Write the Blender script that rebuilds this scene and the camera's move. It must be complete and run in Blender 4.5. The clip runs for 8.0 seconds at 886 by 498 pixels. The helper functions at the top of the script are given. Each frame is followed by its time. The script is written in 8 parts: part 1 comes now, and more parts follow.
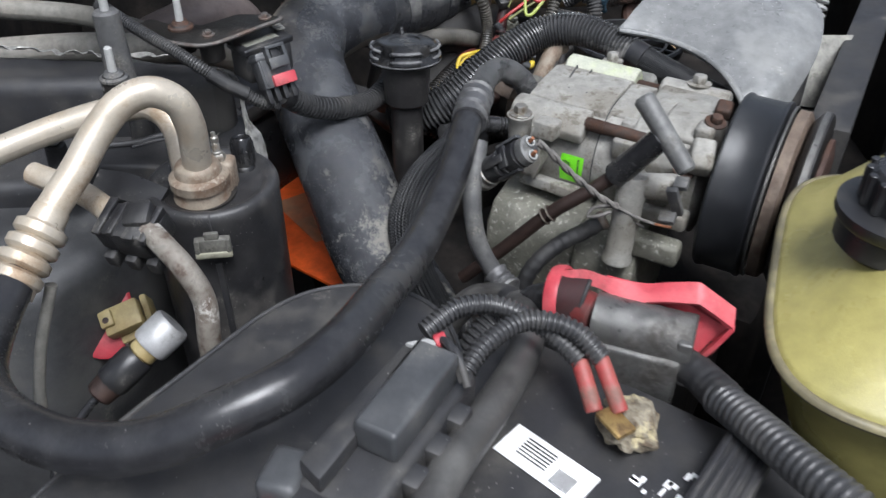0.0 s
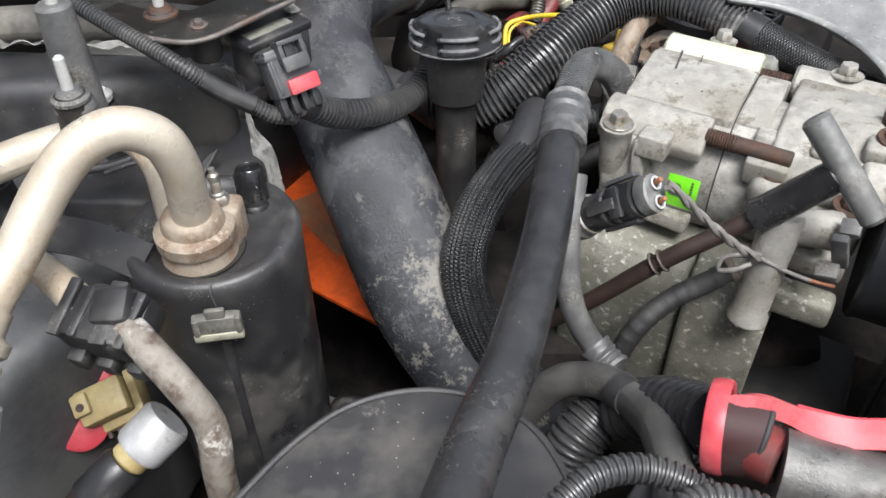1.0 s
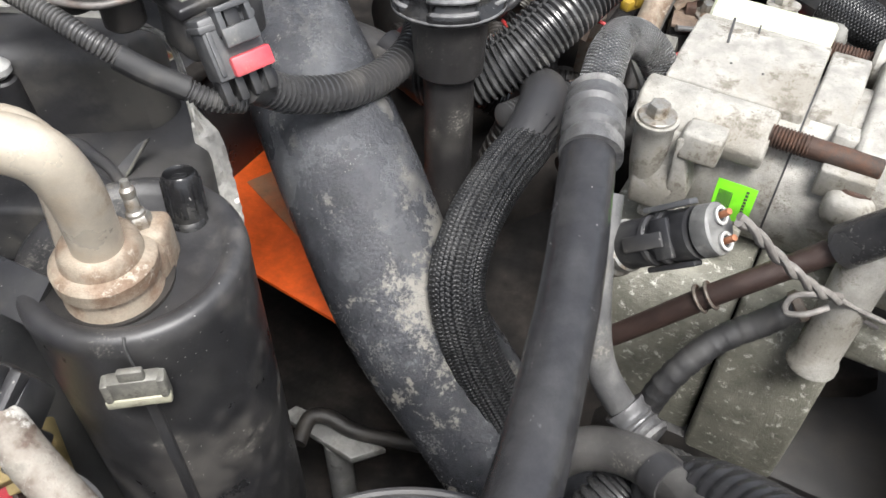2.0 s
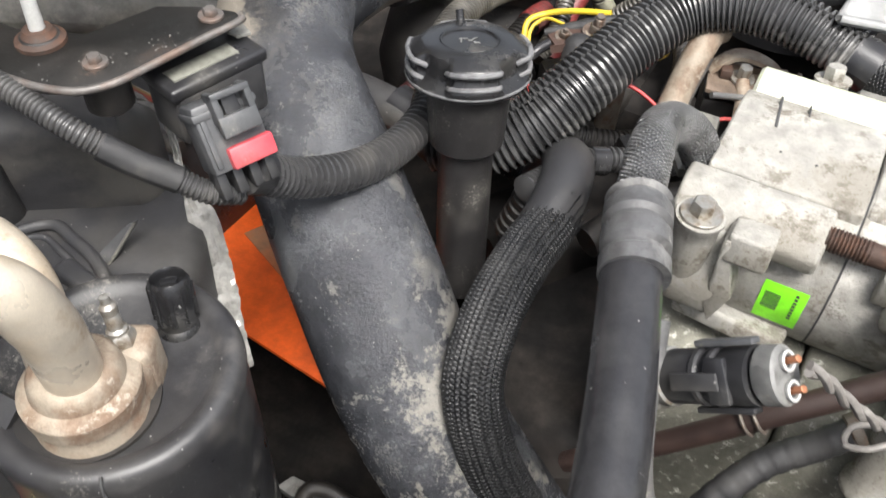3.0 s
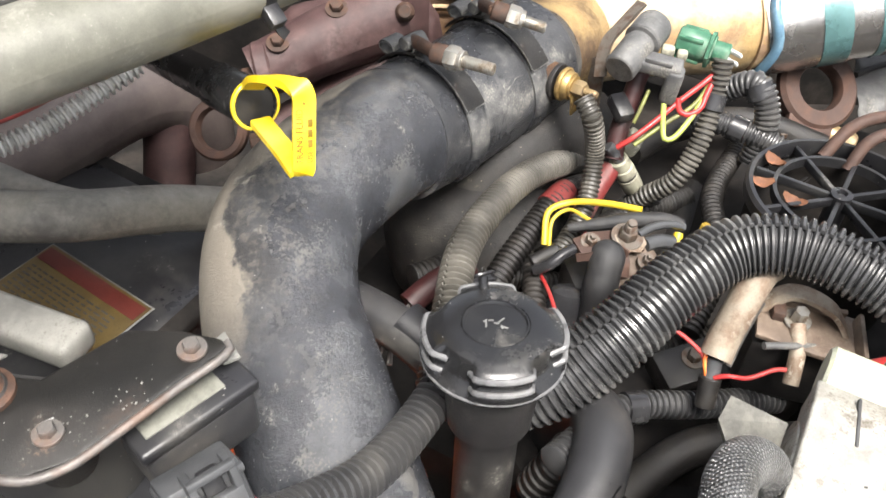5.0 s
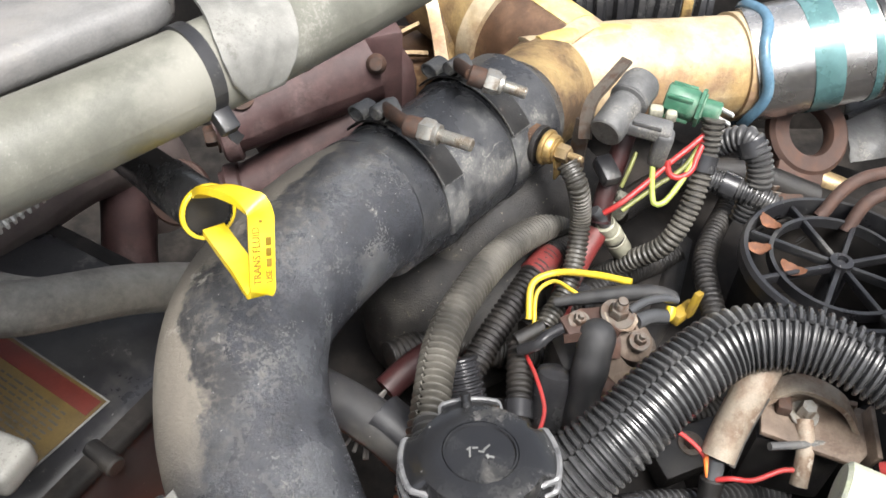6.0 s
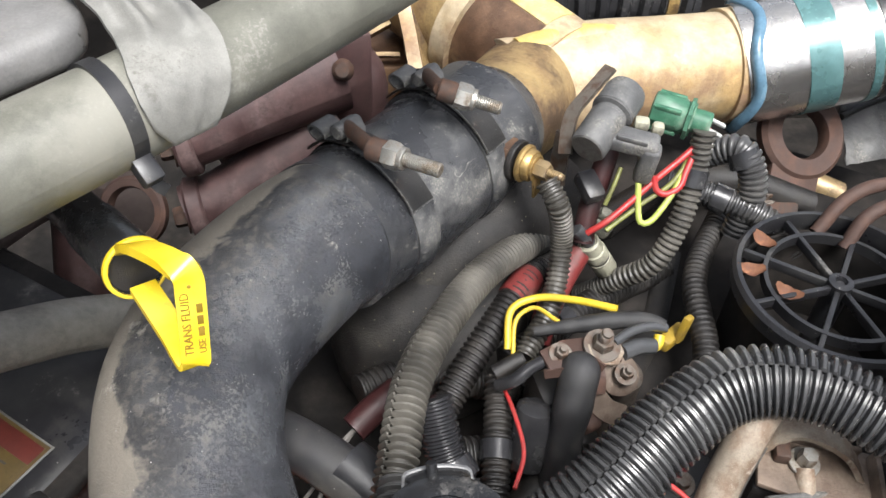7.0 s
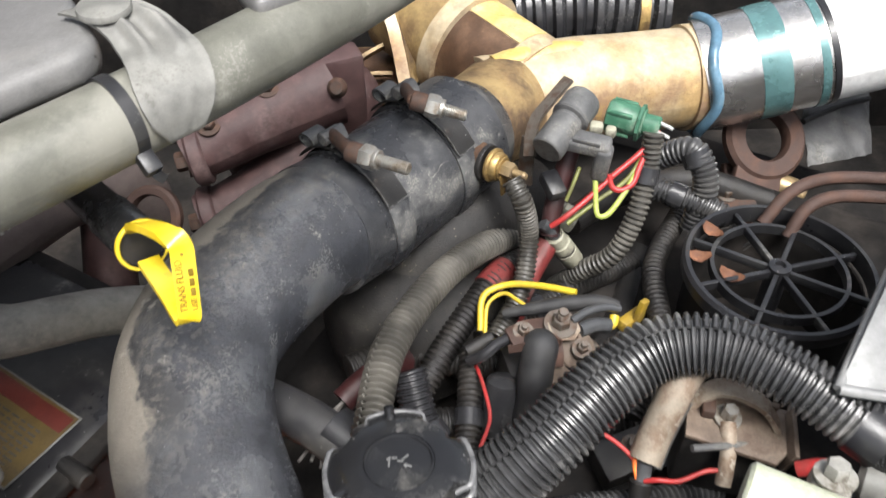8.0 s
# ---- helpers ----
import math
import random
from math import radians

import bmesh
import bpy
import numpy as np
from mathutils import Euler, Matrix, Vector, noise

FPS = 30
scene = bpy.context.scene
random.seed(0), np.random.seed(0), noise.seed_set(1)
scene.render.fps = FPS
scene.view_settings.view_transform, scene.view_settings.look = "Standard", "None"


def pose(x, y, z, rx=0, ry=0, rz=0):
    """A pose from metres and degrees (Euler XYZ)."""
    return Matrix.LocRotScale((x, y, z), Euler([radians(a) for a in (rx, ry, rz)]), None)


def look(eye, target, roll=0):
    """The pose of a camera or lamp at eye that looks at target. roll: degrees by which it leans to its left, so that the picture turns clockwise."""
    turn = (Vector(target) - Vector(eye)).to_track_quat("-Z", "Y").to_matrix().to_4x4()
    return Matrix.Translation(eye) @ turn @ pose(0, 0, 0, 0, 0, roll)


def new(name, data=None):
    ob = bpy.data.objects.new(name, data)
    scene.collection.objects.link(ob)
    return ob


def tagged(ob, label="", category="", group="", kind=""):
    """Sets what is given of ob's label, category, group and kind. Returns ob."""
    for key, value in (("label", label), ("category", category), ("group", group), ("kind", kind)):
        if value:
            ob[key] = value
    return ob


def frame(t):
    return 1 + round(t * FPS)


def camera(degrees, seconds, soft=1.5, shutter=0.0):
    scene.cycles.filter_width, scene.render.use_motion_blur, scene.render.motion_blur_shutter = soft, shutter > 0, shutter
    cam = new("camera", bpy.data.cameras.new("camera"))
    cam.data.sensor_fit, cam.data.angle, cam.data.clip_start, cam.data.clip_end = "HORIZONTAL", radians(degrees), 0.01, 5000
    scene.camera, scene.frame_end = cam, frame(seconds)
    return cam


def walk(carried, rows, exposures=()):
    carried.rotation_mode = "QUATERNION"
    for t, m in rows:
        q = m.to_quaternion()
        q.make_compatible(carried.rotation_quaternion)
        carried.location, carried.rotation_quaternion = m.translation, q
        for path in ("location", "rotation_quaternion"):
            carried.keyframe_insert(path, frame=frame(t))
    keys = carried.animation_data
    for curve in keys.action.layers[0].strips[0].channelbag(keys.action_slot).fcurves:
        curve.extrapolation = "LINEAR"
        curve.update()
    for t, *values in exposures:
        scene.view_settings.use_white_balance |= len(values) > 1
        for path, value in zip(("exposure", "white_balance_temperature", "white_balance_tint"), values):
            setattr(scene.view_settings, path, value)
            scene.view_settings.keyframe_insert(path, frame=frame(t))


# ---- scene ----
cam = camera(55.2, 8.0, shutter=0.25)
METRES, EYE, TILT, LEAN, TURN = 0.8, 1.45, -38.0, 0.0, 0.0
ROWS = [
    (0.0, 0.0, 0.0, 0.0, -0.0, 0.0, -0.0),
    (0.5, -0.0571, 0.1319, 0.0641, -0.58, -2.09, -0.26),
    (1.0, -0.0674, 0.2342, 0.1125, -0.35, -4.92, 0.96),
    (2.5, -0.0711, 0.4424, 0.1786, -1.58, -9.92, -0.15),
    (3.0, -0.0808, 0.4629, 0.215, -1.36, -9.23, -0.64),
    (3.5, -0.0934, 0.502, 0.2655, -0.1, -9.69, -0.77),
    (4.0, -0.0942, 0.5432, 0.2963, -1.04, -9.37, -1.33),
    (4.5, -0.0975, 0.5561, 0.3375, -1.21, -8.2, -1.34),
    (6.0, -0.0945, 0.6315, 0.4332, -3.25, -7.35, -0.27),
    (6.5, -0.0858, 0.6648, 0.4544, -3.63, -7.94, 0.25),
    (7.0, -0.0767, 0.6884, 0.4641, -4.11, -8.78, 0.38),
    (7.5, -0.0622, 0.6743, 0.4798, -4.23, -7.67, 0.98),
    (8.0, -0.0355, 0.5963, 0.449, -2.16, -7.17, 1.53),
]
EXPOSURES = [(0, 0.29, 5880, 10), (0.5, 0.65, 6100, 10), (1, 0.82, 6200, 10), (2.5, 1.27, 6400, 10), (3, 1.19, 6450, 10), (3.5, 1.31, 6500, 10), (4, 1.45, 6600, 10), (4.5, 1.54, 6650, 10), (6, 1.26, 6400, 10), (6.5, 0.97, 6350, 10), (7, 1.03, 6300, 10), (7.5, 1.16, 6350, 10), (8, 0.94, 6350, 10)]
walk(cam, [(t, pose(0, 0, EYE, TILT, LEAN, TURN) @ pose(METRES * x, METRES * y, METRES * z, 90 + pitch, roll, yaw)) for t, x, y, z, yaw, pitch, roll in ROWS], EXPOSURES)

# ---- world, sun ----
world = bpy.data.worlds.new("overcast_sky")
scene.world = world
world.use_nodes = True
wn, wl = world.node_tree.nodes, world.node_tree.links
sky = wn.new("ShaderNodeTexSky")
sky.sky_type, sky.sun_disc, sky.sun_elevation, sky.sun_rotation = "NISHITA", False, radians(64), radians(159)
sky.dust_density, sky.air_density = 5.0, 1.0
pale = wn.new("ShaderNodeHueSaturation")
pale.inputs["Saturation"].default_value = 0.4
wl.new(sky.outputs[0], pale.inputs["Color"])
wl.new(pale.outputs[0], wn["Background"].inputs[0])
wn["Background"].inputs[1].default_value = 0.12
sun = new("sun", bpy.data.lights.new("sun", "SUN"))
sun.data.energy, sun.data.angle, sun.data.color = 3.1, radians(24), (1.0, 0.97, 0.93)
sun.matrix_world = look((0.45, -0.45, 3.6), (0, 0.75, 1.0))

# ---- materials ----
def mat(name, base, rough=0.5, metal=0.0, second=None, mix=0.5, scale=25.0, grain=0.15, grain_scale=1800.0, dust=None, dust_amount=0.0, dust_scale=60.0, coat=0.0, spec=0.5, film=None, film_amount=0.0, film_scale=12.0, specks=0.0, cover=0.6, mottle=0.2, mottle_scale=75.0, scratch=0.0, speck_colour=(0.32, 0.31, 0.29), speck_scale=230.0, coarse=0.0, worn=None, grit=0.0, grit_colour=(0.24, 0.23, 0.2)):
    """A worn surface: two colours in blotches, fine relief, and specks of dust or scuffs."""
    m = bpy.data.materials.new(name)
    m.use_nodes = True
    n, l = m.node_tree.nodes, m.node_tree.links
    b = n["Principled BSDF"]
    b.inputs["Metallic"].default_value = metal
    b.inputs["Coat Weight"].default_value = coat
    b.inputs["Specular IOR Level"].default_value = spec
    co = n.new("ShaderNodeTexCoord")
    def noisy(s, detail=6.0, r=0.6):
        t = n.new("ShaderNodeTexNoise")
        t.inputs["Scale"].default_value, t.inputs["Detail"].default_value, t.inputs["Roughness"].default_value = s, detail, r
        l.new(co.outputs["Object"], t.inputs["Vector"])
        return t
    def ramp(src, a, c):
        r = n.new("ShaderNodeMapRange")
        r.inputs["From Min"].default_value, r.inputs["From Max"].default_value = a, c
        l.new(src, r.inputs["Value"])
        return r.outputs[0]
    def blend(fac, a, c):
        x = n.new("ShaderNodeMix")
        x.data_type = "RGBA"
        l.new(fac, x.inputs[0])
        for sock, v in ((x.inputs[6], a), (x.inputs[7], c)):
            if isinstance(v, tuple):
                sock.default_value = (*v, 1)
            else:
                l.new(v, sock)
        return x.outputs[2]
    blotch = noisy(scale)
    if second is None:
        second = tuple(min(1.0, v * 1.45 + 0.006) for v in base)
    col = blend(ramp(blotch.outputs[0], 0.62 - mix * 0.35, 0.82 - mix * 0.35), base, second)
    fine = noisy(grain_scale, 3.0)
    tone = n.new("ShaderNodeMix")
    tone.data_type, tone.blend_type = "RGBA", "MULTIPLY"
    tone.inputs[0].default_value = 0.35
    l.new(col, tone.inputs[6])
    l.new(fine.outputs[0], tone.inputs[7])
    bright = n.new("ShaderNodeHueSaturation")
    bright.inputs["Value"].default_value = 1.2
    l.new(tone.outputs[2], bright.inputs["Color"])
    col = bright.outputs[0]
    patchy = noisy(mottle_scale, 9.0, 0.72)
    if mottle:
        gain = n.new("ShaderNodeMapRange")
        gain.inputs["From Min"].default_value, gain.inputs["From Max"].default_value = 0.3, 0.7
        gain.inputs["To Min"].default_value, gain.inputs["To Max"].default_value = 1.0 - mottle, 1.0 + mottle
        l.new(patchy.outputs[0], gain.inputs["Value"])
        vary = n.new("ShaderNodeHueSaturation")
        l.new(gain.outputs[0], vary.inputs["Value"])
        l.new(col, vary.inputs["Color"])
        col = vary.outputs[0]
    rr = n.new("ShaderNodeMapRange")
    rr.inputs["From Min"].default_value, rr.inputs["From Max"].default_value = 0.3, 0.7
    rr.inputs["To Min"].default_value, rr.inputs["To Max"].default_value = max(0.05, rough - 0.1), min(1.0, rough + 0.12)
    l.new(blotch.outputs[0], rr.inputs["Value"])
    rough_out = rr.outputs[0]
    def over(mask, colour, r):
        """Lays a dirt of that colour and roughness over the surface."""
        nonlocal col, rough_out
        col = blend(mask, col, colour)
        rm = n.new("ShaderNodeMix")
        l.new(mask, rm.inputs[0])
        l.new(rough_out, rm.inputs[2])
        rm.inputs[3].default_value = r
        rough_out = rm.outputs[0]
    def summed(x, y, k):
        t = n.new("ShaderNodeMath")
        t.operation, t.inputs[1].default_value = "MULTIPLY_ADD", k
        l.new(y, t.inputs[0])
        l.new(x, t.inputs[2])
        return t.outputs[0]
    def thin(x, k):
        t = n.new("ShaderNodeMath")
        t.operation, t.inputs[1].default_value = "MULTIPLY", k
        l.new(x, t.inputs[0])
        return t.outputs[0]
    if film:
        f = summed(noisy(film_scale, 4.0, 0.5).outputs[0], noisy(film_scale * 9, 5.0, 0.7).outputs[0], 0.35)
        over(thin(ramp(f, 0.86 - film_amount * 0.25, 1.0 - film_amount * 0.25), 0.8), film, 0.7)
    if worn:
        # film on one flank of a tube, with a ragged dark tide line
        tan, tide, middle, half, start = worn
        uv = n.new("ShaderNodeUVMap")
        sx = n.new("ShaderNodeSeparateXYZ")
        l.new(uv.outputs[0], sx.inputs[0])
        ragged = summed(summed(sx.outputs[0], noisy(19, 7.0, 0.62).outputs[0], 0.26), noisy(120, 6.0, 0.7).outputs[0], 0.045)
        late = ramp(summed(sx.outputs[1], noisy(30, 4.0, 0.6).outputs[0], 0.06), start, start + 0.05)
        def band(lo, hi, k):
            mask = n.new("ShaderNodeMath")
            mask.operation = "MULTIPLY"
            l.new(ramp(ragged, hi, lo), mask.inputs[0])
            l.new(late, mask.inputs[1])
            return thin(mask.outputs[0], k)
        scuffed = n.new("ShaderNodeMath")
        scuffed.operation = "MULTIPLY"
        l.new(ramp(summed(sx.outputs[1], noisy(14, 5.0, 0.6).outputs[0], 0.3), 0.42, 0.36), scuffed.inputs[0])
        l.new(ramp(summed(noisy(150, 11.0, 0.82).outputs[0], noisy(23, 3.0, 0.5).outputs[0], 1.3), 1.262, 1.335), scuffed.inputs[1])
        over(thin(scuffed.outputs[0], 0.6), (0.33, 0.31, 0.265), 0.8)
        over(band(middle + half + 0.03, middle + half + 0.085, 0.55), tide, 0.6)
        crumbs = n.new("ShaderNodeMath")
        crumbs.operation = "MULTIPLY"
        l.new(band(middle + half + 0.09, middle + half + 0.17, 0.28), crumbs.inputs[0])
        l.new(ramp(noisy(150, 9.0, 0.75).outputs[0], 0.5, 0.58), crumbs.inputs[1])
        over(crumbs.outputs[0], tan, 0.85)
        over(band(middle, middle + half, 0.85), tan, 0.8)
    if dust:
        gate = noisy(dust_scale * 0.22, 2.0, 0.5)
        d = summed(noisy(dust_scale, 12.0, 0.84).outputs[0], gate.outputs[0], 0.9)
        over(thin(ramp(d, 1.24 - dust_amount * 0.25, 1.34 - dust_amount * 0.25), cover), dust, 0.85)
    if grit:
        g = summed(noisy(650, 4.0, 0.6).outputs[0], noisy(32, 5.0, 0.65).outputs[0], 1.1)
        over(thin(ramp(g, 1.32 - grit * 0.3, 1.5 - grit * 0.3), 0.75), grit_colour, 0.85)
    if specks:
        vo = n.new("ShaderNodeTexVoronoi")
        vo.inputs["Scale"].default_value = speck_scale
        l.new(co.outputs["Object"], vo.inputs["Vector"])
        pick = n.new("ShaderNodeSeparateColor")
        l.new(vo.outputs["Color"], pick.inputs[0])
        near = n.new("ShaderNodeMath")
        near.operation, near.inputs[1].default_value = "LESS_THAN", 0.1
        l.new(vo.outputs["Distance"], near.inputs[0])
        few = n.new("ShaderNodeMath")
        few.operation, few.inputs[1].default_value = "LESS_THAN", specks
        l.new(pick.outputs[0], few.inputs[0])
        both = n.new("ShaderNodeMath")
        both.operation = "MULTIPLY"
        l.new(near.outputs[0], both.inputs[0])
        l.new(few.outputs[0], both.inputs[1])
        over(thin(both.outputs[0], 0.7), speck_colour, 0.9)
    if scratch:
        lines = noisy(38, 2.0, 0.45)
        off = n.new("ShaderNodeMath")
        off.operation, off.inputs[1].default_value, off.inputs[2].default_value = "COMPARE", 0.5, 0.0045
        l.new(lines.outputs[0], off.inputs[0])
        where = n.new("ShaderNodeMath")
        where.operation = "MULTIPLY"
        l.new(off.outputs[0], where.inputs[0])
        l.new(ramp(noisy(24, 6.0, 0.75).outputs[0], 0.62 - scratch * 0.2, 0.72 - scratch * 0.2), where.inputs[1])
        over(thin(where.outputs[0], 0.55), (0.3, 0.29, 0.26), 0.8)
    l.new(col, b.inputs["Base Color"])
    l.new(rough_out, b.inputs["Roughness"])
    bump = n.new("ShaderNodeBump")
    bump.inputs["Strength"].default_value, bump.inputs["Distance"].default_value = grain, 0.0008
    l.new(fine.outputs[0], bump.inputs["Height"])
    if coarse:
        rough_bump = n.new("ShaderNodeBump")
        rough_bump.inputs["Strength"].default_value, rough_bump.inputs["Distance"].default_value = coarse, 0.0015
        l.new(noisy(420, 5.0, 0.65).outputs[0], rough_bump.inputs["Height"])
        l.new(rough_bump.outputs[0], bump.inputs["Normal"])
    l.new(bump.outputs[0], b.inputs["Normal"])
    return m


def woven(m, across, along, strength, uneven=0.6):
    """Adds the relief of a woven sleeve, laid along a hose by its UV map, and paints shade into its gaps."""
    n, l = m.node_tree.nodes, m.node_tree.links
    uv = n.new("ShaderNodeUVMap")
    heights = []
    for sign in (1, -1):
        mp = n.new("ShaderNodeMapping")
        mp.inputs["Scale"].default_value = (across, along, 1)
        mp.inputs["Rotation"].default_value = (0, 0, radians(45 * sign))
        l.new(uv.outputs[0], mp.inputs["Vector"])
        w = n.new("ShaderNodeTexWave")
        w.inputs["Scale"].default_value, w.inputs["Distortion"].default_value = 1.0, uneven
        l.new(mp.outputs[0], w.inputs["Vector"])
        heights.append(w)
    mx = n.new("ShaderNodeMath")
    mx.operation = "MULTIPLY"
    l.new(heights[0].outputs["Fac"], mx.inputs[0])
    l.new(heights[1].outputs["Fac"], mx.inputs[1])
    bump = n.new("ShaderNodeBump")
    bump.inputs["Strength"].default_value, bump.inputs["Distance"].default_value = strength, 0.001
    l.new(mx.outputs[0], bump.inputs["Height"])
    b = n["Principled BSDF"]
    l.new(bump.outputs[0], b.inputs["Normal"])
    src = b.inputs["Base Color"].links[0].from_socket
    # The weave height also darkens the colour, as shade between the strands.
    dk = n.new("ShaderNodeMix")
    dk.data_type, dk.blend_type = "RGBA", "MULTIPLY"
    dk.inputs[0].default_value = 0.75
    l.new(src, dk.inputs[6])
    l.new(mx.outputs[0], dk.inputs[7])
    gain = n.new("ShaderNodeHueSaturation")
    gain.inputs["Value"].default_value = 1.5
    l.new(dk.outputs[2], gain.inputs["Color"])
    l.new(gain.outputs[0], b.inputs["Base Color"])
    return m


TAN = (0.33, 0.30, 0.25)
ASPHALT = mat("asphalt", (0.05, 0.05, 0.05), 0.9, grain=0.6)
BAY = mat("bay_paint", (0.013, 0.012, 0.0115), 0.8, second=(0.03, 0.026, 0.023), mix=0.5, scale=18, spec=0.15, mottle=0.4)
PIPE = mat("intake_plastic", (0.032, 0.034, 0.039), 0.23, second=(0.07, 0.073, 0.079), mix=0.5, scale=17, grain=0.6, grain_scale=2200, film=(0.085, 0.082, 0.075), film_amount=0.25, film_scale=12, dust=(0.33, 0.31, 0.27), dust_amount=0.3, dust_scale=170, specks=0.2, speck_scale=330, speck_colour=(0.45, 0.44, 0.41), cover=0.75, mottle=0.35, mottle_scale=60, coarse=0.6, scratch=0.12, grit=0.4, grit_colour=(0.16, 0.155, 0.14), worn=((0.2, 0.178, 0.145), (0.02, 0.0175, 0.0155), 0.765, 0.016, 0.39))
COUPLER = mat("coupler_rubber", (0.030, 0.031, 0.034), 0.30, second=(0.055, 0.056, 0.058), mix=0.5, scale=30, grain=0.4, film=(0.135, 0.133, 0.128), film_amount=0.55, film_scale=16, dust=(0.3, 0.29, 0.26), dust_amount=0.5, dust_scale=190, specks=0.25, cover=0.7, grit=0.45, scratch=0.45, coarse=0.3)
BLACK = mat("black_plastic", (0.019, 0.019, 0.021), 0.33, second=(0.03, 0.03, 0.03), grain=0.15, film=(0.05, 0.047, 0.043), film_amount=0.4, film_scale=18, dust=(0.18, 0.17, 0.155), dust_amount=0.5, dust_scale=130, specks=0.12)
DULL = mat("dull_black_plastic", (0.030, 0.030, 0.032), 0.46, second=(0.048, 0.046, 0.044), grain=0.3, film=(0.085, 0.08, 0.072), film_amount=0.5, film_scale=12, dust=(0.24, 0.22, 0.2), dust_amount=0.3, dust_scale=130, specks=0.25)
CASE = mat("evaporator_plastic", (0.017, 0.017, 0.0185), 0.4, second=(0.036, 0.035, 0.034), mix=0.5, grain=0.4, film=(0.06, 0.056, 0.05), film_amount=0.4, film_scale=11, dust=(0.2, 0.185, 0.16), dust_amount=0.45, dust_scale=90, specks=0.2, mottle=0.35, grit=0.25)
RUBBER = mat("hose_rubber", (0.022, 0.022, 0.024), 0.2, second=(0.036, 0.036, 0.037), grain=0.15, film=(0.06, 0.057, 0.053), film_amount=0.12, film_scale=11, dust=(0.3, 0.28, 0.25), dust_amount=0.05, dust_scale=60, specks=0.1, speck_scale=260, mottle=0.2, grit=0.15)
OLD_RUBBER = mat("dusty_rubber", (0.22, 0.21, 0.185), 0.48, second=(0.23, 0.215, 0.185), mix=0.55, grain=0.35, film=(0.11, 0.1, 0.09), film_amount=0.5, film_scale=16, dust=TAN, dust_amount=0.6, dust_scale=90, mottle=0.3)
MAIN_LOOM = mat("dusty_main_loom", (0.045, 0.045, 0.046), 0.24, second=(0.10, 0.099, 0.097), mix=0.5, scale=14, grain=0.1, film=(0.34, 0.33, 0.31), film_amount=0.6, film_scale=12, mottle=0.3)
LOOM = mat("loom_plastic", (0.04, 0.04, 0.041), 0.32, second=(0.066, 0.064, 0.061), grain=0.1, film=(0.095, 0.09, 0.082), film_amount=0.3, film_scale=16, mottle=0.25)
DUST_LOOM = mat("dusty_loom", (0.045, 0.042, 0.036), 0.42, second=(0.10, 0.093, 0.079), mix=0.5, scale=30, grain=0.15, mottle=0.35)
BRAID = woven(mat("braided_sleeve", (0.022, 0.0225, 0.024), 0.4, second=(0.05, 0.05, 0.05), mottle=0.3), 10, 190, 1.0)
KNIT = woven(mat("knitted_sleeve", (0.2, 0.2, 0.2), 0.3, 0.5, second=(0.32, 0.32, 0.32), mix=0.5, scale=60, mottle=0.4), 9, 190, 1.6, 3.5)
ALU = mat("aluminium_tube", (0.52, 0.465, 0.38), 0.34, 0.35, second=(0.46, 0.38, 0.28), mix=0.5, scale=26, grain=0.12, film=(0.31, 0.215, 0.13), film_amount=0.52, film_scale=18, dust=(0.18, 0.12, 0.075), dust_amount=0.55, dust_scale=120, mottle=0.15, grit=0.2, grit_colour=(0.25, 0.17, 0.1))
DIRTY_ALU = mat("dirty_aluminium", (0.29, 0.245, 0.19), 0.6, 0.15, second=(0.18, 0.115, 0.075), mix=0.5, scale=55, grain=0.4, grain_scale=1200, film=(0.13, 0.085, 0.055), film_amount=0.75, film_scale=40, dust=(0.45, 0.41, 0.34), dust_amount=0.7, dust_scale=200, cover=0.8, coarse=0.35)
CAST = mat("cast_aluminium", (0.30, 0.29, 0.262), 0.55, 0.15, second=(0.40, 0.39, 0.355), mix=0.5, scale=35, grain=0.5, grain_scale=1500, film=(0.19, 0.175, 0.145), film_amount=0.85, film_scale=17, dust=(0.10, 0.085, 0.065), dust_amount=0.85, dust_scale=300, specks=0.6, speck_colour=(0.08, 0.07, 0.055), speck_scale=420, mottle=0.35, coarse=0.4, grit=0.5, grit_colour=(0.12, 0.1, 0.075))
LOW_CAST = mat("stained_casting", (0.15, 0.147, 0.118), 0.42, 0.1, second=(0.2, 0.195, 0.16), mix=0.5, scale=22, grain=0.6, grain_scale=900, film=(0.12, 0.115, 0.092), film_amount=0.5, film_scale=14, dust=(0.55, 0.54, 0.48), dust_amount=0.72, dust_scale=900, cover=0.85, specks=0.5, speck_colour=(0.6, 0.6, 0.56), speck_scale=520, mottle=0.3, coarse=0.5)
# Green in this casting colour paints the reflection of the green sticker.
GREEN_REFLECTION = mat("casting_with_green_reflection", (0.46, 0.47, 0.38), 0.6, 0.1, second=(0.42, 0.46, 0.28), mix=0.5, scale=40, grain=0.6, grain_scale=600, film=(0.5, 0.49, 0.44), film_amount=0.6, film_scale=24, dust=(0.15, 0.14, 0.1), dust_amount=0.6, dust_scale=220)
STEEL = mat("zinc_steel", (0.36, 0.35, 0.32), 0.4, 0.7, second=(0.24, 0.2, 0.155), mix=0.5, scale=120, grain=0.2, dust=(0.12, 0.09, 0.06), dust_amount=0.7, dust_scale=250)
RUST = mat("rusty_steel", (0.055, 0.032, 0.023), 0.7, 0.2, second=(0.10, 0.048, 0.028), mix=0.5, scale=110, grain=0.5, grain_scale=1500, film=(0.04, 0.034, 0.03), film_amount=0.6, film_scale=60)
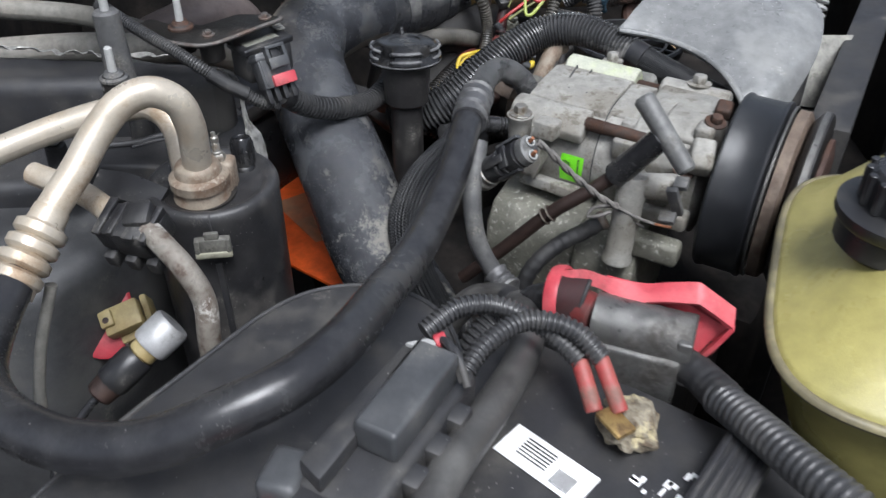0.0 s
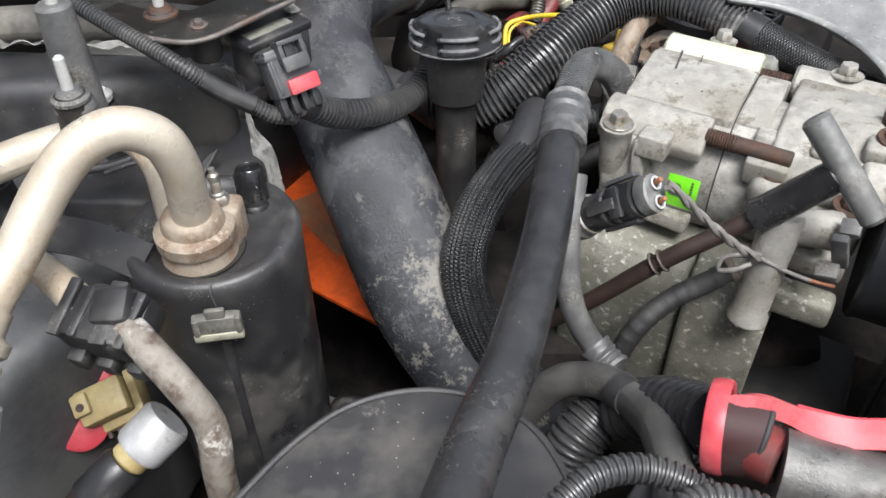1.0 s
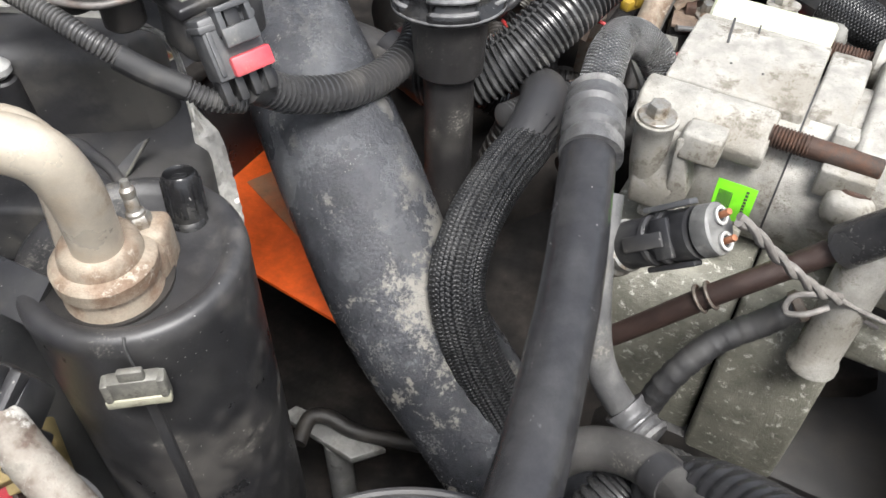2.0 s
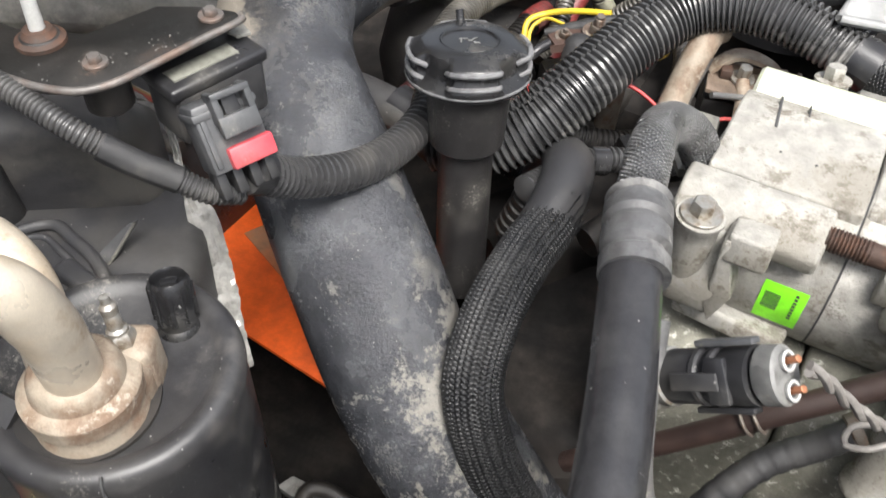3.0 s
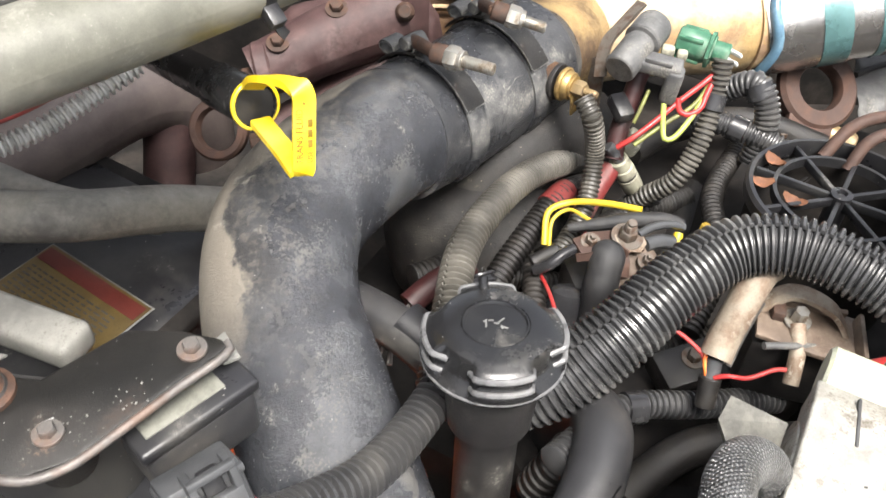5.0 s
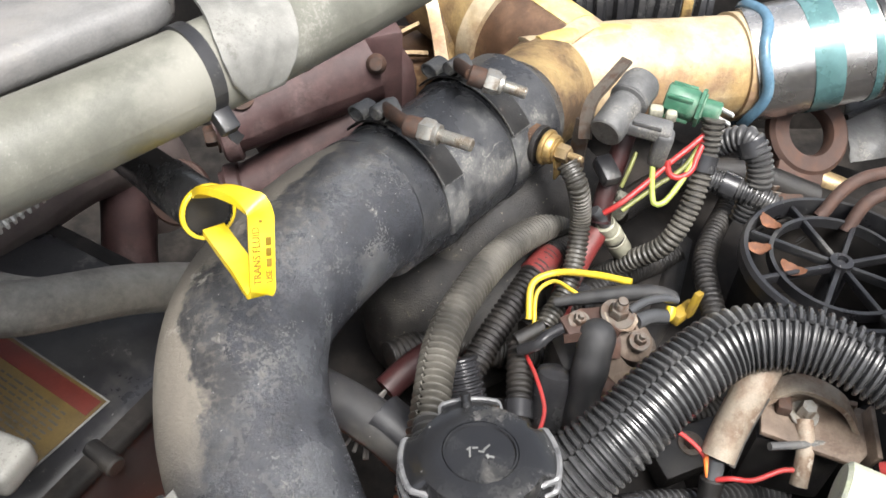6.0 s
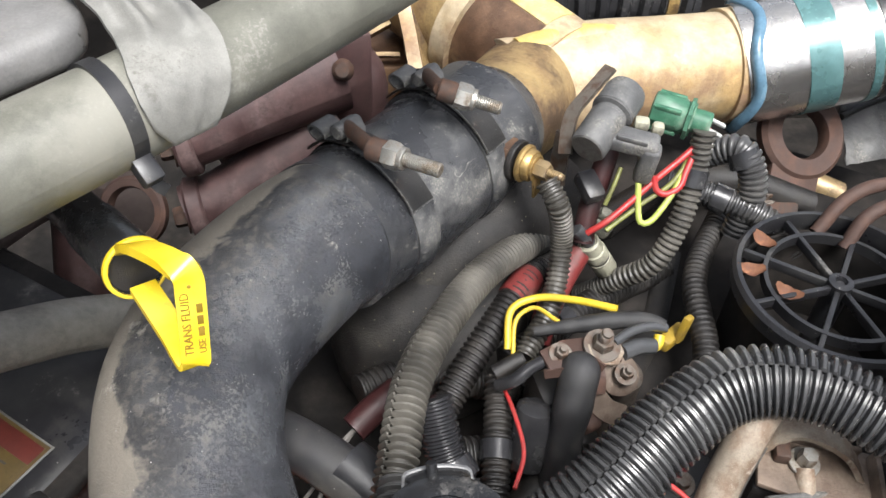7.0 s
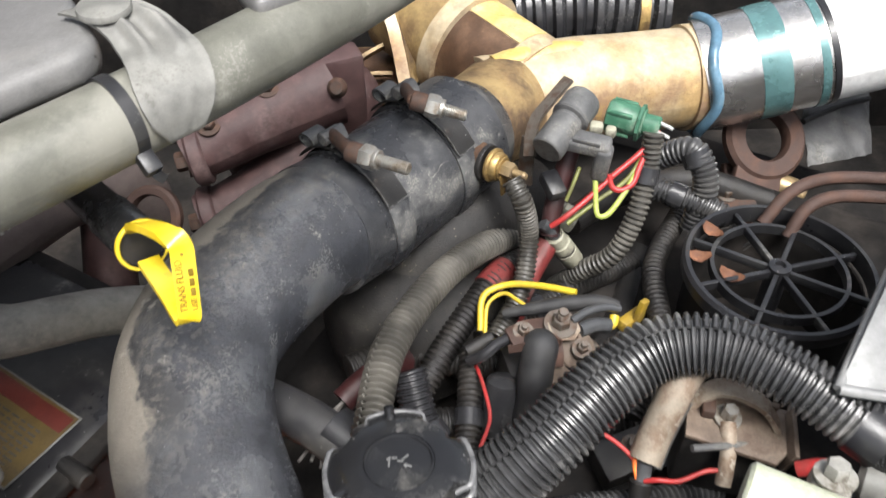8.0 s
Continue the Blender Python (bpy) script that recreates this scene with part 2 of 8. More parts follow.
BROWN = mat("brown_tube", (0.038, 0.024, 0.020), 0.45, 0.2, second=(0.065, 0.04, 0.032), grain=0.6, grit=0.3, grit_colour=(0.1, 0.07, 0.055))
PLATE = mat("rusting_plate", (0.013, 0.0125, 0.0115), 0.38, 0.2, second=(0.022, 0.02, 0.018), grain=0.4, film=(0.045, 0.032, 0.025), film_amount=0.25, film_scale=45, dust=(0.2, 0.13, 0.095), dust_amount=0.35, dust_scale=120, specks=0.15, speck_colour=(0.5, 0.5, 0.48), speck_scale=420, mottle=0.3, grit=0.2)
RED = mat("red_rubber", (0.44, 0.045, 0.06), 0.42, second=(0.52, 0.1, 0.11), grain=0.15, film=(0.22, 0.045, 0.045), film_amount=0.45, film_scale=20, mottle=0.2, grit=0.2, grit_colour=(0.35, 0.2, 0.17))
RED_WIRE = mat("red_wire", (0.4, 0.03, 0.03), 0.4, second=(0.28, 0.04, 0.035), mix=0.5, scale=90)
YELLOW_TAB = mat("aged_yellow_plastic", (0.30, 0.2, 0.02), 0.5, second=(0.2, 0.13, 0.03), scale=80)
YELLOW_WIRE = mat("yellow_wire", (0.6, 0.44, 0.03), 0.4, second=(0.45, 0.32, 0.04), scale=80)
ORANGE_WIRE = mat("orange_wire", (0.7, 0.16, 0.03), 0.4)
OLIVE_WIRE = mat("olive_wire", (0.16, 0.17, 0.04), 0.45, second=(0.1, 0.1, 0.04), scale=60, mottle=0.3)
LIME_WIRE = mat("lime_wire", (0.36, 0.42, 0.09), 0.4, second=(0.26, 0.28, 0.09), mix=0.5, scale=90)
GREY_WIRE = mat("grey_wire", (0.14, 0.13, 0.12), 0.6, second=(0.2, 0.19, 0.175), scale=200)
YELLOW = mat("yellow_plastic", (0.74, 0.52, 0.012), 0.35, second=(0.8, 0.6, 0.05), mix=0.5, grain=0.05, coat=0.2, mottle=0.12, film=(0.6, 0.42, 0.05), film_amount=0.4, film_scale=40)
TANK = mat("yellowed_tank", (0.38, 0.335, 0.115), 0.3, second=(0.31, 0.28, 0.10), mix=0.5, scale=7, grain=0.2, film=(0.24, 0.21, 0.06), film_amount=0.5, film_scale=6, dust=(0.12, 0.105, 0.05), dust_amount=0.5, dust_scale=40, mottle=0.15, coarse=0.15)
ORANGE = mat("orange_sheet", (0.80, 0.12, 0.015), 0.5, second=(0.66, 0.10, 0.015), grain=0.05, dust=(0.35, 0.12, 0.05), dust_amount=0.12, dust_scale=22)
SHROUD = mat("grey_shroud_plastic", (0.18, 0.182, 0.18), 0.32, second=(0.23, 0.232, 0.227), grain=0.25, specks=0.8, speck_colour=(0.55, 0.55, 0.53), speck_scale=170, film=(0.25, 0.25, 0.24), film_amount=0.5, film_scale=9, dust=(0.45, 0.45, 0.43), dust_amount=0.35, dust_scale=150, mottle=0.25, grit=0.3)
TUBE_GREY = mat("grey_green_tube", (0.12, 0.119, 0.098), 0.44, second=(0.17, 0.168, 0.142), mix=0.5, scale=16, grain=0.12, film=(0.22, 0.213, 0.18), film_amount=0.65, film_scale=9, mottle=0.2, grit=0.5, grit_colour=(0.24, 0.235, 0.205), coarse=0.12)
PANEL = mat("dark_panel_plastic", (0.12, 0.118, 0.116), 0.36, second=(0.16, 0.157, 0.152), mix=0.5, scale=14, grain=0.25, grain_scale=900, film=(0.2, 0.19, 0.175), film_amount=0.55, film_scale=9, mottle=0.2, grit=0.2, coarse=0.15)
GREY_CAP = mat("grey_moulded_plastic", (0.12, 0.12, 0.116), 0.34, second=(0.18, 0.18, 0.172), mix=0.5, scale=40, grain=0.3, film=(0.085, 0.08, 0.073), film_amount=0.45, film_scale=30, mottle=0.25, grit=0.3, coarse=0.2)
BRACKET = mat("light_grey_plastic", (0.155, 0.153, 0.14), 0.52, second=(0.195, 0.192, 0.175), mix=0.5, scale=40, grain=0.3, film=(0.225, 0.22, 0.2), film_amount=0.45, film_scale=25, dust=(0.10, 0.094, 0.082), dust_amount=0.5, dust_scale=90, mottle=0.2, grit=0.35, grit_colour=(0.12, 0.115, 0.1), coarse=0.2)
GOLD = mat("stained_casting_gold", (0.46, 0.375, 0.25), 0.42, 0.1, second=(0.40, 0.27, 0.12), mix=0.5, scale=14, grain=0.35, film=(0.2, 0.115, 0.07), film_amount=0.66, film_scale=10, dust=(0.50, 0.34, 0.08), dust_amount=0.5, dust_scale=24, mottle=0.3, coarse=0.3, grit=0.3, grit_colour=(0.2, 0.14, 0.08))
OXIDE = mat("oxide_red_casting", (0.055, 0.029, 0.028), 0.55, second=(0.078, 0.044, 0.041), mix=0.5, scale=30, grain=0.4, film=(0.14, 0.095, 0.09), film_amount=0.4, film_scale=12, dust=(0.035, 0.022, 0.021), dust_amount=0.6, dust_scale=45, mottle=0.3, coarse=0.3)
GREEN = mat("green_connector", (0.035, 0.12, 0.07), 0.45, second=(0.06, 0.17, 0.1), mix=0.5, scale=60, film=(0.15, 0.2, 0.15), film_amount=0.5, film_scale=40, mottle=0.3, grit=0.3)
DIRTY_BRASS = mat("dirty_brass", (0.34, 0.25, 0.13), 0.42, 0.5, second=(0.2, 0.14, 0.08), mix=0.5, scale=90, film=(0.12, 0.09, 0.06), film_amount=0.5, film_scale=60, mottle=0.3)
BRASS = mat("brass", (0.45, 0.31, 0.12), 0.38, 0.7, second=(0.2, 0.125, 0.055), mix=0.5, scale=90, grain=0.2, film=(0.11, 0.07, 0.035), film_amount=0.55, film_scale=60, mottle=0.35)
BOOT_STEEL = mat("clamp_band_steel", (0.62, 0.60, 0.57), 0.24, 0.9, second=(0.5, 0.48, 0.45), mix=0.5, scale=30)
BLUE = mat("blue_silicone", (0.09, 0.17, 0.24), 0.24, second=(0.14, 0.24, 0.31), mottle=0.3)
TEAL = mat("teal_band", (0.10, 0.20, 0.2), 0.3, 0.3, second=(0.14, 0.26, 0.26))
PALE = mat("pale_plastic", (0.4, 0.4, 0.385), 0.5, second=(0.3, 0.3, 0.285), mix=0.4, scale=60, mottle=0.25)
BEIGE = mat("beige_connector", (0.38, 0.31, 0.15), 0.5, second=(0.28, 0.21, 0.09), mottle=0.25)
PAPER = mat("white_label", (0.8, 0.8, 0.79), 0.5, grain=0.03)
INK = mat("label_ink", (0.04, 0.04, 0.04), 0.6)
LIME = mat("green_label", (0.22, 0.82, 0.02), 0.5, second=(0.26, 0.85, 0.03), grain=0.02)
AMBER = mat("amber_label", (0.10, 0.068, 0.022), 0.4, second=(0.08, 0.055, 0.02), grain=0.05, dust=(0.04, 0.03, 0.018), dust_amount=0.7)
LABEL_RED = mat("label_red", (0.10, 0.018, 0.012), 0.4, second=(0.08, 0.016, 0.012))
CRUST = mat("battery_corrosion", (0.26, 0.23, 0.17), 0.9, second=(0.1, 0.075, 0.05), mix=0.6, scale=140, grain=1.0, grain_scale=600, dust=(0.6, 0.52, 0.3), dust_amount=0.9, dust_scale=200)
FOIL = mat("crumpled_foil", (0.46, 0.45, 0.42), 0.45, 0.4, second=(0.3, 0.295, 0.275), scale=120, grain=0.6, grain_scale=200, dust=(0.12, 0.11, 0.1), dust_amount=0.8, dust_scale=150)
LEAF = mat("dry_leaf", (0.13, 0.055, 0.03), 0.8, second=(0.2, 0.09, 0.045), scale=250)
LEAD = mat("dull_lead", (0.13, 0.128, 0.122), 0.34, 0.5, second=(0.14, 0.134, 0.125), mix=0.5, scale=40, grain=0.4, film=(0.05, 0.044, 0.038), film_amount=0.55, film_scale=25, mottle=0.35, coarse=0.3, grit=0.3, scratch=0.5)
SOLENOID = mat("grey_solenoid", (0.085, 0.085, 0.085), 0.5, second=(0.14, 0.138, 0.132), grain=0.3, film=(0.055, 0.05, 0.045), film_amount=0.6, film_scale=30, mottle=0.35, grit=0.6, coarse=0.3)
# Lighter than the cap: paints the highlights along its worn edges.
RIM = mat("worn_cap_edge_highlight", (0.10, 0.10, 0.102), 0.3, second=(0.15, 0.15, 0.15), mix=0.5, scale=120)
SEAM = mat("grimy_seam", (0.16, 0.14, 0.085), 0.4, second=(0.25, 0.22, 0.12), mix=0.5, scale=60)
SADDLE = mat("heat_stained_casting", (0.32, 0.225, 0.10), 0.42, 0.15, second=(0.2, 0.125, 0.06), mix=0.6, scale=22, grain=0.3, film=(0.06, 0.038, 0.026), film_amount=0.8, film_scale=18, mottle=0.35, coarse=0.35)
WEDGE = mat("yellowed_casting", (0.52, 0.38, 0.11), 0.42, 0.05, second=(0.58, 0.47, 0.24), mix=0.6, scale=30, film=(0.42, 0.3, 0.15), film_amount=0.66, film_scale=24, coarse=0.35, mottle=0.35, grit=0.3, grit_colour=(0.3, 0.2, 0.08))
FADED_RED = mat("faded_red_sleeve", (0.36, 0.06, 0.055), 0.5, second=(0.25, 0.1, 0.08), mix=0.6, scale=60, grain=0.2, film=(0.16, 0.09, 0.07), film_amount=0.6, film_scale=40, mottle=0.3)
DUSTY_BROWN = mat("dusty_brown_steel", (0.135, 0.10, 0.075), 0.55, 0.15, second=(0.2, 0.155, 0.118), mix=0.5, scale=60, grain=0.4, film=(0.07, 0.045, 0.032), film_amount=0.6, film_scale=35, mottle=0.4, coarse=0.4)
FADED_INK = mat("faded_print", (0.2, 0.125, 0.01), 0.5)
CRIMP = mat("crimped_steel", (0.13, 0.13, 0.132), 0.34, 0.4, second=(0.07, 0.069, 0.068), mix=0.5, scale=60, grain=0.3, film=(0.24, 0.236, 0.228), film_amount=0.55, film_scale=35, mottle=0.35, coarse=0.3)
RUSTY_LINE = mat("mottled_brown_line", (0.3, 0.275, 0.235), 0.5, 0.2, second=(0.085, 0.062, 0.048), mix=0.55, scale=75, grain=0.5, film=(0.14, 0.105, 0.08), film_amount=0.5, film_scale=30, dust=(0.62, 0.6, 0.55), dust_amount=0.85, dust_scale=170, cover=0.9, mottle=0.5, coarse=0.6)
STAIN_AND_SHADE = mat("burnt_brown_and_shade", (0.075, 0.04, 0.022), 0.4, 0.1, second=(0.14, 0.08, 0.045), mix=0.5, scale=30, grain=0.4, film=(0.3, 0.2, 0.1), film_amount=0.5, film_scale=22, mottle=0.35, coarse=0.3)
DIM = mat("dim_grey_print", (0.12, 0.12, 0.115), 0.6)
JACKET = mat("can_jacket", (0.026, 0.026, 0.028), 0.34, second=(0.04, 0.039, 0.039), mix=0.5, grain=0.2, film=(0.1, 0.093, 0.086), film_amount=0.6, film_scale=9, dust=(0.24, 0.225, 0.2), dust_amount=0.45, dust_scale=140, specks=0.35, speck_colour=(0.5, 0.49, 0.46), speck_scale=260, mottle=0.3, scratch=0.15, grit=0.3)
EYE_RUST = mat("brown_rusty_steel", (0.06, 0.034, 0.026), 0.65, 0.2, second=(0.09, 0.048, 0.034), mix=0.5, scale=60, grain=0.5, dust=(0.12, 0.06, 0.04), dust_amount=0.6, dust_scale=90)
# Grimy black; on looms deep in the bay it also stands for shade.
GRIME_AND_SHADE = mat("grimy_black_and_shade", (0.012, 0.011, 0.0105), 0.45, second=(0.024, 0.021, 0.018), mix=0.5, scale=50, grain=0.5, dust=(0.10, 0.088, 0.075), dust_amount=0.2, dust_scale=150, mottle=0.3)
# Specked black casting; shade under the intake pipe is partly in the colour.
SHADED_CAST = mat("shaded_specked_casting", (0.014, 0.013, 0.0125), 0.6, second=(0.028, 0.026, 0.023), mix=0.5, scale=30, grain=0.7, grain_scale=700, dust=(0.2, 0.17, 0.12), dust_amount=0.3, dust_scale=420, specks=0.5, speck_colour=(0.3, 0.27, 0.2), mottle=0.4, spec=0.3)
GRIMY_STEEL = mat("grimy_steel", (0.15, 0.13, 0.11), 0.5, 0.5, second=(0.1, 0.06, 0.04), mix=0.5, scale=130, grain=0.4)
GLOSS = mat("glossy_black_plastic", (0.012, 0.012, 0.013), 0.17, second=(0.02, 0.02, 0.02), grain=0.1, film=(0.04, 0.038, 0.034), film_amount=0.4, film_scale=30, dust=(0.16, 0.15, 0.14), dust_amount=0.5, dust_scale=160, specks=0.12)
DARK_RED = mat("dull_red_tape", (0.035, 0.009, 0.009), 0.5, second=(0.042, 0.013, 0.012), grain=0.2, film=(0.025, 0.018, 0.018), film_amount=0.7, film_scale=40, mottle=0.3)
RED_TAPE = mat("worn_red_tape", (0.16, 0.028, 0.026), 0.45, second=(0.12, 0.03, 0.027), mix=0.5, scale=60, grain=0.2, film=(0.08, 0.04, 0.035), film_amount=0.7, film_scale=40, mottle=0.25)
COPPER = mat("bare_copper", (0.5, 0.22, 0.12), 0.4, 0.6, second=(0.3, 0.13, 0.07), mix=0.5, scale=200)
PULLEY = mat("belt_black", (0.016, 0.017, 0.019), 0.36, second=(0.022, 0.023, 0.025), mix=0.5, scale=20, grain=0.2, film=(0.035, 0.035, 0.036), film_amount=0.4, film_scale=12, mottle=0.15)
TIN = mat("dirty_tin", (0.15, 0.146, 0.13), 0.45, 0.3, second=(0.22, 0.214, 0.185), mix=0.5, scale=90, film=(0.07, 0.066, 0.058), film_amount=0.55, film_scale=60, mottle=0.35, grit=0.3)
CASE_GREY = mat("greyed_case_plastic", (0.065, 0.066, 0.068), 0.42, second=(0.085, 0.085, 0.086), mix=0.5, scale=12, grain=0.3, film=(0.11, 0.108, 0.102), film_amount=0.5, film_scale=9, mottle=0.25, grit=0.3)
SEALANT = mat("yellowed_pale_plastic", (0.34, 0.33, 0.25), 0.5, second=(0.22, 0.21, 0.16), mix=0.5, scale=80, film=(0.12, 0.11, 0.09), film_amount=0.55, film_scale=50, mottle=0.3)
DARK_HOSE = mat("aged_black_rubber", (0.054, 0.052, 0.05), 0.42, second=(0.095, 0.092, 0.087), mix=0.5, scale=20, grain=0.3, film=(0.10, 0.097, 0.092), film_amount=0.4, film_scale=18, mottle=0.25, grit=0.3)
WRAP = mat("white_hose_wrap", (0.72, 0.72, 0.70), 0.4, second=(0.6, 0.6, 0.58), mix=0.5, scale=30, mottle=0.2, coarse=0.2)
TAPE = mat("cloth_tape", (0.02, 0.02, 0.021), 0.55, second=(0.034, 0.033, 0.032), mix=0.5, scale=60, grain=0.5, film=(0.06, 0.056, 0.05), film_amount=0.35, film_scale=30, mottle=0.3)
CONN = mat("grey_connector", (0.055, 0.057, 0.06), 0.4, second=(0.078, 0.079, 0.081), grain=0.15, film=(0.12, 0.117, 0.11), film_amount=0.35, film_scale=30, mottle=0.2, grit=0.2)


# ---- shapes ----
class Shape:
    """Vertices and faces of one part, gathered from simple pieces."""
    def __init__(self):
        self.v, self.f, self.uv = [], [], {}

    def add(self, verts, faces, uvs=None):
        k = len(self.v)
        self.v += [tuple(p) for p in verts]
        for i, q in enumerate(faces):
            self.f.append(tuple(j + k for j in q))
            if uvs:
                self.uv[len(self.f) - 1] = [uvs[j] for j in q]
        return self

    def turn(self, m):
        self.v = [tuple(m @ Vector(p)) for p in self.v]
        return self

    def merge(self, other):
        return self.add(other.v, other.f)


def smooth(points, step=0.004):
    """A smooth line through the points, at even steps."""
    p = [Vector(a) for a in points]
    p = [p[0] * 2 - p[1]] + p + [p[-1] * 2 - p[-2]]
    dense = []
    for i in range(1, len(p) - 2):
        a, b, c, d = p[i - 1:i + 3]
        t0 = 0.0
        t1 = t0 + max(1e-4, (b - a).length) ** 0.5
        t2 = t1 + max(1e-4, (c - b).length) ** 0.5
        t3 = t2 + max(1e-4, (d - c).length) ** 0.5
        for k in range(24):
            t = t1 + (t2 - t1) * k / 24
            a1 = a * ((t1 - t) / (t1 - t0)) + b * ((t - t0) / (t1 - t0))
            a2 = b * ((t2 - t) / (t2 - t1)) + c * ((t - t1) / (t2 - t1))
            a3 = c * ((t3 - t) / (t3 - t2)) + d * ((t - t2) / (t3 - t2))
            b1 = a1 * ((t2 - t) / (t2 - t0)) + a2 * ((t - t0) / (t2 - t0))
            b2 = a2 * ((t3 - t) / (t3 - t1)) + a3 * ((t - t1) / (t3 - t1))
            dense.append(b1 * ((t2 - t) / (t2 - t1)) + b2 * ((t - t1) / (t2 - t1)))
    dense.append(p[-2])
    run = [0.0]
    for i in range(1, len(dense)):
        run.append(run[-1] + (dense[i] - dense[i - 1]).length)
    count = max(2, int(round(run[-1] / step)) + 1)
    out, j = [], 0
    for k in range(count):
        s = run[-1] * k / (count - 1)
        while j < len(run) - 2 and run[j + 1] < s:
            j += 1
        w = (s - run[j]) / max(1e-9, run[j + 1] - run[j])
        out.append(dense[j].lerp(dense[j + 1], min(1.0, max(0.0, w))))
    return out


def tube(points, r, segs=20, step=0.004, radius=None, ends=True, slit=None, shape=None, squash=1.0, lead=0.0, ridges=0, ridge=0.0):
    """A hose along the points. radius(s, length): its radius along the way, in place of r. slit: where round it a lengthwise cut runs,
    at which ribs meet out of step by lead metres."""
    line = smooth(points, step)
    s = shape or Shape()
    verts, faces, uvs = [], [], []
    side = None
    length = sum((line[i] - line[i - 1]).length for i in range(1, len(line)))
    cuts = [k / segs for k in range(segs + 1)]
    if slit is not None:
        cuts = [0.0, 0.006] + cuts[1:-1] + [0.994, 1.0]
    run = 0.0
    for i, p in enumerate(line):
        ahead = (line[min(i + 1, len(line) - 1)] - line[max(i - 1, 0)]).normalized()
        if side is None:
            up = Vector((0, 0, 1)) if abs(ahead.z) < 0.9 else Vector((0, 1, 0))
            side = ahead.cross(up).normalized()
        side = (side - ahead * side.dot(ahead)).normalized()
        other = ahead.cross(side)
        if i:
            run += (p - line[i - 1]).length
        rr = radius(run, length) if radius else r
        for q in cuts:
            a = 2 * math.pi * (q + (slit or 0.0))
            w = rr * 0.88 if slit is not None and q in (0.0, 1.0) else rr
            if ridges:
                w += ridge * abs(math.sin(ridges * a / 2)) - ridge
            verts.append(p + side * (math.cos(a) * w) + other * (math.sin(a) * w * squash) + ahead * (lead * (q - 0.5)))
            uvs.append((q, run))
    w = len(cuts)
    for i in range(len(line) - 1):
        for k in range(w - 1):
            faces.append((i * w + k, i * w + k + 1, (i + 1) * w + k + 1, (i + 1) * w + k))
    if ends:
        for i in (0, len(line) - 1):
            verts.append(line[i])
            uvs.append((0.5, 0))
            c = len(verts) - 1
            for k in range(w - 1):
                faces.append((c, i * w + k + 1, i * w + k) if i == 0 else (c, i * w + k, i * w + k + 1))
    return s.add(verts, faces, uvs)


def ribbed(points, r, pitch=0.0045, depth=0.0018, segs=20, slit=None, taper=0.0):
    """A corrugated loom: rounded ribs at an even pitch, thinner towards its end by the taper."""
    def radius(s, length):
        ph = (s / pitch) % 1.0
        return r * (1 - taper * max(0.0, s / length - 0.15)) - depth * (0.0 if 0.14 < ph < 0.56 else 0.3 if 0.06 < ph < 0.7 else 1.0)
    return tube(points, r, segs, pitch / 7, radius, slit=slit, lead=pitch * 0.5 if slit is not None else 0.0)


def ribbon(a, b, thick, shape=None, step=0.004):
    """A bent sheet between two lines, of that thickness."""
    la, lb = smooth(a, step), smooth(b, step)
    k = min(len(la), len(lb))
    la = [la[round(i * (len(la) - 1) / (k - 1))] for i in range(k)]
    lb = [lb[round(i * (len(lb) - 1) / (k - 1))] for i in range(k)]
    verts, faces = [], []
    for i in range(k):
        ahead = la[min(i + 1, k - 1)] - la[max(i - 1, 0)]
        n = ahead.cross(lb[i] - la[i]).normalized() * (thick / 2)
        verts += [la[i] - n, lb[i] - n, lb[i] + n, la[i] + n]
    for i in range(k - 1):
        for j in range(4):
            faces.append((i * 4 + j, i * 4 + (j + 1) % 4, i * 4 + 4 + (j + 1) % 4, i * 4 + 4 + j))
    faces += [(3, 2, 1, 0), tuple(len(verts) - 4 + j for j in range(4))]
    return (shape or Shape()).add(verts, faces)


def words(text, size, m, thick=0.0003):
    """Raised lettering in the built-in font, centred on the pose m."""
    cu = bpy.data.curves.new("letters", "FONT")
    cu.body, cu.size, cu.extrude, cu.align_x, cu.align_y, cu.resolution_u = text, size, thick, "CENTER", "CENTER", 2
    tmp = new("letters", cu)
    me = bpy.data.meshes.new_from_object(tmp)
    s = Shape().add([m @ v.co for v in me.vertices], [tuple(f.vertices) for f in me.polygons])
    bpy.data.objects.remove(tmp)
    return s


def lathe(profile, segs=32, m=None, shape=None):
    """Turns (radius, height) pairs round z."""
    s = shape or Shape()
    verts, faces = [], []
    for r, z in profile:
        for k in range(segs):
            a = 2 * math.pi * k / segs
            verts.append(Vector((r * math.cos(a), r * math.sin(a), z)))
    for i in range(len(profile) - 1):
        for k in range(segs):
            k2 = (k + 1) % segs
            faces.append((i * segs + k, i * segs + k2, (i + 1) * segs + k2, (i + 1) * segs + k))
    closed = profile[0] == profile[-1]
    if profile[0][0] > 1e-6 and not closed:
        faces.append(tuple(range(segs - 1, -1, -1)))
    if profile[-1][0] > 1e-6 and not closed:
        faces.append(tuple((len(profile) - 1) * segs + k for k in range(segs)))
    if m is not None:
        verts = [m @ p for p in verts]
    return s.add(verts, faces)


def along(a, b):
    """The pose at a whose z points to b."""
    return Matrix.Translation(a) @ (Vector(b) - Vector(a)).to_track_quat("Z", "Y").to_matrix().to_4x4()


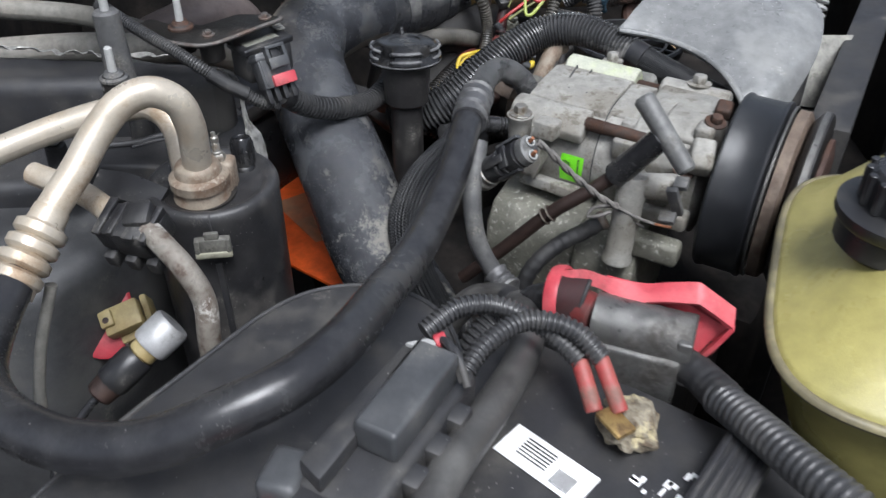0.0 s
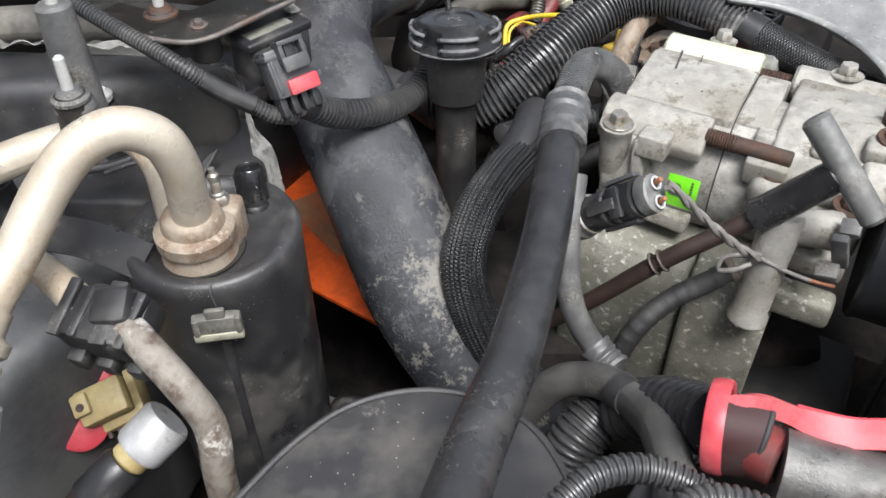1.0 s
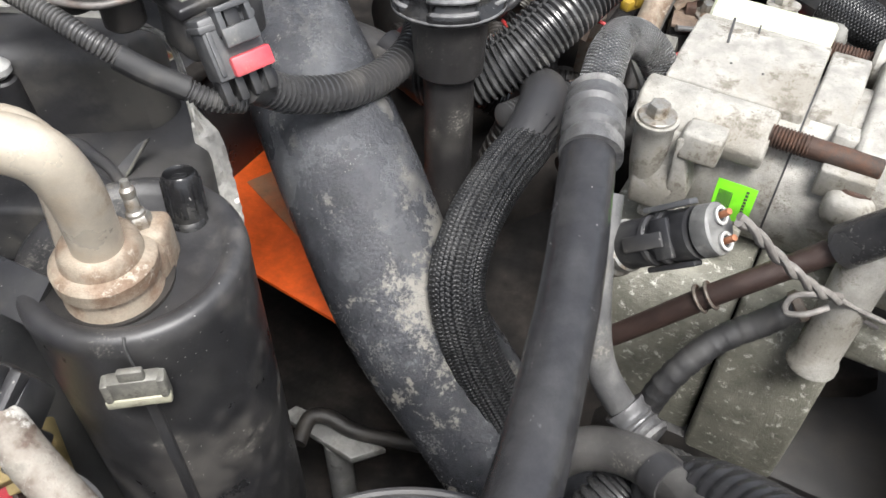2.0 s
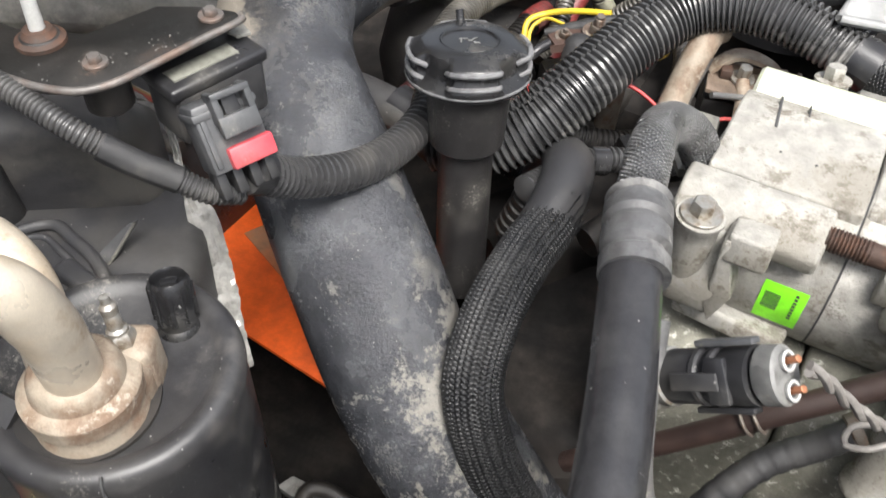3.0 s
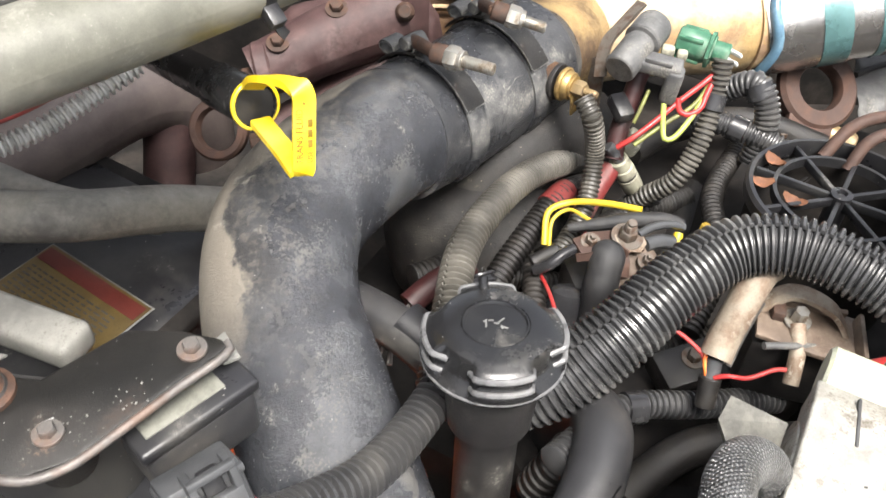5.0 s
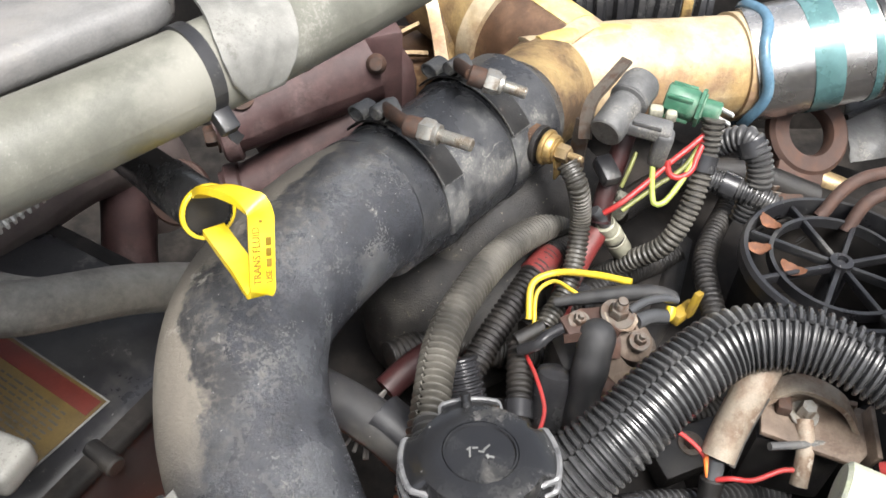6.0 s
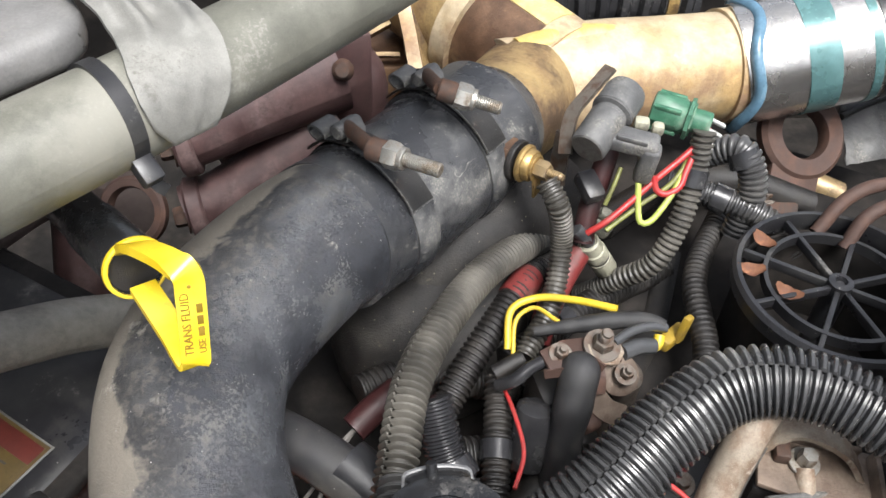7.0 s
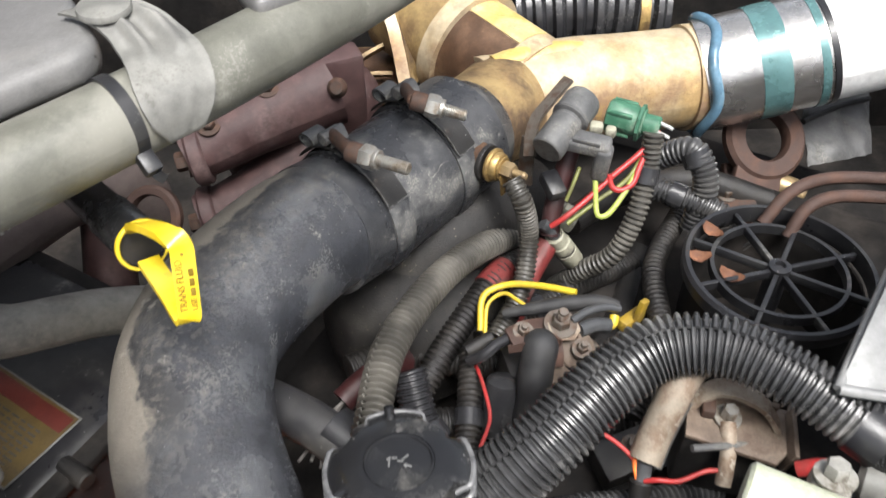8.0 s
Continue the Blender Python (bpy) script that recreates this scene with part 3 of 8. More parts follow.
def rod(a, b, r, r2=None, segs=20, round_off=0.15, shape=None):
    """A cylinder or cone from a to b with eased ends."""
    h = (Vector(b) - Vector(a)).length
    r2 = r if r2 is None else r2
    e = min(r, r2, h) * round_off
    return lathe([(r - e, 0), (r, e), (r2, h - e), (r2 - e, h)], segs, along(a, b), shape)


def block(size, m=None, ease=0.1, shape=None, steps=2):
    """A box of that size round its centre, its edges bevelled."""
    bm = bmesh.new()
    bmesh.ops.create_cube(bm, size=1)
    for v in bm.verts:
        v.co = Vector((v.co.x * size[0], v.co.y * size[1], v.co.z * size[2]))
    bmesh.ops.bevel(bm, geom=list(bm.edges), offset=min(size) * ease, segments=steps, affect="EDGES", profile=0.5)
    bm.verts.index_update()
    s = shape or Shape()
    s.add([(m @ v.co) if m is not None else v.co.copy() for v in bm.verts], [[v.index for v in f.verts] for f in bm.faces])
    bm.free()
    return s


def slab(outline, z0, z1, ease=0.003, m=None, shape=None, steps=2):
    """A plate with that outline from z0 to z1, its edges bevelled."""
    bm = bmesh.new()
    low = [bm.verts.new((x, y, z0)) for x, y in outline]
    f = bm.faces.new(low)
    bm.normal_update()
    if f.normal.z > 0:
        f.normal_flip()
    up = bmesh.ops.extrude_face_region(bm, geom=[f])
    for v in up["geom"]:
        if isinstance(v, bmesh.types.BMVert):
            v.co.z = z1
    bmesh.ops.recalc_face_normals(bm, faces=list(bm.faces))
    edges = [e for e in bm.edges if e.is_manifold and e.calc_face_angle(0) > 0.6]
    bmesh.ops.bevel(bm, geom=edges, offset=ease, segments=steps, affect="EDGES", profile=0.5)
    bm.verts.index_update()
    s = shape or Shape()
    s.add([(m @ v.co) if m is not None else v.co.copy() for v in bm.verts], [[v.index for v in f.verts] for f in bm.faces])
    bm.free()
    return s


def hexagon(a, b, r, shape=None):
    """A hexagon head from a to b."""
    h = (Vector(b) - Vector(a)).length
    return lathe([(r * 0.94, 0), (r, h * 0.1), (r, h * 0.8), (r * 0.86, h)], 6, along(a, b), shape)


def threaded(a, b, r, pitch=0.0016, shape=None):
    """A threaded stud from a to b."""
    h = (Vector(b) - Vector(a)).length
    prof, z = [(r * 0.8, 0)], 0.0
    while z < h - pitch:
        prof += [(r, z + pitch * 0.25), (r, z + pitch * 0.5), (r * 0.84, z + pitch * 0.8)]
        z += pitch
    prof.append((r * 0.75, h))
    return lathe(prof, 14, along(a, b), shape)


def strap(points, width, thick, across, shape=None, step=0.003):
    """A flat band along the points; across: the way of its width."""
    line = smooth(points, step)
    verts, faces = [], []
    for i, p in enumerate(line):
        ahead = (line[min(i + 1, len(line) - 1)] - line[max(i - 1, 0)]).normalized()
        w = Vector(across)
        w = (w - ahead * w.dot(ahead)).normalized()
        n = ahead.cross(w)
        for a, b in ((-1, -1), (1, -1), (1, 1), (-1, 1)):
            verts.append(p + w * (a * width / 2) + n * (b * thick / 2))
    for i in range(len(line) - 1):
        for k in range(4):
            faces.append((i * 4 + k, i * 4 + (k + 1) % 4, i * 4 + 4 + (k + 1) % 4, i * 4 + 4 + k))
    faces += [(3, 2, 1, 0), tuple(len(verts) - 4 + k for k in range(4))]
    s = shape or Shape()
    return s.add(verts, faces)


def thing(name, base, label, category, group="", kind=""):
    ob = new(name)
    ob.empty_display_size = 0.01
    ob.location = base
    return tagged(ob, label, category, group, kind)


def mesh_of(name, s, material, sharp=38):
    """An object of its own from a Shape, its origin amid it."""
    lo = [min(p[i] for p in s.v) for i in range(3)]
    hi = [max(p[i] for p in s.v) for i in range(3)]
    c = Vector([(a + b) / 2 for a, b in zip(lo, hi)])
    me = bpy.data.meshes.new(name)
    me.from_pydata([tuple(Vector(p) - c) for p in s.v], [], s.f)
    if s.uv:
        layer = me.uv_layers.new(name="UVMap")
        for poly in me.polygons:
            if poly.index in s.uv:
                for li, uvc in zip(poly.loop_indices, s.uv[poly.index]):
                    layer.data[li].uv = uvc
    me.materials.append(material)
    me.polygons.foreach_set("use_smooth", [True] * len(me.polygons))
    me.update()
    me.set_sharp_from_angle(angle=radians(sharp))
    ob = new(name, me)
    ob.location = c
    return ob


def part(name, s, material, parent, label="", sharp=38):
    ob = mesh_of(name, s, material, sharp)
    where = Vector(ob.location)
    up = parent
    base = Vector((0, 0, 0))
    while up is not None:
        base += Vector(up.location)
        up = up.parent
    ob.parent = parent
    ob.location = where - base
    return tagged(ob, label)


def single(name, s, material, label, category, group="", kind="", sharp=38):
    return tagged(mesh_of(name, s, material, sharp), label, category, group, kind)


def bolt_on(parent, a, up, r=0.006, h=0.006, material=None, name="bolt"):
    """A washer and a hexagon head at a, pointing up."""
    a, up = Vector(a), Vector(up).normalized()
    s = rod(a, a + up * 0.0018, r * 1.7, segs=24)
    hexagon(a + up * 0.0015, a + up * (0.0015 + h), r, s)
    return part(name, s, material or STEEL, parent)


# ---- the bay ----
V = Vector
EXHAUST = mat("brown_exhaust", (0.13, 0.105, 0.097), 0.48, 0.2, second=(0.15, 0.12, 0.11), grain=0.3, film=(0.15, 0.125, 0.11), film_amount=0.45, mottle=0.25)
TAN_MAT = mat("faded_sticker", (0.17, 0.17, 0.145), 0.55, second=(0.12, 0.12, 0.1), scale=200)
PALE_ALU = mat("satin_cap", (0.46, 0.46, 0.46), 0.45, 0.4, second=(0.54, 0.54, 0.54), film=(0.28, 0.27, 0.25), film_amount=0.45, film_scale=60)
RUST_LIT_EDGE = mat("rusting_lit_edge", (0.13, 0.12, 0.112), 0.45, 0.3, second=(0.12, 0.085, 0.068), mix=0.5, scale=60, mottle=0.4, coarse=0.3)
NECK = mat("grimy_neck", (0.022, 0.021, 0.021), 0.4, second=(0.035, 0.033, 0.031), grain=0.3, film=(0.045, 0.042, 0.038), film_amount=0.35, film_scale=14, mottle=0.35, grit=0.45)
PATCH = mat("faded_patch", (0.45, 0.16, 0.07), 0.6, second=(0.3, 0.17, 0.1), mix=0.5)
single("ground", Shape().add([(-40, -40, 0), (40, -40, 0), (40, 40, 0), (-40, 40, 0)], [(0, 1, 2, 3)]), ASPHALT, "grey asphalt ground under the vehicle", "ground", kind="structure")
N, U = V((0.866, -0.5, 0)), V((0.5, 0.866, 0))
AX = Matrix(((0.866, 0.5, 0, 0), (-0.5, 0.866, 0, 0), (0, 0, 1, 0), (0, 0, 0, 1)))
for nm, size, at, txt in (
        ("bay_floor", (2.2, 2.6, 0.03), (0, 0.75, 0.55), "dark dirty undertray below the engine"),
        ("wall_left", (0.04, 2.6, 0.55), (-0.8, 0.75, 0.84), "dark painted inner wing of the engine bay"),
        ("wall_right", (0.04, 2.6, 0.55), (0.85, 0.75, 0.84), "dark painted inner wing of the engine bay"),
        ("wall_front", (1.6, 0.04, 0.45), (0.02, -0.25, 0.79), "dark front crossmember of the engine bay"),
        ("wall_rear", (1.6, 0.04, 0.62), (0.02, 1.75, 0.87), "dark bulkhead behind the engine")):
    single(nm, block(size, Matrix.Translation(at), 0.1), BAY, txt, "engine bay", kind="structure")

# Unseen raised panel, added to keep low sky light off the left rear.
bz = AX @ Matrix.Translation((-1.45, 0.7, 1.2)) @ pose(0, 0, 0, 0, -76, 0)
single("bonnet", block((1.3, 1.7, 0.03), bz @ pose(0.62, 0, 0), 0.3), SHROUD, "open grey bonnet out of view, added to block low sky", "bonnet", kind="structure")

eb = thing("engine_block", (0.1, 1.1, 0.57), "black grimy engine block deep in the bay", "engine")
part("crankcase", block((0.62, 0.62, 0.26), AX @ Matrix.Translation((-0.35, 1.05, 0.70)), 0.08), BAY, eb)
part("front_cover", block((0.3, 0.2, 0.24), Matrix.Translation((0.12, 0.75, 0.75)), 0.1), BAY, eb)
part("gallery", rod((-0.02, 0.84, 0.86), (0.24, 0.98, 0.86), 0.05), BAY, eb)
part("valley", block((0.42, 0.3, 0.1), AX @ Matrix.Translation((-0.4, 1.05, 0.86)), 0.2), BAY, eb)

# ---- air intake ----
intake = thing("air_intake_pipe", (-0.02, 0.62, 0.80), "scuffed dark grey plastic intake pipe curving over the engine", "pipe")
part("pipe", tube([(0.02, 0.60, 0.80), (-0.02, 0.635, 0.855), (-0.066, 0.68, 0.913), (-0.10, 0.735, 0.974), (-0.13, 0.803, 1.006), (-0.155, 0.868, 1.028), (-0.155, 0.925, 1.04), (-0.113, 0.995, 1.042), (-0.069, 1.052, 1.026)], 0.046, 40, 0.006), PIPE, intake)
joint = thing("intake_coupler", (-0.03, 1.09, 0.97), "black rubber coupler with two steel band clamps", "pipe coupler")
part("sleeve", tube([(-0.095, 1.02, 1.034), (-0.069, 1.052, 1.026), (-0.03, 1.095, 1.024), (0.012, 1.14, 1.026)], 0.0485, 40, 0.006), COUPLER, joint)
for c0, c1, foot, nut, tip in (((-0.076, 1.044, 1.028), (-0.063, 1.058, 1.027), (-0.0685, 1.0270, 1.0985), (-0.0540, 1.0165, 1.1020), (-0.0300, 1.0030, 1.1020)), ((-0.026, 1.100, 1.025), (-0.013, 1.114, 1.025), (-0.0275, 1.0755, 1.1030), (-0.0125, 1.0700, 1.1000), (0.0100, 1.0665, 1.0945))):
    c0, c1, foot, nut, tip = V(c0), V(c1), V(foot), V(nut), V(tip)
    fw = (c1 - c0).normalized()
    band = part("band", tube([c0, c1], 0.0500, 48, 0.002, radius=lambda s, l: 0.0512 if 0.15 < s / l < 0.85 else 0.0503), COUPLER, joint, "blackened steel clamp band")
    ax = (tip - foot).normalized()
    part("barrel", lathe([(0.0058, 0), (0.0068, 0.001), (0.0070, 0.010), (0.0060, 0.0115)], 24, along(foot, tip)), RUST, band, "rusty sleeve")
    part("nut", hexagon(foot + ax * 0.0112, foot + ax * 0.0205, 0.0082), STEEL, band)
    part("nut_collar", rod(foot + ax * 0.0203, foot + ax * 0.0235, 0.0066), STEEL, band)
    part("t_bolt", threaded(foot + ax * 0.022, tip, 0.0042, 0.0013), STEEL, band)
    mid = (c0 + c1) / 2
    up0 = V((0, 0, 1))
    sd = fw.cross(up0).normalized()
    def round_band(a0, a1, half, rr, mid=mid, fw=fw, sd=sd):
        la, lb = [], []
        for i in range(9):
            a = radians(a0 + (a1 - a0) * i / 8)
            o = sd * (math.cos(a) * rr) + V((0, 0, 1)) * (math.sin(a) * rr)
            la.append(tuple(mid + o - fw * half))
            lb.append(tuple(mid + o + fw * half))
        return la, lb
    la, lb = round_band(96, 36, 0.0090, 0.0532)
    part("tongue", ribbon(la, lb, 0.0014), PLATE, band, "squared band end")
    edge = tube(la, 0.0008, 6, 0.004)
    tube(lb, 0.0007, 6, 0.004, shape=edge)
    tube([la[-1], lb[-1]], 0.0008, 6, 0.004, shape=edge)
    part("tongue_edge", edge, LEAD, band, "bare metal edge")
    part("strap", ribbon(*round_band(146, 94, 0.0085, 0.0535), 0.0014), PLATE, band)
    for ang in (106, 128):
        o = mid + sd * (math.cos(radians(ang)) * 0.0585) + up0 * (math.sin(radians(ang)) * 0.0585)
        loop = []
        for k in range(17):
            q = 2 * math.pi * k / 16
            loop.append(o + sd * (0.0072 * math.cos(q)) + up0 * (0.0050 * math.sin(q)))
        part("loop", strap([tuple(p) for p in loop], 0.015, 0.0014, fw), SOLENOID, band, "folded band loop")
    o = mid + sd * (math.cos(radians(106)) * 0.060) + up0 * (math.sin(radians(106)) * 0.060)
    part("trunnion", rod(o - fw * 0.0095, o + fw * 0.0095, 0.0046, segs=18), SOLENOID, band, "dusty trunnion pin")
    part("shank", rod(tuple(o), tuple(foot + ax * 0.002), 0.0046), RUST, band)
mk = Shape()
for i in range(5):
    block((0.0012, 0.006, 0.0006), Matrix.Translation((0.010 + i * 0.0004, 1.085 - i * 0.0, 1.052 - i * 0.005)) @ pose(0, 0, 0, 60, 0, 30 + 20 * (i % 2)), 0.1, mk)
part("paint_mark", mk, PALE, joint, "short white paint marks")
snd = thing("brass_sender", (0.03, 1.068, 1.03), "brass sensor with a ring terminal in the coupler", "sensor")
SNX = V((0.76, -0.63, 0.10)).normalized()
SN0 = V((0.0195, 1.0900, 1.0385))
part("hexagon", hexagon(tuple(SN0 - SNX * 0.006), tuple(SN0 + SNX * 0.009), 0.0135), STAIN_AND_SHADE, snd, "dark bronze hexagon")
part("shoulder", rod(tuple(SN0 + SNX * 0.0085), tuple(SN0 + SNX * 0.0125), 0.0142), GRIME_AND_SHADE, snd)
part("washer", rod(tuple(SN0 + SNX * 0.0145), tuple(SN0 + SNX * 0.0185), 0.0130, segs=32, round_off=0.3), BRASS, snd)
part("body", rod(tuple(SN0 + SNX * 0.0180), tuple(SN0 + SNX * 0.0235), 0.0112, 0.0105, 32), BRASS, snd)
part("terminal", rod(tuple(SN0 + SNX * 0.0230), tuple(SN0 + SNX * 0.0255), 0.0088, segs=24), BRASS, snd)
tq = SN0 + SNX * 0.0245
part("tab", strap([tuple(tq), tuple(tq + V((0.001, -0.004, -0.010))), tuple(tq + V((0.002, -0.004, -0.020)))], 0.008, 0.0016, SNX.cross(V((0, 0, 1)))), BRASS, snd)
part("nut", hexagon(tuple(SN0 + SNX * 0.0255), tuple(SN0 + SNX * 0.0345), 0.0066), DIRTY_BRASS, snd)
part("stud", threaded(tuple(SN0 + SNX * 0.034), tuple(SN0 + SNX * 0.045), 0.0030), DIRTY_BRASS, snd)
# ---- sensor bracket over the evaporator case ----
br = thing("sensor_bracket", (-0.21, 0.72, 1.05), "dark rusting steel bracket plate with white studs", "bracket")
part("plate", slab([(-0.1515, 0.7558), (-0.1550, 0.7600), (-0.172, 0.7640), (-0.1938, 0.7640), (-0.2207, 0.7395), (-0.2542, 0.7434), (-0.2726, 0.7531), (-0.284, 0.738), (-0.268, 0.718), (-0.2520, 0.7090), (-0.2307, 0.7000), (-0.2142, 0.6970), (-0.1984, 0.7040)], 1.1285, 1.134, 0.0018), PLATE, br)
# Pale rim colour stands for light on the plate's thickness, besides the rust.
part("rim", tube([(-0.1530, 0.7590, 1.1325), (-0.1512, 0.7555, 1.1325), (-0.1680, 0.7365, 1.1325), (-0.1830, 0.7195, 1.1325), (-0.1980, 0.7036, 1.1325), (-0.2065, 0.6985, 1.1325), (-0.2145, 0.6965, 1.1325), (-0.2310, 0.6995, 1.1325), (-0.2520, 0.7085, 1.1325)], 0.0019, 10), RUST_LIT_EDGE, br, "rusty rolled rim, its lit edge painted pale")
part("boss", rod((-0.209, 0.7165, 1.110), (-0.209, 0.7165, 1.1290), 0.0110), GRIME_AND_SHADE, br, "dark boss under the plate")
sk = Shape()
random.seed(21)
for i in range(30):
    x = random.uniform(-0.24, -0.175)
    w = random.uniform(0.0003, 0.0008)
    block((w, w * random.uniform(0.8, 1.7), 0.0003), Matrix.Translation((x, 0.722 + (x + 0.2) * 0.55 + random.gauss(0, 0.005), 1.1342)) @ pose(0, 0, 0, 0, 0, random.uniform(0, 180)), 0.2, sk)
part("flakes", sk, BRACKET, br, "pale paint flakes")
part("leg", rod((-0.270, 0.650, 1.10), (-0.272, 0.655, 1.182), 0.0125, 0.0105, 24, 0.2), SOLENOID, br, "dusty grey post")
part("foot", rod((-0.268, 0.632, 1.126), (-0.268, 0.632, 1.1335), 0.0125, 0.0115), SOLENOID, br)
part("stud", rod((-0.272, 0.655, 1.18), (-0.272, 0.657, 1.206), 0.0036, 0.0032, round_off=0.4), PALE, br, "white plastic stud")
for p, rr in (((-0.1655, 0.7535, 1.134), 0.0036), ((-0.2095, 0.7145, 1.134), 0.0034)):
    bolt_on(br, p, (0, 0, 1), rr, 0.0035, RUST_LIT_EDGE)
part("flake", block((0.0032, 0.0024, 0.0012), pose(-0.2105, 0.7195, 1.1347, 8, 0, 30), 0.2), PALE, br, "large pale flake")
for p in ((-0.2385, 0.7315, 1.134), (-0.268, 0.630, 1.134)):
    p = V(p)
    part("boss", rod(p - V((0, 0, 0.022)), p + V((0, 0, 0.004)), 0.0120, 0.010), GRIME_AND_SHADE, br, "grimy boss under the stud")
    part("stud_foot", lathe([(0.0115, 0), (0.0115, 0.002), (0.008, 0.004), (0.0065, 0.007), (0, 0.007)], 20, Matrix.Translation(p)), RUST if p.y > 0.7 else SOLENOID, br)
    part("stud", rod(p, p + V((0, 0.002, 0.027)), 0.0038, 0.0032, round_off=0.4), PALE, br, "white plastic stud")

ms = thing("pressure_sensor", (-0.16, 0.71, 1.12), "black pressure sensor with a grey plug and red clip", "sensor")
S1 = Matrix.Translation((-0.1712, 0.7435, 1.1105)) @ pose(0, 0, 0, 0, 0, 44)
part("body", block((0.050, 0.031, 0.032), S1 @ pose(0, -0.0008, -0.0105), 0.15, steps=3), DULL, ms)
part("lid", block((0.054, 0.0325, 0.007), S1 @ pose(0, 0, 0.005), 0.28, steps=3), BLACK, ms)
part("sticker", block((0.036, 0.010, 0.0008), S1 @ pose(-0.003, -0.0048, 0.0087), 0.2), TAN_MAT, ms, "faded grey sticker")
part("end_tab", slab([(0.018, 0.010), (0.030, 0.012), (0.027, -0.004), (0.020, -0.002)], 0.010, 0.012, 0.0006, S1), BRACKET, ms, "pale corner tab")
S2 = Matrix.Translation((-0.1545, 0.7026, 1.1073)) @ pose(0, 0, 0, -28, 0, 38) @ Matrix.Diagonal((1.05, 1.05, 1.05, 1))
plug = part("plug", block((0.0285, 0.017, 0.031), S2, 0.1), CONN, ms, "grey plug")
frame_in = block((0.0030, 0.010, 0.014), S2 @ pose(-0.0050, -0.0105, 0.012), 0.15)
block((0.0030, 0.010, 0.014), S2 @ pose(0.0100, -0.0105, 0.012), 0.15, frame_in)
block((0.0180, 0.0035, 0.0030), S2 @ pose(0.0025, -0.0140, 0.0175), 0.2, frame_in)
block((0.0180, 0.0040, 0.0090), S2 @ pose(0.0025, -0.0138, 0.0040), 0.2, frame_in)
part("latch", frame_in, CONN, plug, "grey latch loop")
part("latch_tongue", block((0.0075, 0.004, 0.014), S2 @ pose(0.0025, -0.0098, 0.0110), 0.2), BLACK, plug)
part("shoulder", block((0.0300, 0.0185, 0.0035), S2 @ pose(0, 0, 0.0105), 0.2), CONN, plug)
part("rib", block((0.0028, 0.019, 0.022), S2 @ pose(-0.0110, 0, -0.002), 0.2), CONN, plug)
part("clip", block((0.0215, 0.0215, 0.0100), S2 @ pose(0.0045, -0.001, -0.0105), 0.15), RED, plug, "red locking clip")
for i in range(4):
    part("pin_guide", block((0.0045, 0.011, 0.015), S2 @ pose(-0.0115 + i * 0.0077, 0, -0.0200), 0.15), BLACK, plug)

la = thing("sensor_loom", (-0.15, 0.69, 1.05), "thin black corrugated loom partly bound with tape", "wiring loom")
part("conduit", ribbed([(-0.31, 0.735, 1.155), (-0.265, 0.71, 1.138), (-0.238, 0.697, 1.128), (-0.218, 0.688, 1.119), (-0.205, 0.687, 1.109)], 0.0058, 0.0024, 0.0010, 14), LOOM, la)
part("tape", tube([(-0.207, 0.687, 1.110), (-0.195, 0.687, 1.101), (-0.176, 0.687, 1.09)], 0.0066, 14, 0.004), TAPE, la)
part("conduit", ribbed([(-0.178, 0.687, 1.091), (-0.165, 0.688, 1.082), (-0.15, 0.695, 1.075)], 0.006, 0.0026, 0.0011, 14), LOOM, la)
lb = thing("plug_loom", (-0.1, 0.75, 1.03), "black corrugated loom from the sensor plug round the filler", "wiring loom")
part("end_tape", tube([(-0.149, 0.699, 1.086), (-0.143, 0.707, 1.079)], 0.0122, 18, 0.002), BLACK, lb, "black tape round the loom end")
part("conduit", ribbed([(-0.148, 0.70, 1.085), (-0.13, 0.722, 1.06), (-0.102, 0.748, 1.043), (-0.078, 0.785, 1.03), (-0.062, 0.815, 1.03), (-0.055, 0.86, 1.03)], 0.0112, 0.0046, 0.0030, 20), LOOM, lb)

# ---- oil filler ----
oil = thing("oil_filler", (-0.042, 0.775, 0.86), "black oil filler neck with a lugged screw cap", "oil filler")
part("neck", lathe([(0.017, -0.16), (0.017, -0.045), (0.0225, -0.04), (0.0245, -0.012), (0.0245, 0.0), (0.02, 0.004)], 32, Matrix.Translation((-0.038, 0.80, 1.066)) @ pose(0, 0, 0, -6, 0, 0)), NECK, oil)
CAPM = Matrix.Translation((-0.0385, 0.804, 1.0675)) @ pose(0, 0, 0, -8, 0, 0)
cv, cf, rows = [], [], ((0.0215, 0.0170, 0), (0.0215, 0.0250, 0), (0.0203, 0.0280, 0), (0.0186, 0.0285, 0.0024), (0.0170, 0.0288, 0.0056), (0.0150, 0.0290, 0.0062), (0.0130, 0.0290, 0.0042), (0.0090, 0.0292, 0.0044), (0.0072, 0.0300, 0.0056), (0.0050, 0.0332, 0.0030), (0.0030, 0.0358, 0.0006), (0.0, 0.0358, 0))
for z, r, lobe in rows:
    for k in range(120):
        a = 2 * math.pi * k / 120
        w = min(1.0, max(0.0, (math.cos(4 * (a - radians(-86))) + 0.45) / 0.40))
        rr0 = r + lobe * w * w * (3 - 2 * w)
        cv.append(CAPM @ V((rr0 * math.cos(a), rr0 * math.sin(a), z)))
for i in range(len(rows) - 1):
    for k in range(120):
        cf.append((i * 120 + k, (i + 1) * 120 + k, (i + 1) * 120 + (k + 1) % 120, i * 120 + (k + 1) % 120))
cf.append(tuple((len(rows) - 1) * 120 + k for k in range(119, -1, -1)))
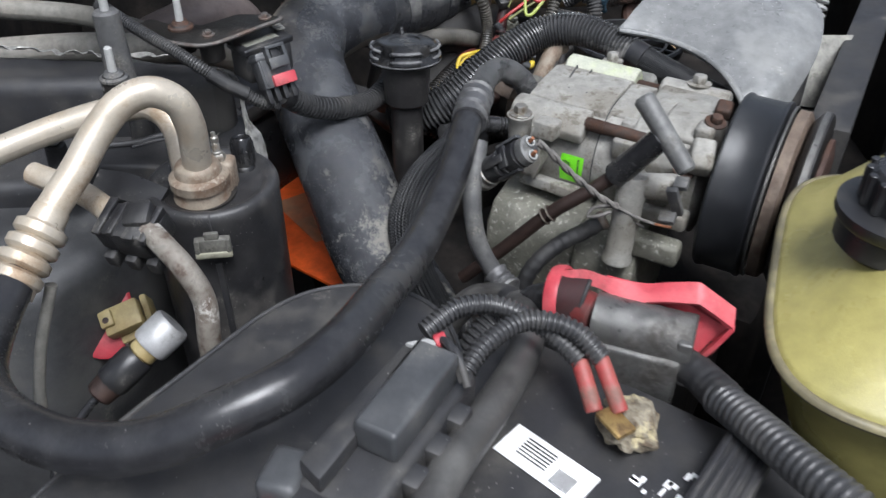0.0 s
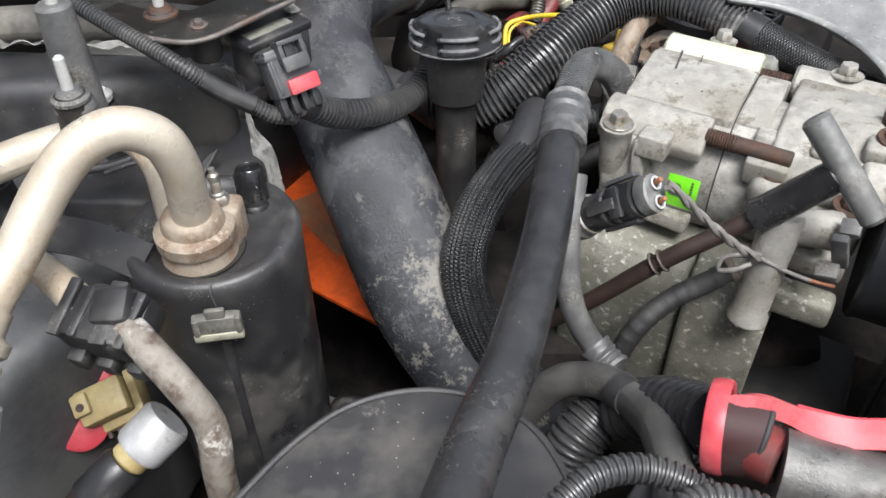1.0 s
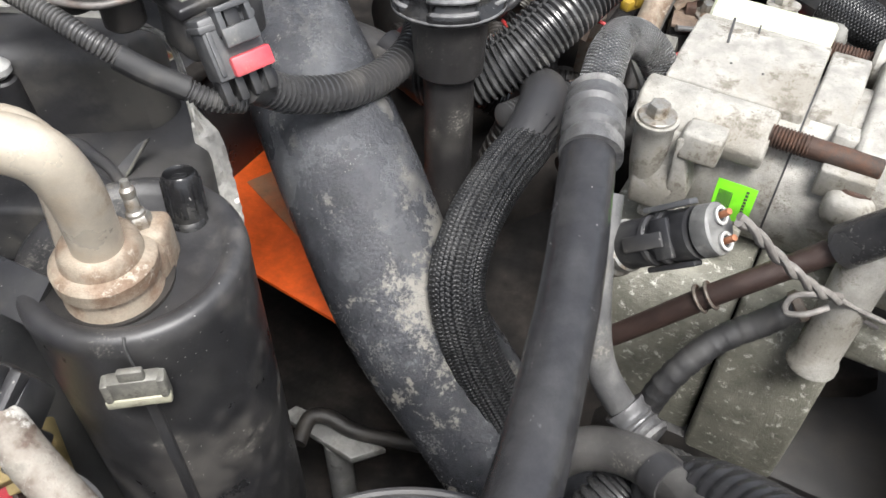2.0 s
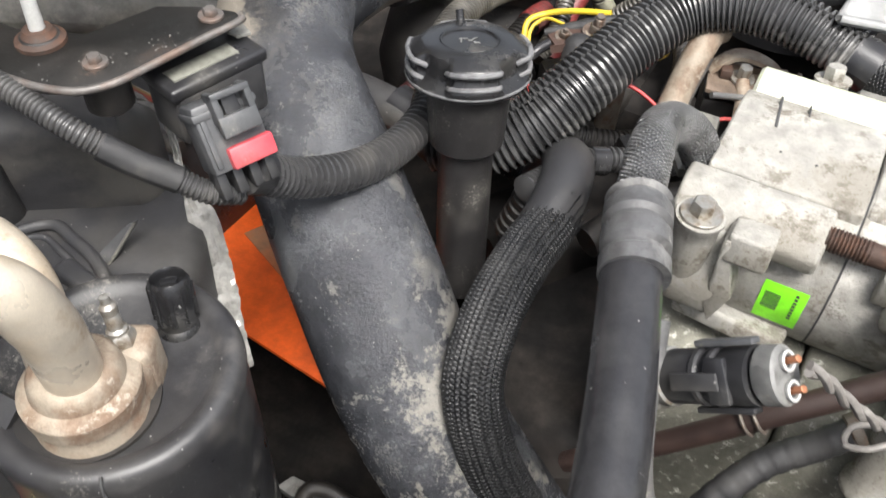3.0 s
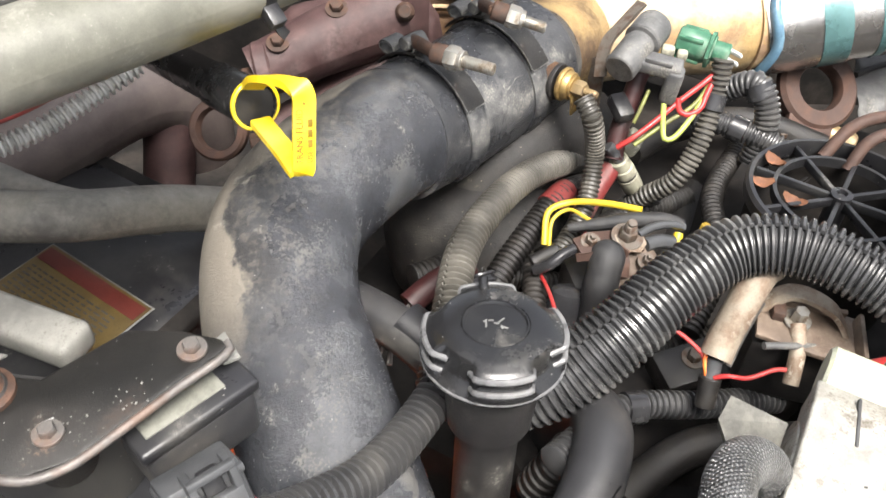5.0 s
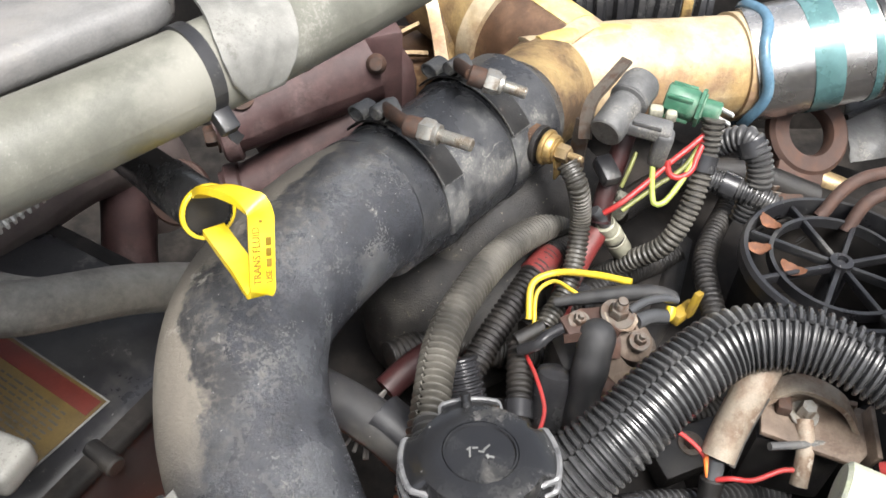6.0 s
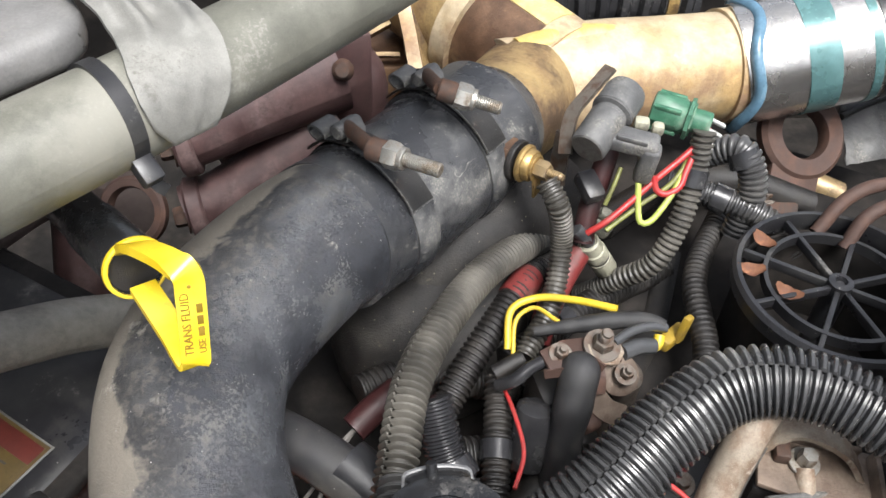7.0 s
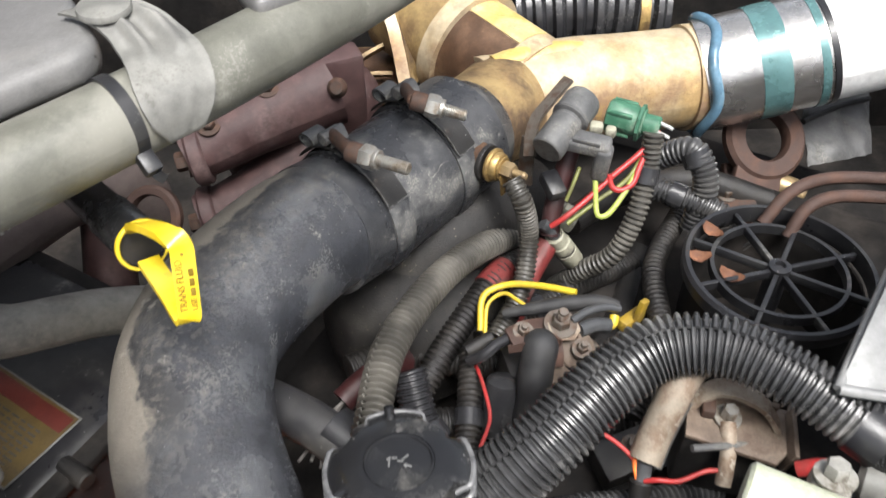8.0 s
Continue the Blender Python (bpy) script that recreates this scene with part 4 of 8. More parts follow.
cap = part("cap", Shape().add(cv, cf), GLOSS, oil, sharp=50)
def cap_edge(k0, z, r, lobe, thick):
    """A worn edge along one lug of the cap, drawn pale to paint its highlight."""
    loop = []
    for k in range(15):
        a = radians(-86 + 90 * k0 - 31 + 4.43 * k)
        w = min(1.0, max(0.0, (math.cos(4 * (a - radians(-86))) + 0.45) / 0.40))
        rr0 = r + lobe * w * w * (3 - 2 * w)
        loop.append(tuple(CAPM @ V((rr0 * math.cos(a), rr0 * math.sin(a), z - 0.003 * (1 - w)))))
    return tube(loop, thick, 8, 0.0015)
for k0 in range(4):
    part("upper_edge", cap_edge(k0, 0.0160, 0.0287, 0.0060, 0.0017), RIM, cap, "worn upper edge, its highlight painted pale")
    part("middle_edge", cap_edge(k0, 0.0076, 0.0297, 0.0054, 0.0016), RIM, cap, "worn middle edge, its highlight painted pale")
part("lower_edge", tube([tuple(CAPM @ V((0.0358 * math.cos(k * math.pi / 20), 0.0358 * math.sin(k * math.pi / 20), 0.0022))) for k in range(41)], 0.0009, 8, 0.003), RIM, cap, "worn lower edge, its highlight painted pale")
part("top_disc", lathe([(0.0172, 0.0190), (0.0172, 0.0205), (0.0, 0.0205)], 40, CAPM), GLOSS, cap)
part("top_ring", lathe([(0.0150, 0.0203), (0.0157, 0.0217), (0.0165, 0.0217), (0.0172, 0.0203), (0.0150, 0.0203)], 40, CAPM), GLOSS, cap)
part("pin", rod(tuple(CAPM @ V((-0.004, 0.026, 0.018))), tuple(CAPM @ V((-0.005, 0.03, 0.026))), 0.0025), GLOSS, cap)
gm = Shape()
random.seed(5)
for k in range(7):
    a = random.uniform(0, 360)
    block((random.uniform(0.002, 0.005), 0.0009, 0.0004), CAPM @ pose(random.uniform(-0.005, 0.005), random.uniform(-0.003, 0.003), 0.0207, 0, 0, a), 0.2, gm)
part("emblem", gm, DIM, cap, "worn pale emblem")

# ---- looms round the filler ----
bl = thing("main_loom", (0.1, 0.88, 1.03), "thick black split corrugated main wiring loom", "wiring loom")
part("conduit", ribbed([(-0.055, 0.845, 0.985), (-0.02, 0.834, 0.992), (0.006, 0.834, 1.006), (0.038, 0.848, 1.028), (0.077, 0.875, 1.047), (0.110, 0.890, 1.059), (0.144, 0.883, 1.067), (0.174, 0.861, 1.067), (0.205, 0.832, 1.060)], 0.0228, 0.0044, 0.0032, 30, slit=0.80, taper=0.36), MAIN_LOOM, bl)
part("cuff", tube([(0.20, 0.835, 1.061), (0.212, 0.824, 1.058)], 0.016, 20), BLACK, bl)
part("sleeve", tube([(0.208, 0.828, 1.059), (0.25, 0.80, 1.045), (0.30, 0.77, 1.03)], 0.015, 20, 0.004), BRAID, bl, "black braided sleeve")
ml = thing("dusty_loom", (0.0, 0.95, 0.96), "dusty grey split corrugated loom", "wiring loom")
part("conduit", ribbed([(-0.066, 0.83, 1.00), (-0.057, 0.875, 1.013), (-0.048, 0.923, 1.017), (-0.030, 0.966, 1.012), (0.004, 1.025, 0.995), (0.050, 1.085, 0.964)], 0.0113, 0.0044, 0.0034, 22, slit=0.645), DUST_LOOM, ml)
part("tape", tube([(0.040, 1.074, 0.970), (0.052, 1.087, 0.962)], 0.0118, 18, 0.003), BLACK, ml, "black tape round the loom end")
dl = thing("sender_loom", (0.05, 1.05, 0.96), "short black corrugated loom from the brass sender", "wiring loom")
part("conduit", ribbed([(0.043, 1.06, 1.042), (0.050, 1.05, 1.032), (0.058, 1.05, 0.995), (0.05, 1.02, 0.965), (0.03, 0.99, 0.95)], 0.0078, 0.0036, 0.0013, 16), DUST_LOOM, dl)

# ---- accumulator and its lines ----
acc = thing("accumulator", (-0.2, 0.615, 0.78), "black plastic jacketed refrigerant accumulator can", "accumulator")
part("jacket", lathe([(0.0566, -0.27), (0.0568, -0.010), (0.0575, -0.005), (0.0572, -0.001), (0.0560, 0.0025), (0.0540, 0.0045), (0.0510, 0.0052), (0.0480, 0.0044), (0.0455, 0.0024), (0.043, 0.0006), (0.0, 0.0)], 64, Matrix.Translation((-0.2, 0.613, 1.043))), JACKET, acc, sharp=70)
part("crack", tube([(-0.1905, 0.5600, 1.0482), (-0.1900, 0.5562, 1.0440), (-0.1895, 0.5556, 1.038), (-0.1890, 0.5558, 1.030)], 0.0008, 6, 0.002), INK, acc, "dark crack in the jacket")
# Flat near-black disc in place of a recess: its colour is the shade.
part("collar_shade", lathe([(0.0305, 0.0), (0.0305, 0.0024), (0.0, 0.0024)], 32, Matrix.Translation((-0.206, 0.597, 1.0430))), GRIME_AND_SHADE, acc, "dark disc painting the shaded gap round the fitting")
part("seam_rib", block((0.006, 0.004, 0.2), Matrix.Translation((-0.189, 0.5573, 0.90)), 0.3), JACKET, acc)
CL = Matrix.Translation((-0.1890, 0.5515, 1.0235)) @ pose(0, 0, 0, 0, 0, 8)
cl = part("clip", block((0.026, 0.008, 0.016), CL @ pose(0, -0.001, 0), 0.25), TIN, acc)
part("clip_bar", block((0.030, 0.0045, 0.006), CL @ pose(0, -0.004, -0.007), 0.3), SEALANT, cl, "faded yellow-grey bar")
for q in (-0.0125, 0.0125):
    part("clip_side", block((0.004, 0.008, 0.018), CL @ pose(q, -0.002, -0.001), 0.3), TIN, cl)
part("clip_tab", block((0.012, 0.004, 0.008), CL @ pose(0, -0.002, 0.010), 0.3), TIN, cl)
part("fitting", lathe([(0.0235, 0.0), (0.0237, 0.014), (0.0228, 0.0155), (0.0226, 0.022), (0.0245, 0.0235), (0.0247, 0.031), (0.0232, 0.033), (0.0195, 0.0345), (0.0185, 0.040), (0.0165, 0.043), (0.0128, 0.0445)], 32, Matrix.Translation((-0.203, 0.593, 1.034))), DIRTY_ALU, acc, "dusty aluminium fitting")
part("saddle", block((0.026, 0.024, 0.03), Matrix.Translation((-0.191, 0.606, 1.052)), 0.35, steps=3), DIRTY_ALU, acc)
vb = part("valve_block", block((0.018, 0.02, 0.034), Matrix.Translation((-0.186, 0.612, 1.052)), 0.25, steps=3), DIRTY_ALU, acc)
part("valve_nut", hexagon((-0.1893, 0.6110, 1.0655), (-0.1903, 0.6128, 1.0735), 0.0066), STEEL, vb)
part("valve_stem", lathe([(0.0046, 0), (0.0046, 0.004), (0.0034, 0.005), (0.0034, 0.011), (0.0029, 0.012), (0.0036, 0.0135), (0.0036, 0.0165), (0.0022, 0.018), (0.0020, 0.0215), (0.0, 0.022)], 20, along((-0.1900, 0.6120, 1.0715), (-0.1915, 0.6150, 1.090))), STEEL, vb, "service valve stem")
PLM = along((-0.1762, 0.6385, 1.0400), (-0.1775, 0.6455, 1.0700))
pl = part("pressure_plug", lathe([(0.0100, -0.004), (0.0100, 0.003), (0.0086, 0.005), (0.0090, 0.007), (0.0094, 0.029), (0.0080, 0.031), (0.0074, 0.030), (0.0072, 0.026), (0, 0.0265)], 24, PLM), GLOSS, acc)
part("plug_foot", rod(tuple(PLM @ V((0, 0, -0.006))), tuple(PLM @ V((0, 0, 0.000))), 0.0108), DIRTY_ALU, pl, "dusty metal foot")
for k in range(8):
    part("plug_rib", block((0.0016, 0.0026, 0.018), PLM @ pose(0, 0, 0.018, 0, 0, k * 45) @ pose(0.0094, 0, 0), 0.2), GLOSS, pl)
part("plug_core", block((0.008, 0.005, 0.004), PLM @ pose(0, 0, 0.0275), 0.2), GLOSS, pl)
line1 = thing("suction_line", (-0.24, 0.55, 1.03), "bent aluminium refrigerant tube with a crimped hose end", "refrigerant line")
part("tube", tube([(-0.203, 0.592, 1.062), (-0.2, 0.588, 1.09), (-0.198, 0.582, 1.120), (-0.203, 0.577, 1.142), (-0.219, 0.571, 1.153), (-0.238, 0.561, 1.149), (-0.254, 0.546, 1.134), (-0.267, 0.524, 1.115), (-0.279, 0.502, 1.10), (-0.288, 0.485, 1.088)], 0.0118, 28, 0.004), ALU, line1)
A, B = V((-0.281, 0.498, 1.097)), V((-0.302, 0.446, 1.064))
fer = [(0.0128, 0.0)]
for i in range(4):
    z = 0.018 + i * 0.012
    fer += [(0.0135, z - 0.006), (0.0185, z - 0.003), (0.0185, z + 0.003), (0.0165, z + 0.005)]
fer.append((0.017, 0.066))
part("ferrule", lathe(fer, 28, along(A, B)), ALU, line1, "crimped aluminium ferrule")
line2 = thing("liquid_line", (-0.3, 0.62, 1.05), "straight aluminium refrigerant tube behind the accumulator", "refrigerant line")
part("tube", tube([(-0.46, 0.56, 1.06), (-0.39, 0.588, 1.078), (-0.33, 0.618, 1.092), (-0.28, 0.634, 1.102), (-0.247, 0.637, 1.105), (-0.226, 0.624, 1.095), (-0.217, 0.605, 1.06)], 0.0115, 24, 0.005), ALU, line2)

hose = thing("suction_hose", (-0.12, 0.31, 1.03), "thick black rubber refrigerant hose looping to the compressor", "hose")
part("rubber", tube([(-0.299, 0.455, 1.07), (-0.300, 0.415, 1.062), (-0.285, 0.365, 1.066), (-0.253, 0.325, 1.075), (-0.208, 0.302, 1.077), (-0.160, 0.294, 1.086), (-0.115, 0.303, 1.102), (-0.085, 0.32, 1.106), (-0.062, 0.352, 1.102), (-0.040, 0.415, 1.088), (-0.018, 0.475, 1.08), (-0.004, 0.52, 1.082), (0.006, 0.555, 1.087), (0.017, 0.605, 1.096), (0.022, 0.63, 1.10)], 0.0152, 36, 0.005, radius=lambda s, l: 0.0152 - 0.0024 * max(0.0, (s / l - 0.3) / 0.7)), RUBBER, hose)
part("crimp", tube([(0.0215, 0.622, 1.099), (0.026, 0.645, 1.102), (0.03, 0.662, 1.102)], 0.0145, 28, 0.002, radius=lambda s, l: 0.0150 if (s / 0.0135) % 1.0 < 0.62 else 0.0126), CRIMP, hose, "crimped steel collar")
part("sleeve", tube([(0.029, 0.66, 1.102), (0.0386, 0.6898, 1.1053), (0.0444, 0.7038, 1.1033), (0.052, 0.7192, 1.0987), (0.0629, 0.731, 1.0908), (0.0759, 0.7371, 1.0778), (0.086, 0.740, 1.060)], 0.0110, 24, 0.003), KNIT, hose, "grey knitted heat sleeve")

ff0 = [(0.0774, 0.7831, 1.0646), (0.0984, 0.7643, 1.0691), (0.0930, 0.7500, 1.0450), (0.0790, 0.7520, 1.0420), (0.0711, 0.7747, 1.0567)]
part("flange", Shape().add(ff0 + [(x + 0.002, y + 0.002, z - 0.008) for x, y, z in ff0], [tuple(range(5)), tuple(range(9, 4, -1))] + [(i, (i + 1) % 5, 5 + (i + 1) % 5, 5 + i) for i in range(5)]), TIN, hose, "pale cast flange at the hose end")

braid = thing("braided_hose", (0.0, 0.7, 0.9), "black braided hose curving beside the intake pipe", "hose")
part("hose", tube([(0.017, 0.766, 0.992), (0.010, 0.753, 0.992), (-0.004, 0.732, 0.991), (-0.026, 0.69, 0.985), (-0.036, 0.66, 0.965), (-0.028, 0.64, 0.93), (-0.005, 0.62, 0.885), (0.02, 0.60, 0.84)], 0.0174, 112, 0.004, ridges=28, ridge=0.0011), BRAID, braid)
random.seed(8)
for k in range(22):
    q = 2 * math.pi * k / 22
    o = V((0.016, 0.764, 0.992)) + V((0.84, -0.52, 0.1)) * (0.0172 * math.cos(q)) + V((0, 0.1, 1)) * (0.0172 * math.sin(q))
    out = V((0.003, 0.0045, 0.001)) + (o - V((0.016, 0.764, 0.992))) * 0.12
    part("frayed_strand", tube([tuple(o - V((0.004, 0.007, 0))), tuple(o + out * 0.5), tuple(o + out * random.uniform(0.8, 1.4))], 0.0006, 6, 0.003), BRAID, braid)
jn = thing("rubber_elbow", (0.03, 0.82, 0.93), "black rubber elbow hose with clamps", "hose")
part("elbow", tube([(0.006, 0.748, 0.990), (0.020, 0.774, 0.997), (0.029, 0.803, 0.996), (0.029, 0.832, 0.978), (0.024, 0.850, 0.945), (0.018, 0.858, 0.91)], 0.0168, 28, 0.004), DULL, jn)
part("branch", ribbed([(0.012, 0.80, 0.985), (0.004, 0.80, 0.965), (-0.005, 0.80, 0.94)], 0.012, 0.007, 0.0012, 20), GRIME_AND_SHADE, jn)

# ---- compressor ----
cp = thing("compressor", (0.17, 0.65, 0.95), "pale cast aluminium air conditioning compressor with black pulley", "compressor")
def cax(x, y, z):
    return AX @ V((x, y, z))
CY, CZ = 0.692, 1.0225
ENDWAYS = AX @ Matrix(((0, 0, 1, 0), (1, 0, 0, 0), (0, 1, 0, 0), (0, 0, 0, 1)))
def crod(x0, x1, y, z, r, r2=None, segs=28, e=0.15):
    return rod(cax(x0, y, z), cax(x1, y, z), r, r2, segs, e)
def prism(x0, x1, outline, ease=0.0018, shape=None):
    """A cast bar along the compressor with that (y, z) outline."""
    return slab(outline, x0, x1, ease, ENDWAYS, shape, 3)
part("rear_housing", lathe([(0.034, 0), (0.047, 0.003), (0.0512, 0.009), (0.0515, 0.0815)], 64, along(cax(-0.2945, CY, CZ), cax(-0.2, CY, CZ))), CAST, cp)
part("front_housing", lathe([(0.0515, 0), (0.0515, 0.060), (0.055, 0.064), (0.055, 0.094), (0.04, 0.10)], 64, along(cax(-0.2118, CY, CZ), cax(-0.1, CY, CZ))), CAST, cp)
part("seam", lathe([(0.0513, 0), (0.0510, 0.0006), (0.0513, 0.0012)], 48, along(cax(-0.2130, CY, CZ), cax(-0.2, CY, CZ))), INK, cp)
part("top_face", prism(-0.2905, -0.2131, [(0.664, 1.055), (0.667, 1.0728), (0.690, 1.0760), (0.728, 1.0765), (0.744, 1.0705), (0.744, 1.045), (0.67, 1.045)]), CAST, cp)
part("top_face", prism(-0.2117, -0.1895, [(0.664, 1.050), (0.671, 1.0715), (0.690, 1.0752), (0.728, 1.0757), (0.744, 1.069), (0.744, 1.045), (0.67, 1.045)]), CAST, cp)
part("shelf_rib", prism(-0.2985, -0.2242, [(0.670, 1.050), (0.6665, 1.0722), (0.655, 1.0738), (0.6475, 1.0715), (0.6365, 1.0600), (0.6380, 1.050)], 0.0025), CAST, cp)
part("shelf_rib", prism(-0.196, -0.168, [(0.674, 1.045), (0.672, 1.0722), (0.660, 1.0725), (0.658, 1.066), (0.640, 1.063), (0.641, 1.045)], 0.0016), CAST, cp)
flange = prism(-0.184, -0.120, [(0.648, 1.020), (0.6395, 1.050), (0.6500, 1.0715), (0.682, 1.0795), (0.735, 1.0790), (0.752, 1.068), (0.752, 1.02)], 0.004)
prism(-0.160, -0.121, [(0.655, 1.06), (0.650, 1.0765), (0.676, 1.0860), (0.700, 1.0840), (0.705, 1.06)], 0.004, flange)
part("front_flange", flange, CAST, cp)
part("top_boss", crod(-0.2882, -0.2143, 0.757, 1.0600, 0.0162, e=0.12), GREEN_REFLECTION, cp, "boss with a painted green reflection of the sticker")
part("top_boss", crod(-0.190, -0.124, 0.757, 1.0600, 0.0152), CAST, cp)
part("through_bolt", threaded(cax(-0.216, 0.757, 1.060), cax(-0.186, 0.757, 1.060), 0.0066, 0.002), RUST, cp)
tbx = crod(-0.208, -0.168, 0.6505, 1.0665, 0.0058)
threaded(cax(-0.226, 0.6505, 1.0665), cax(-0.204, 0.6505, 1.0665), 0.0064, 0.0018, tbx)
part("through_bolt", tbx, RUST, cp)
for x, y, w, h in ((-0.2695, 0.7225, 0.0016, 0.028), (-0.2549, 0.731, 0.0009, 0.010)):
    part("slot", block((w, h, 0.003), AX @ Matrix.Translation((x, y, 1.0757)) @ pose(0, 0, 0, 0, 0, 7), 0.3), INK, cp)
for x, y in ((-0.2605, 0.690), (-0.242, 0.6885)):
    part("pit", block((0.0016, 0.0010, 0.002), AX @ Matrix.Translation((x, y, 1.0755)) @ pose(0, 0, 0, 8, 0, 24), 0.3), INK, cp)
for x, y, z, sz in ((-0.2502, 0.779, 1.058, (0.020, 0.022, 0.018)), (-0.1556, 0.768, 1.060, (0.022, 0.02, 0.022))):
    part("bolt_lug", block(sz, AX @ Matrix.Translation((x, y, z)), 0.3, steps=3), CAST, cp)
bolt_on(cp, cax(-0.2502, 0.7805, 1.0675), (0, 0.2, 1), 0.0062, 0.008, CAST)
bolt_on(cp, cax(-0.1556, 0.7605, 1.0745), (0, 0.15, 1), 0.0068, 0.008, CAST)
part("ear", lathe([(0.0075, -0.046), (0.0100, -0.030), (0.0108, -0.014), (0.0110, -0.004), (0.0122, -0.002), (0.0122, 0.0)], 32, Matrix.Translation(cax(-0.2825, 0.6313, 1.0695))), CAST, cp)
bolt_on(cp, cax(-0.2825, 0.6313, 1.0697), (0, 0, 1), 0.0062, 0.0075)
part("ear_web", prism(-0.288, -0.262, [(0.646, 1.062), (0.635, 1.060), (0.622, 1.030), (0.624, 1.012), (0.634, 1.004), (0.652, 1.02)], 0.003), CAST, cp)
part("ear_gusset", slab([(-0.268, 1.0655), (-0.2645, 1.068), (-0.255, 1.030), (-0.262, 1.008), (-0.2665, 1.020)], 0.6225, 0.640, 0.0012, AX @ Matrix(((1, 0, 0, 0), (0, 0, 1, 0), (0, 1, 0, 0), (0, 0, 0, 1)))), CAST, cp)
part("ear_block", block((0.0215, 0.020, 0.017), AX @ Matrix.Translation((-0.2558, 0.6325, 1.0615)) @ pose(0, 0, 0, -8, 0, 0), 0.14, steps=3), CAST, cp)
part("pivot_lug", block((0.026, 0.022, 0.02), AX @ Matrix.Translation((-0.176, 0.642, 1.044)), 0.35, steps=3), CAST, cp)
lug = rod(cax(-0.1758, 0.6495, 1.050), cax(-0.1758, 0.6475, 1.0575), 0.0122, 0.0112, 24, 0.3)
hexagon(cax(-0.1758, 0.6478, 1.0565), cax(-0.1758, 0.6470, 1.0600), 0.0072, lug)
part("pivot_bolt", lug, RUST, cp, "round rusty bolt head")
part("lower_boss", lathe([(0.0135, 0), (0.0135, 0.004), (0.0118, 0.007), (0.0122, 0.04), (0.0132, 0.082), (0.0118, 0.086)], 32, along(cax(-0.1617, 0.590, 0.976), cax(-0.1600, 0.600, 1.06))), CAST, cp)
part("boss_arm", rod(cax(-0.160, 0.598, 1.052), cax(-0.128, 0.622, 1.045), 0.0105, 0.0125), CAST, cp)
for x, y, z, sz, ang, mt in ((-0.1165, 0.640, 1.070, (0.02, 0.03, 0.018), 30, CAST), (-0.122, 0.662, 1.082, (0.016, 0.02, 0.014), 0, CAST), (-0.118, 0.70, 1.086, (0.014, 0.018, 0.012), 10, RUST), (-0.137, 0.628, 1.010, (0.045, 0.018, 0.016), 0, CAST), (-0.150, 0.634, 1.028, (0.028, 0.014, 0.024), 0, CAST), (-0.134, 0.622, 1.036, (0.022, 0.014, 0.012), 15, LOW_CAST), (-0.140, 0.612, 0.985, (0.055, 0.02, 0.022), 0, LOW_CAST), (-0.252, 0.640, 0.998, (0.06, 0.016, 0.012), -12, CAST)):
    part("cast_lug", block(sz, AX @ Matrix.Translation((x, y, z)) @ pose(0, 0, 0, ang, 0, ang * 0.4), 0.24, steps=3), mt, cp)
for x, y, z in ((-0.117, 0.668, 1.089), (-0.128, 0.632, 1.056)):
    bolt_on(cp, cax(x, y, z), (0.1, -0.2, 1), 0.0055, 0.006, RUST)
clip = block((0.010, 0.006, 0.034), AX @ Matrix.Translation((-0.123, 0.600, 1.046)) @ pose(0, 0, 0, 22, -12, 0), 0.25)
block((0.012, 0.012, 0.006), AX @ Matrix.Translation((-0.122, 0.606, 1.061)) @ pose(0, 0, 0, 22, -12, 0), 0.25, clip)
block((0.014, 0.012, 0.006), AX @ Matrix.Translation((-0.126, 0.598, 1.030)) @ pose(0, 0, 0, 22, -12, 0), 0.25, clip)
part("wire_clip", clip, SOLENOID, cp, "grey metal wire clip")
pu = part("pulley", lathe([(0.055, 0), (0.079, 0.002), (0.081, 0.004), (0.081, 0.007), (0.0795, 0.009), (0.0795, 0.036), (0.081, 0.038), (0.081, 0.041), (0.077, 0.043), (0.060, 0.043)], 80, along(cax(-0.106, CY, CZ), cax(-0.05, CY, CZ))), PULLEY, cp, "black belt pulley")
part("worn_edge", lathe([(0.0772, 0), (0.0786, 0.0008), (0.0786, 0.0024), (0.0772, 0.003), (0.0772, 0)], 72, along(cax(-0.0622, CY, CZ), cax(-0.04, CY, CZ))), LEAD, pu, "bare worn metal edge")
part("front_ring", lathe([(0.060, 0), (0.0765, 0.001), (0.0765, 0.010), (0.072, 0.013), (0.060, 0.013)], 64, along(cax(-0.0585, CY, CZ), cax(-0.02, CY, CZ))), DUSTY_BROWN, pu, "rusty outer clutch ring")
part("outer_rim", lathe([(0.058, 0), (0.071, 0.001), (0.078, 0.006), (0.079, 0.008), (0.079, 0.014), (0.074, 0.016), (0.058, 0.016)], 64, along(cax(-0.0445, CY, CZ), cax(-0.02, CY, CZ))), GRIME_AND_SHADE, pu, "black clutch rim")
part("rim_band", lathe([(0.0776, 0), (0.0797, 0.001), (0.0797, 0.006), (0.0776, 0.007)], 64, along(cax(-0.0385, CY, CZ), cax(-0.02, CY, CZ))), LEAD, pu, "worn metal band")
part("clutch_plate", lathe([(0.054, 0), (0.058, 0.002), (0.058, 0.006), (0.045, 0.009), (0.028, 0.009), (0.026, 0.015), (0.014, 0.016), (0.012, 0.010), (0.0, 0.010)], 48, along(cax(-0.0295, CY, CZ), cax(-0.01, CY, CZ))), EYE_RUST, pu, "rusty clutch plate")
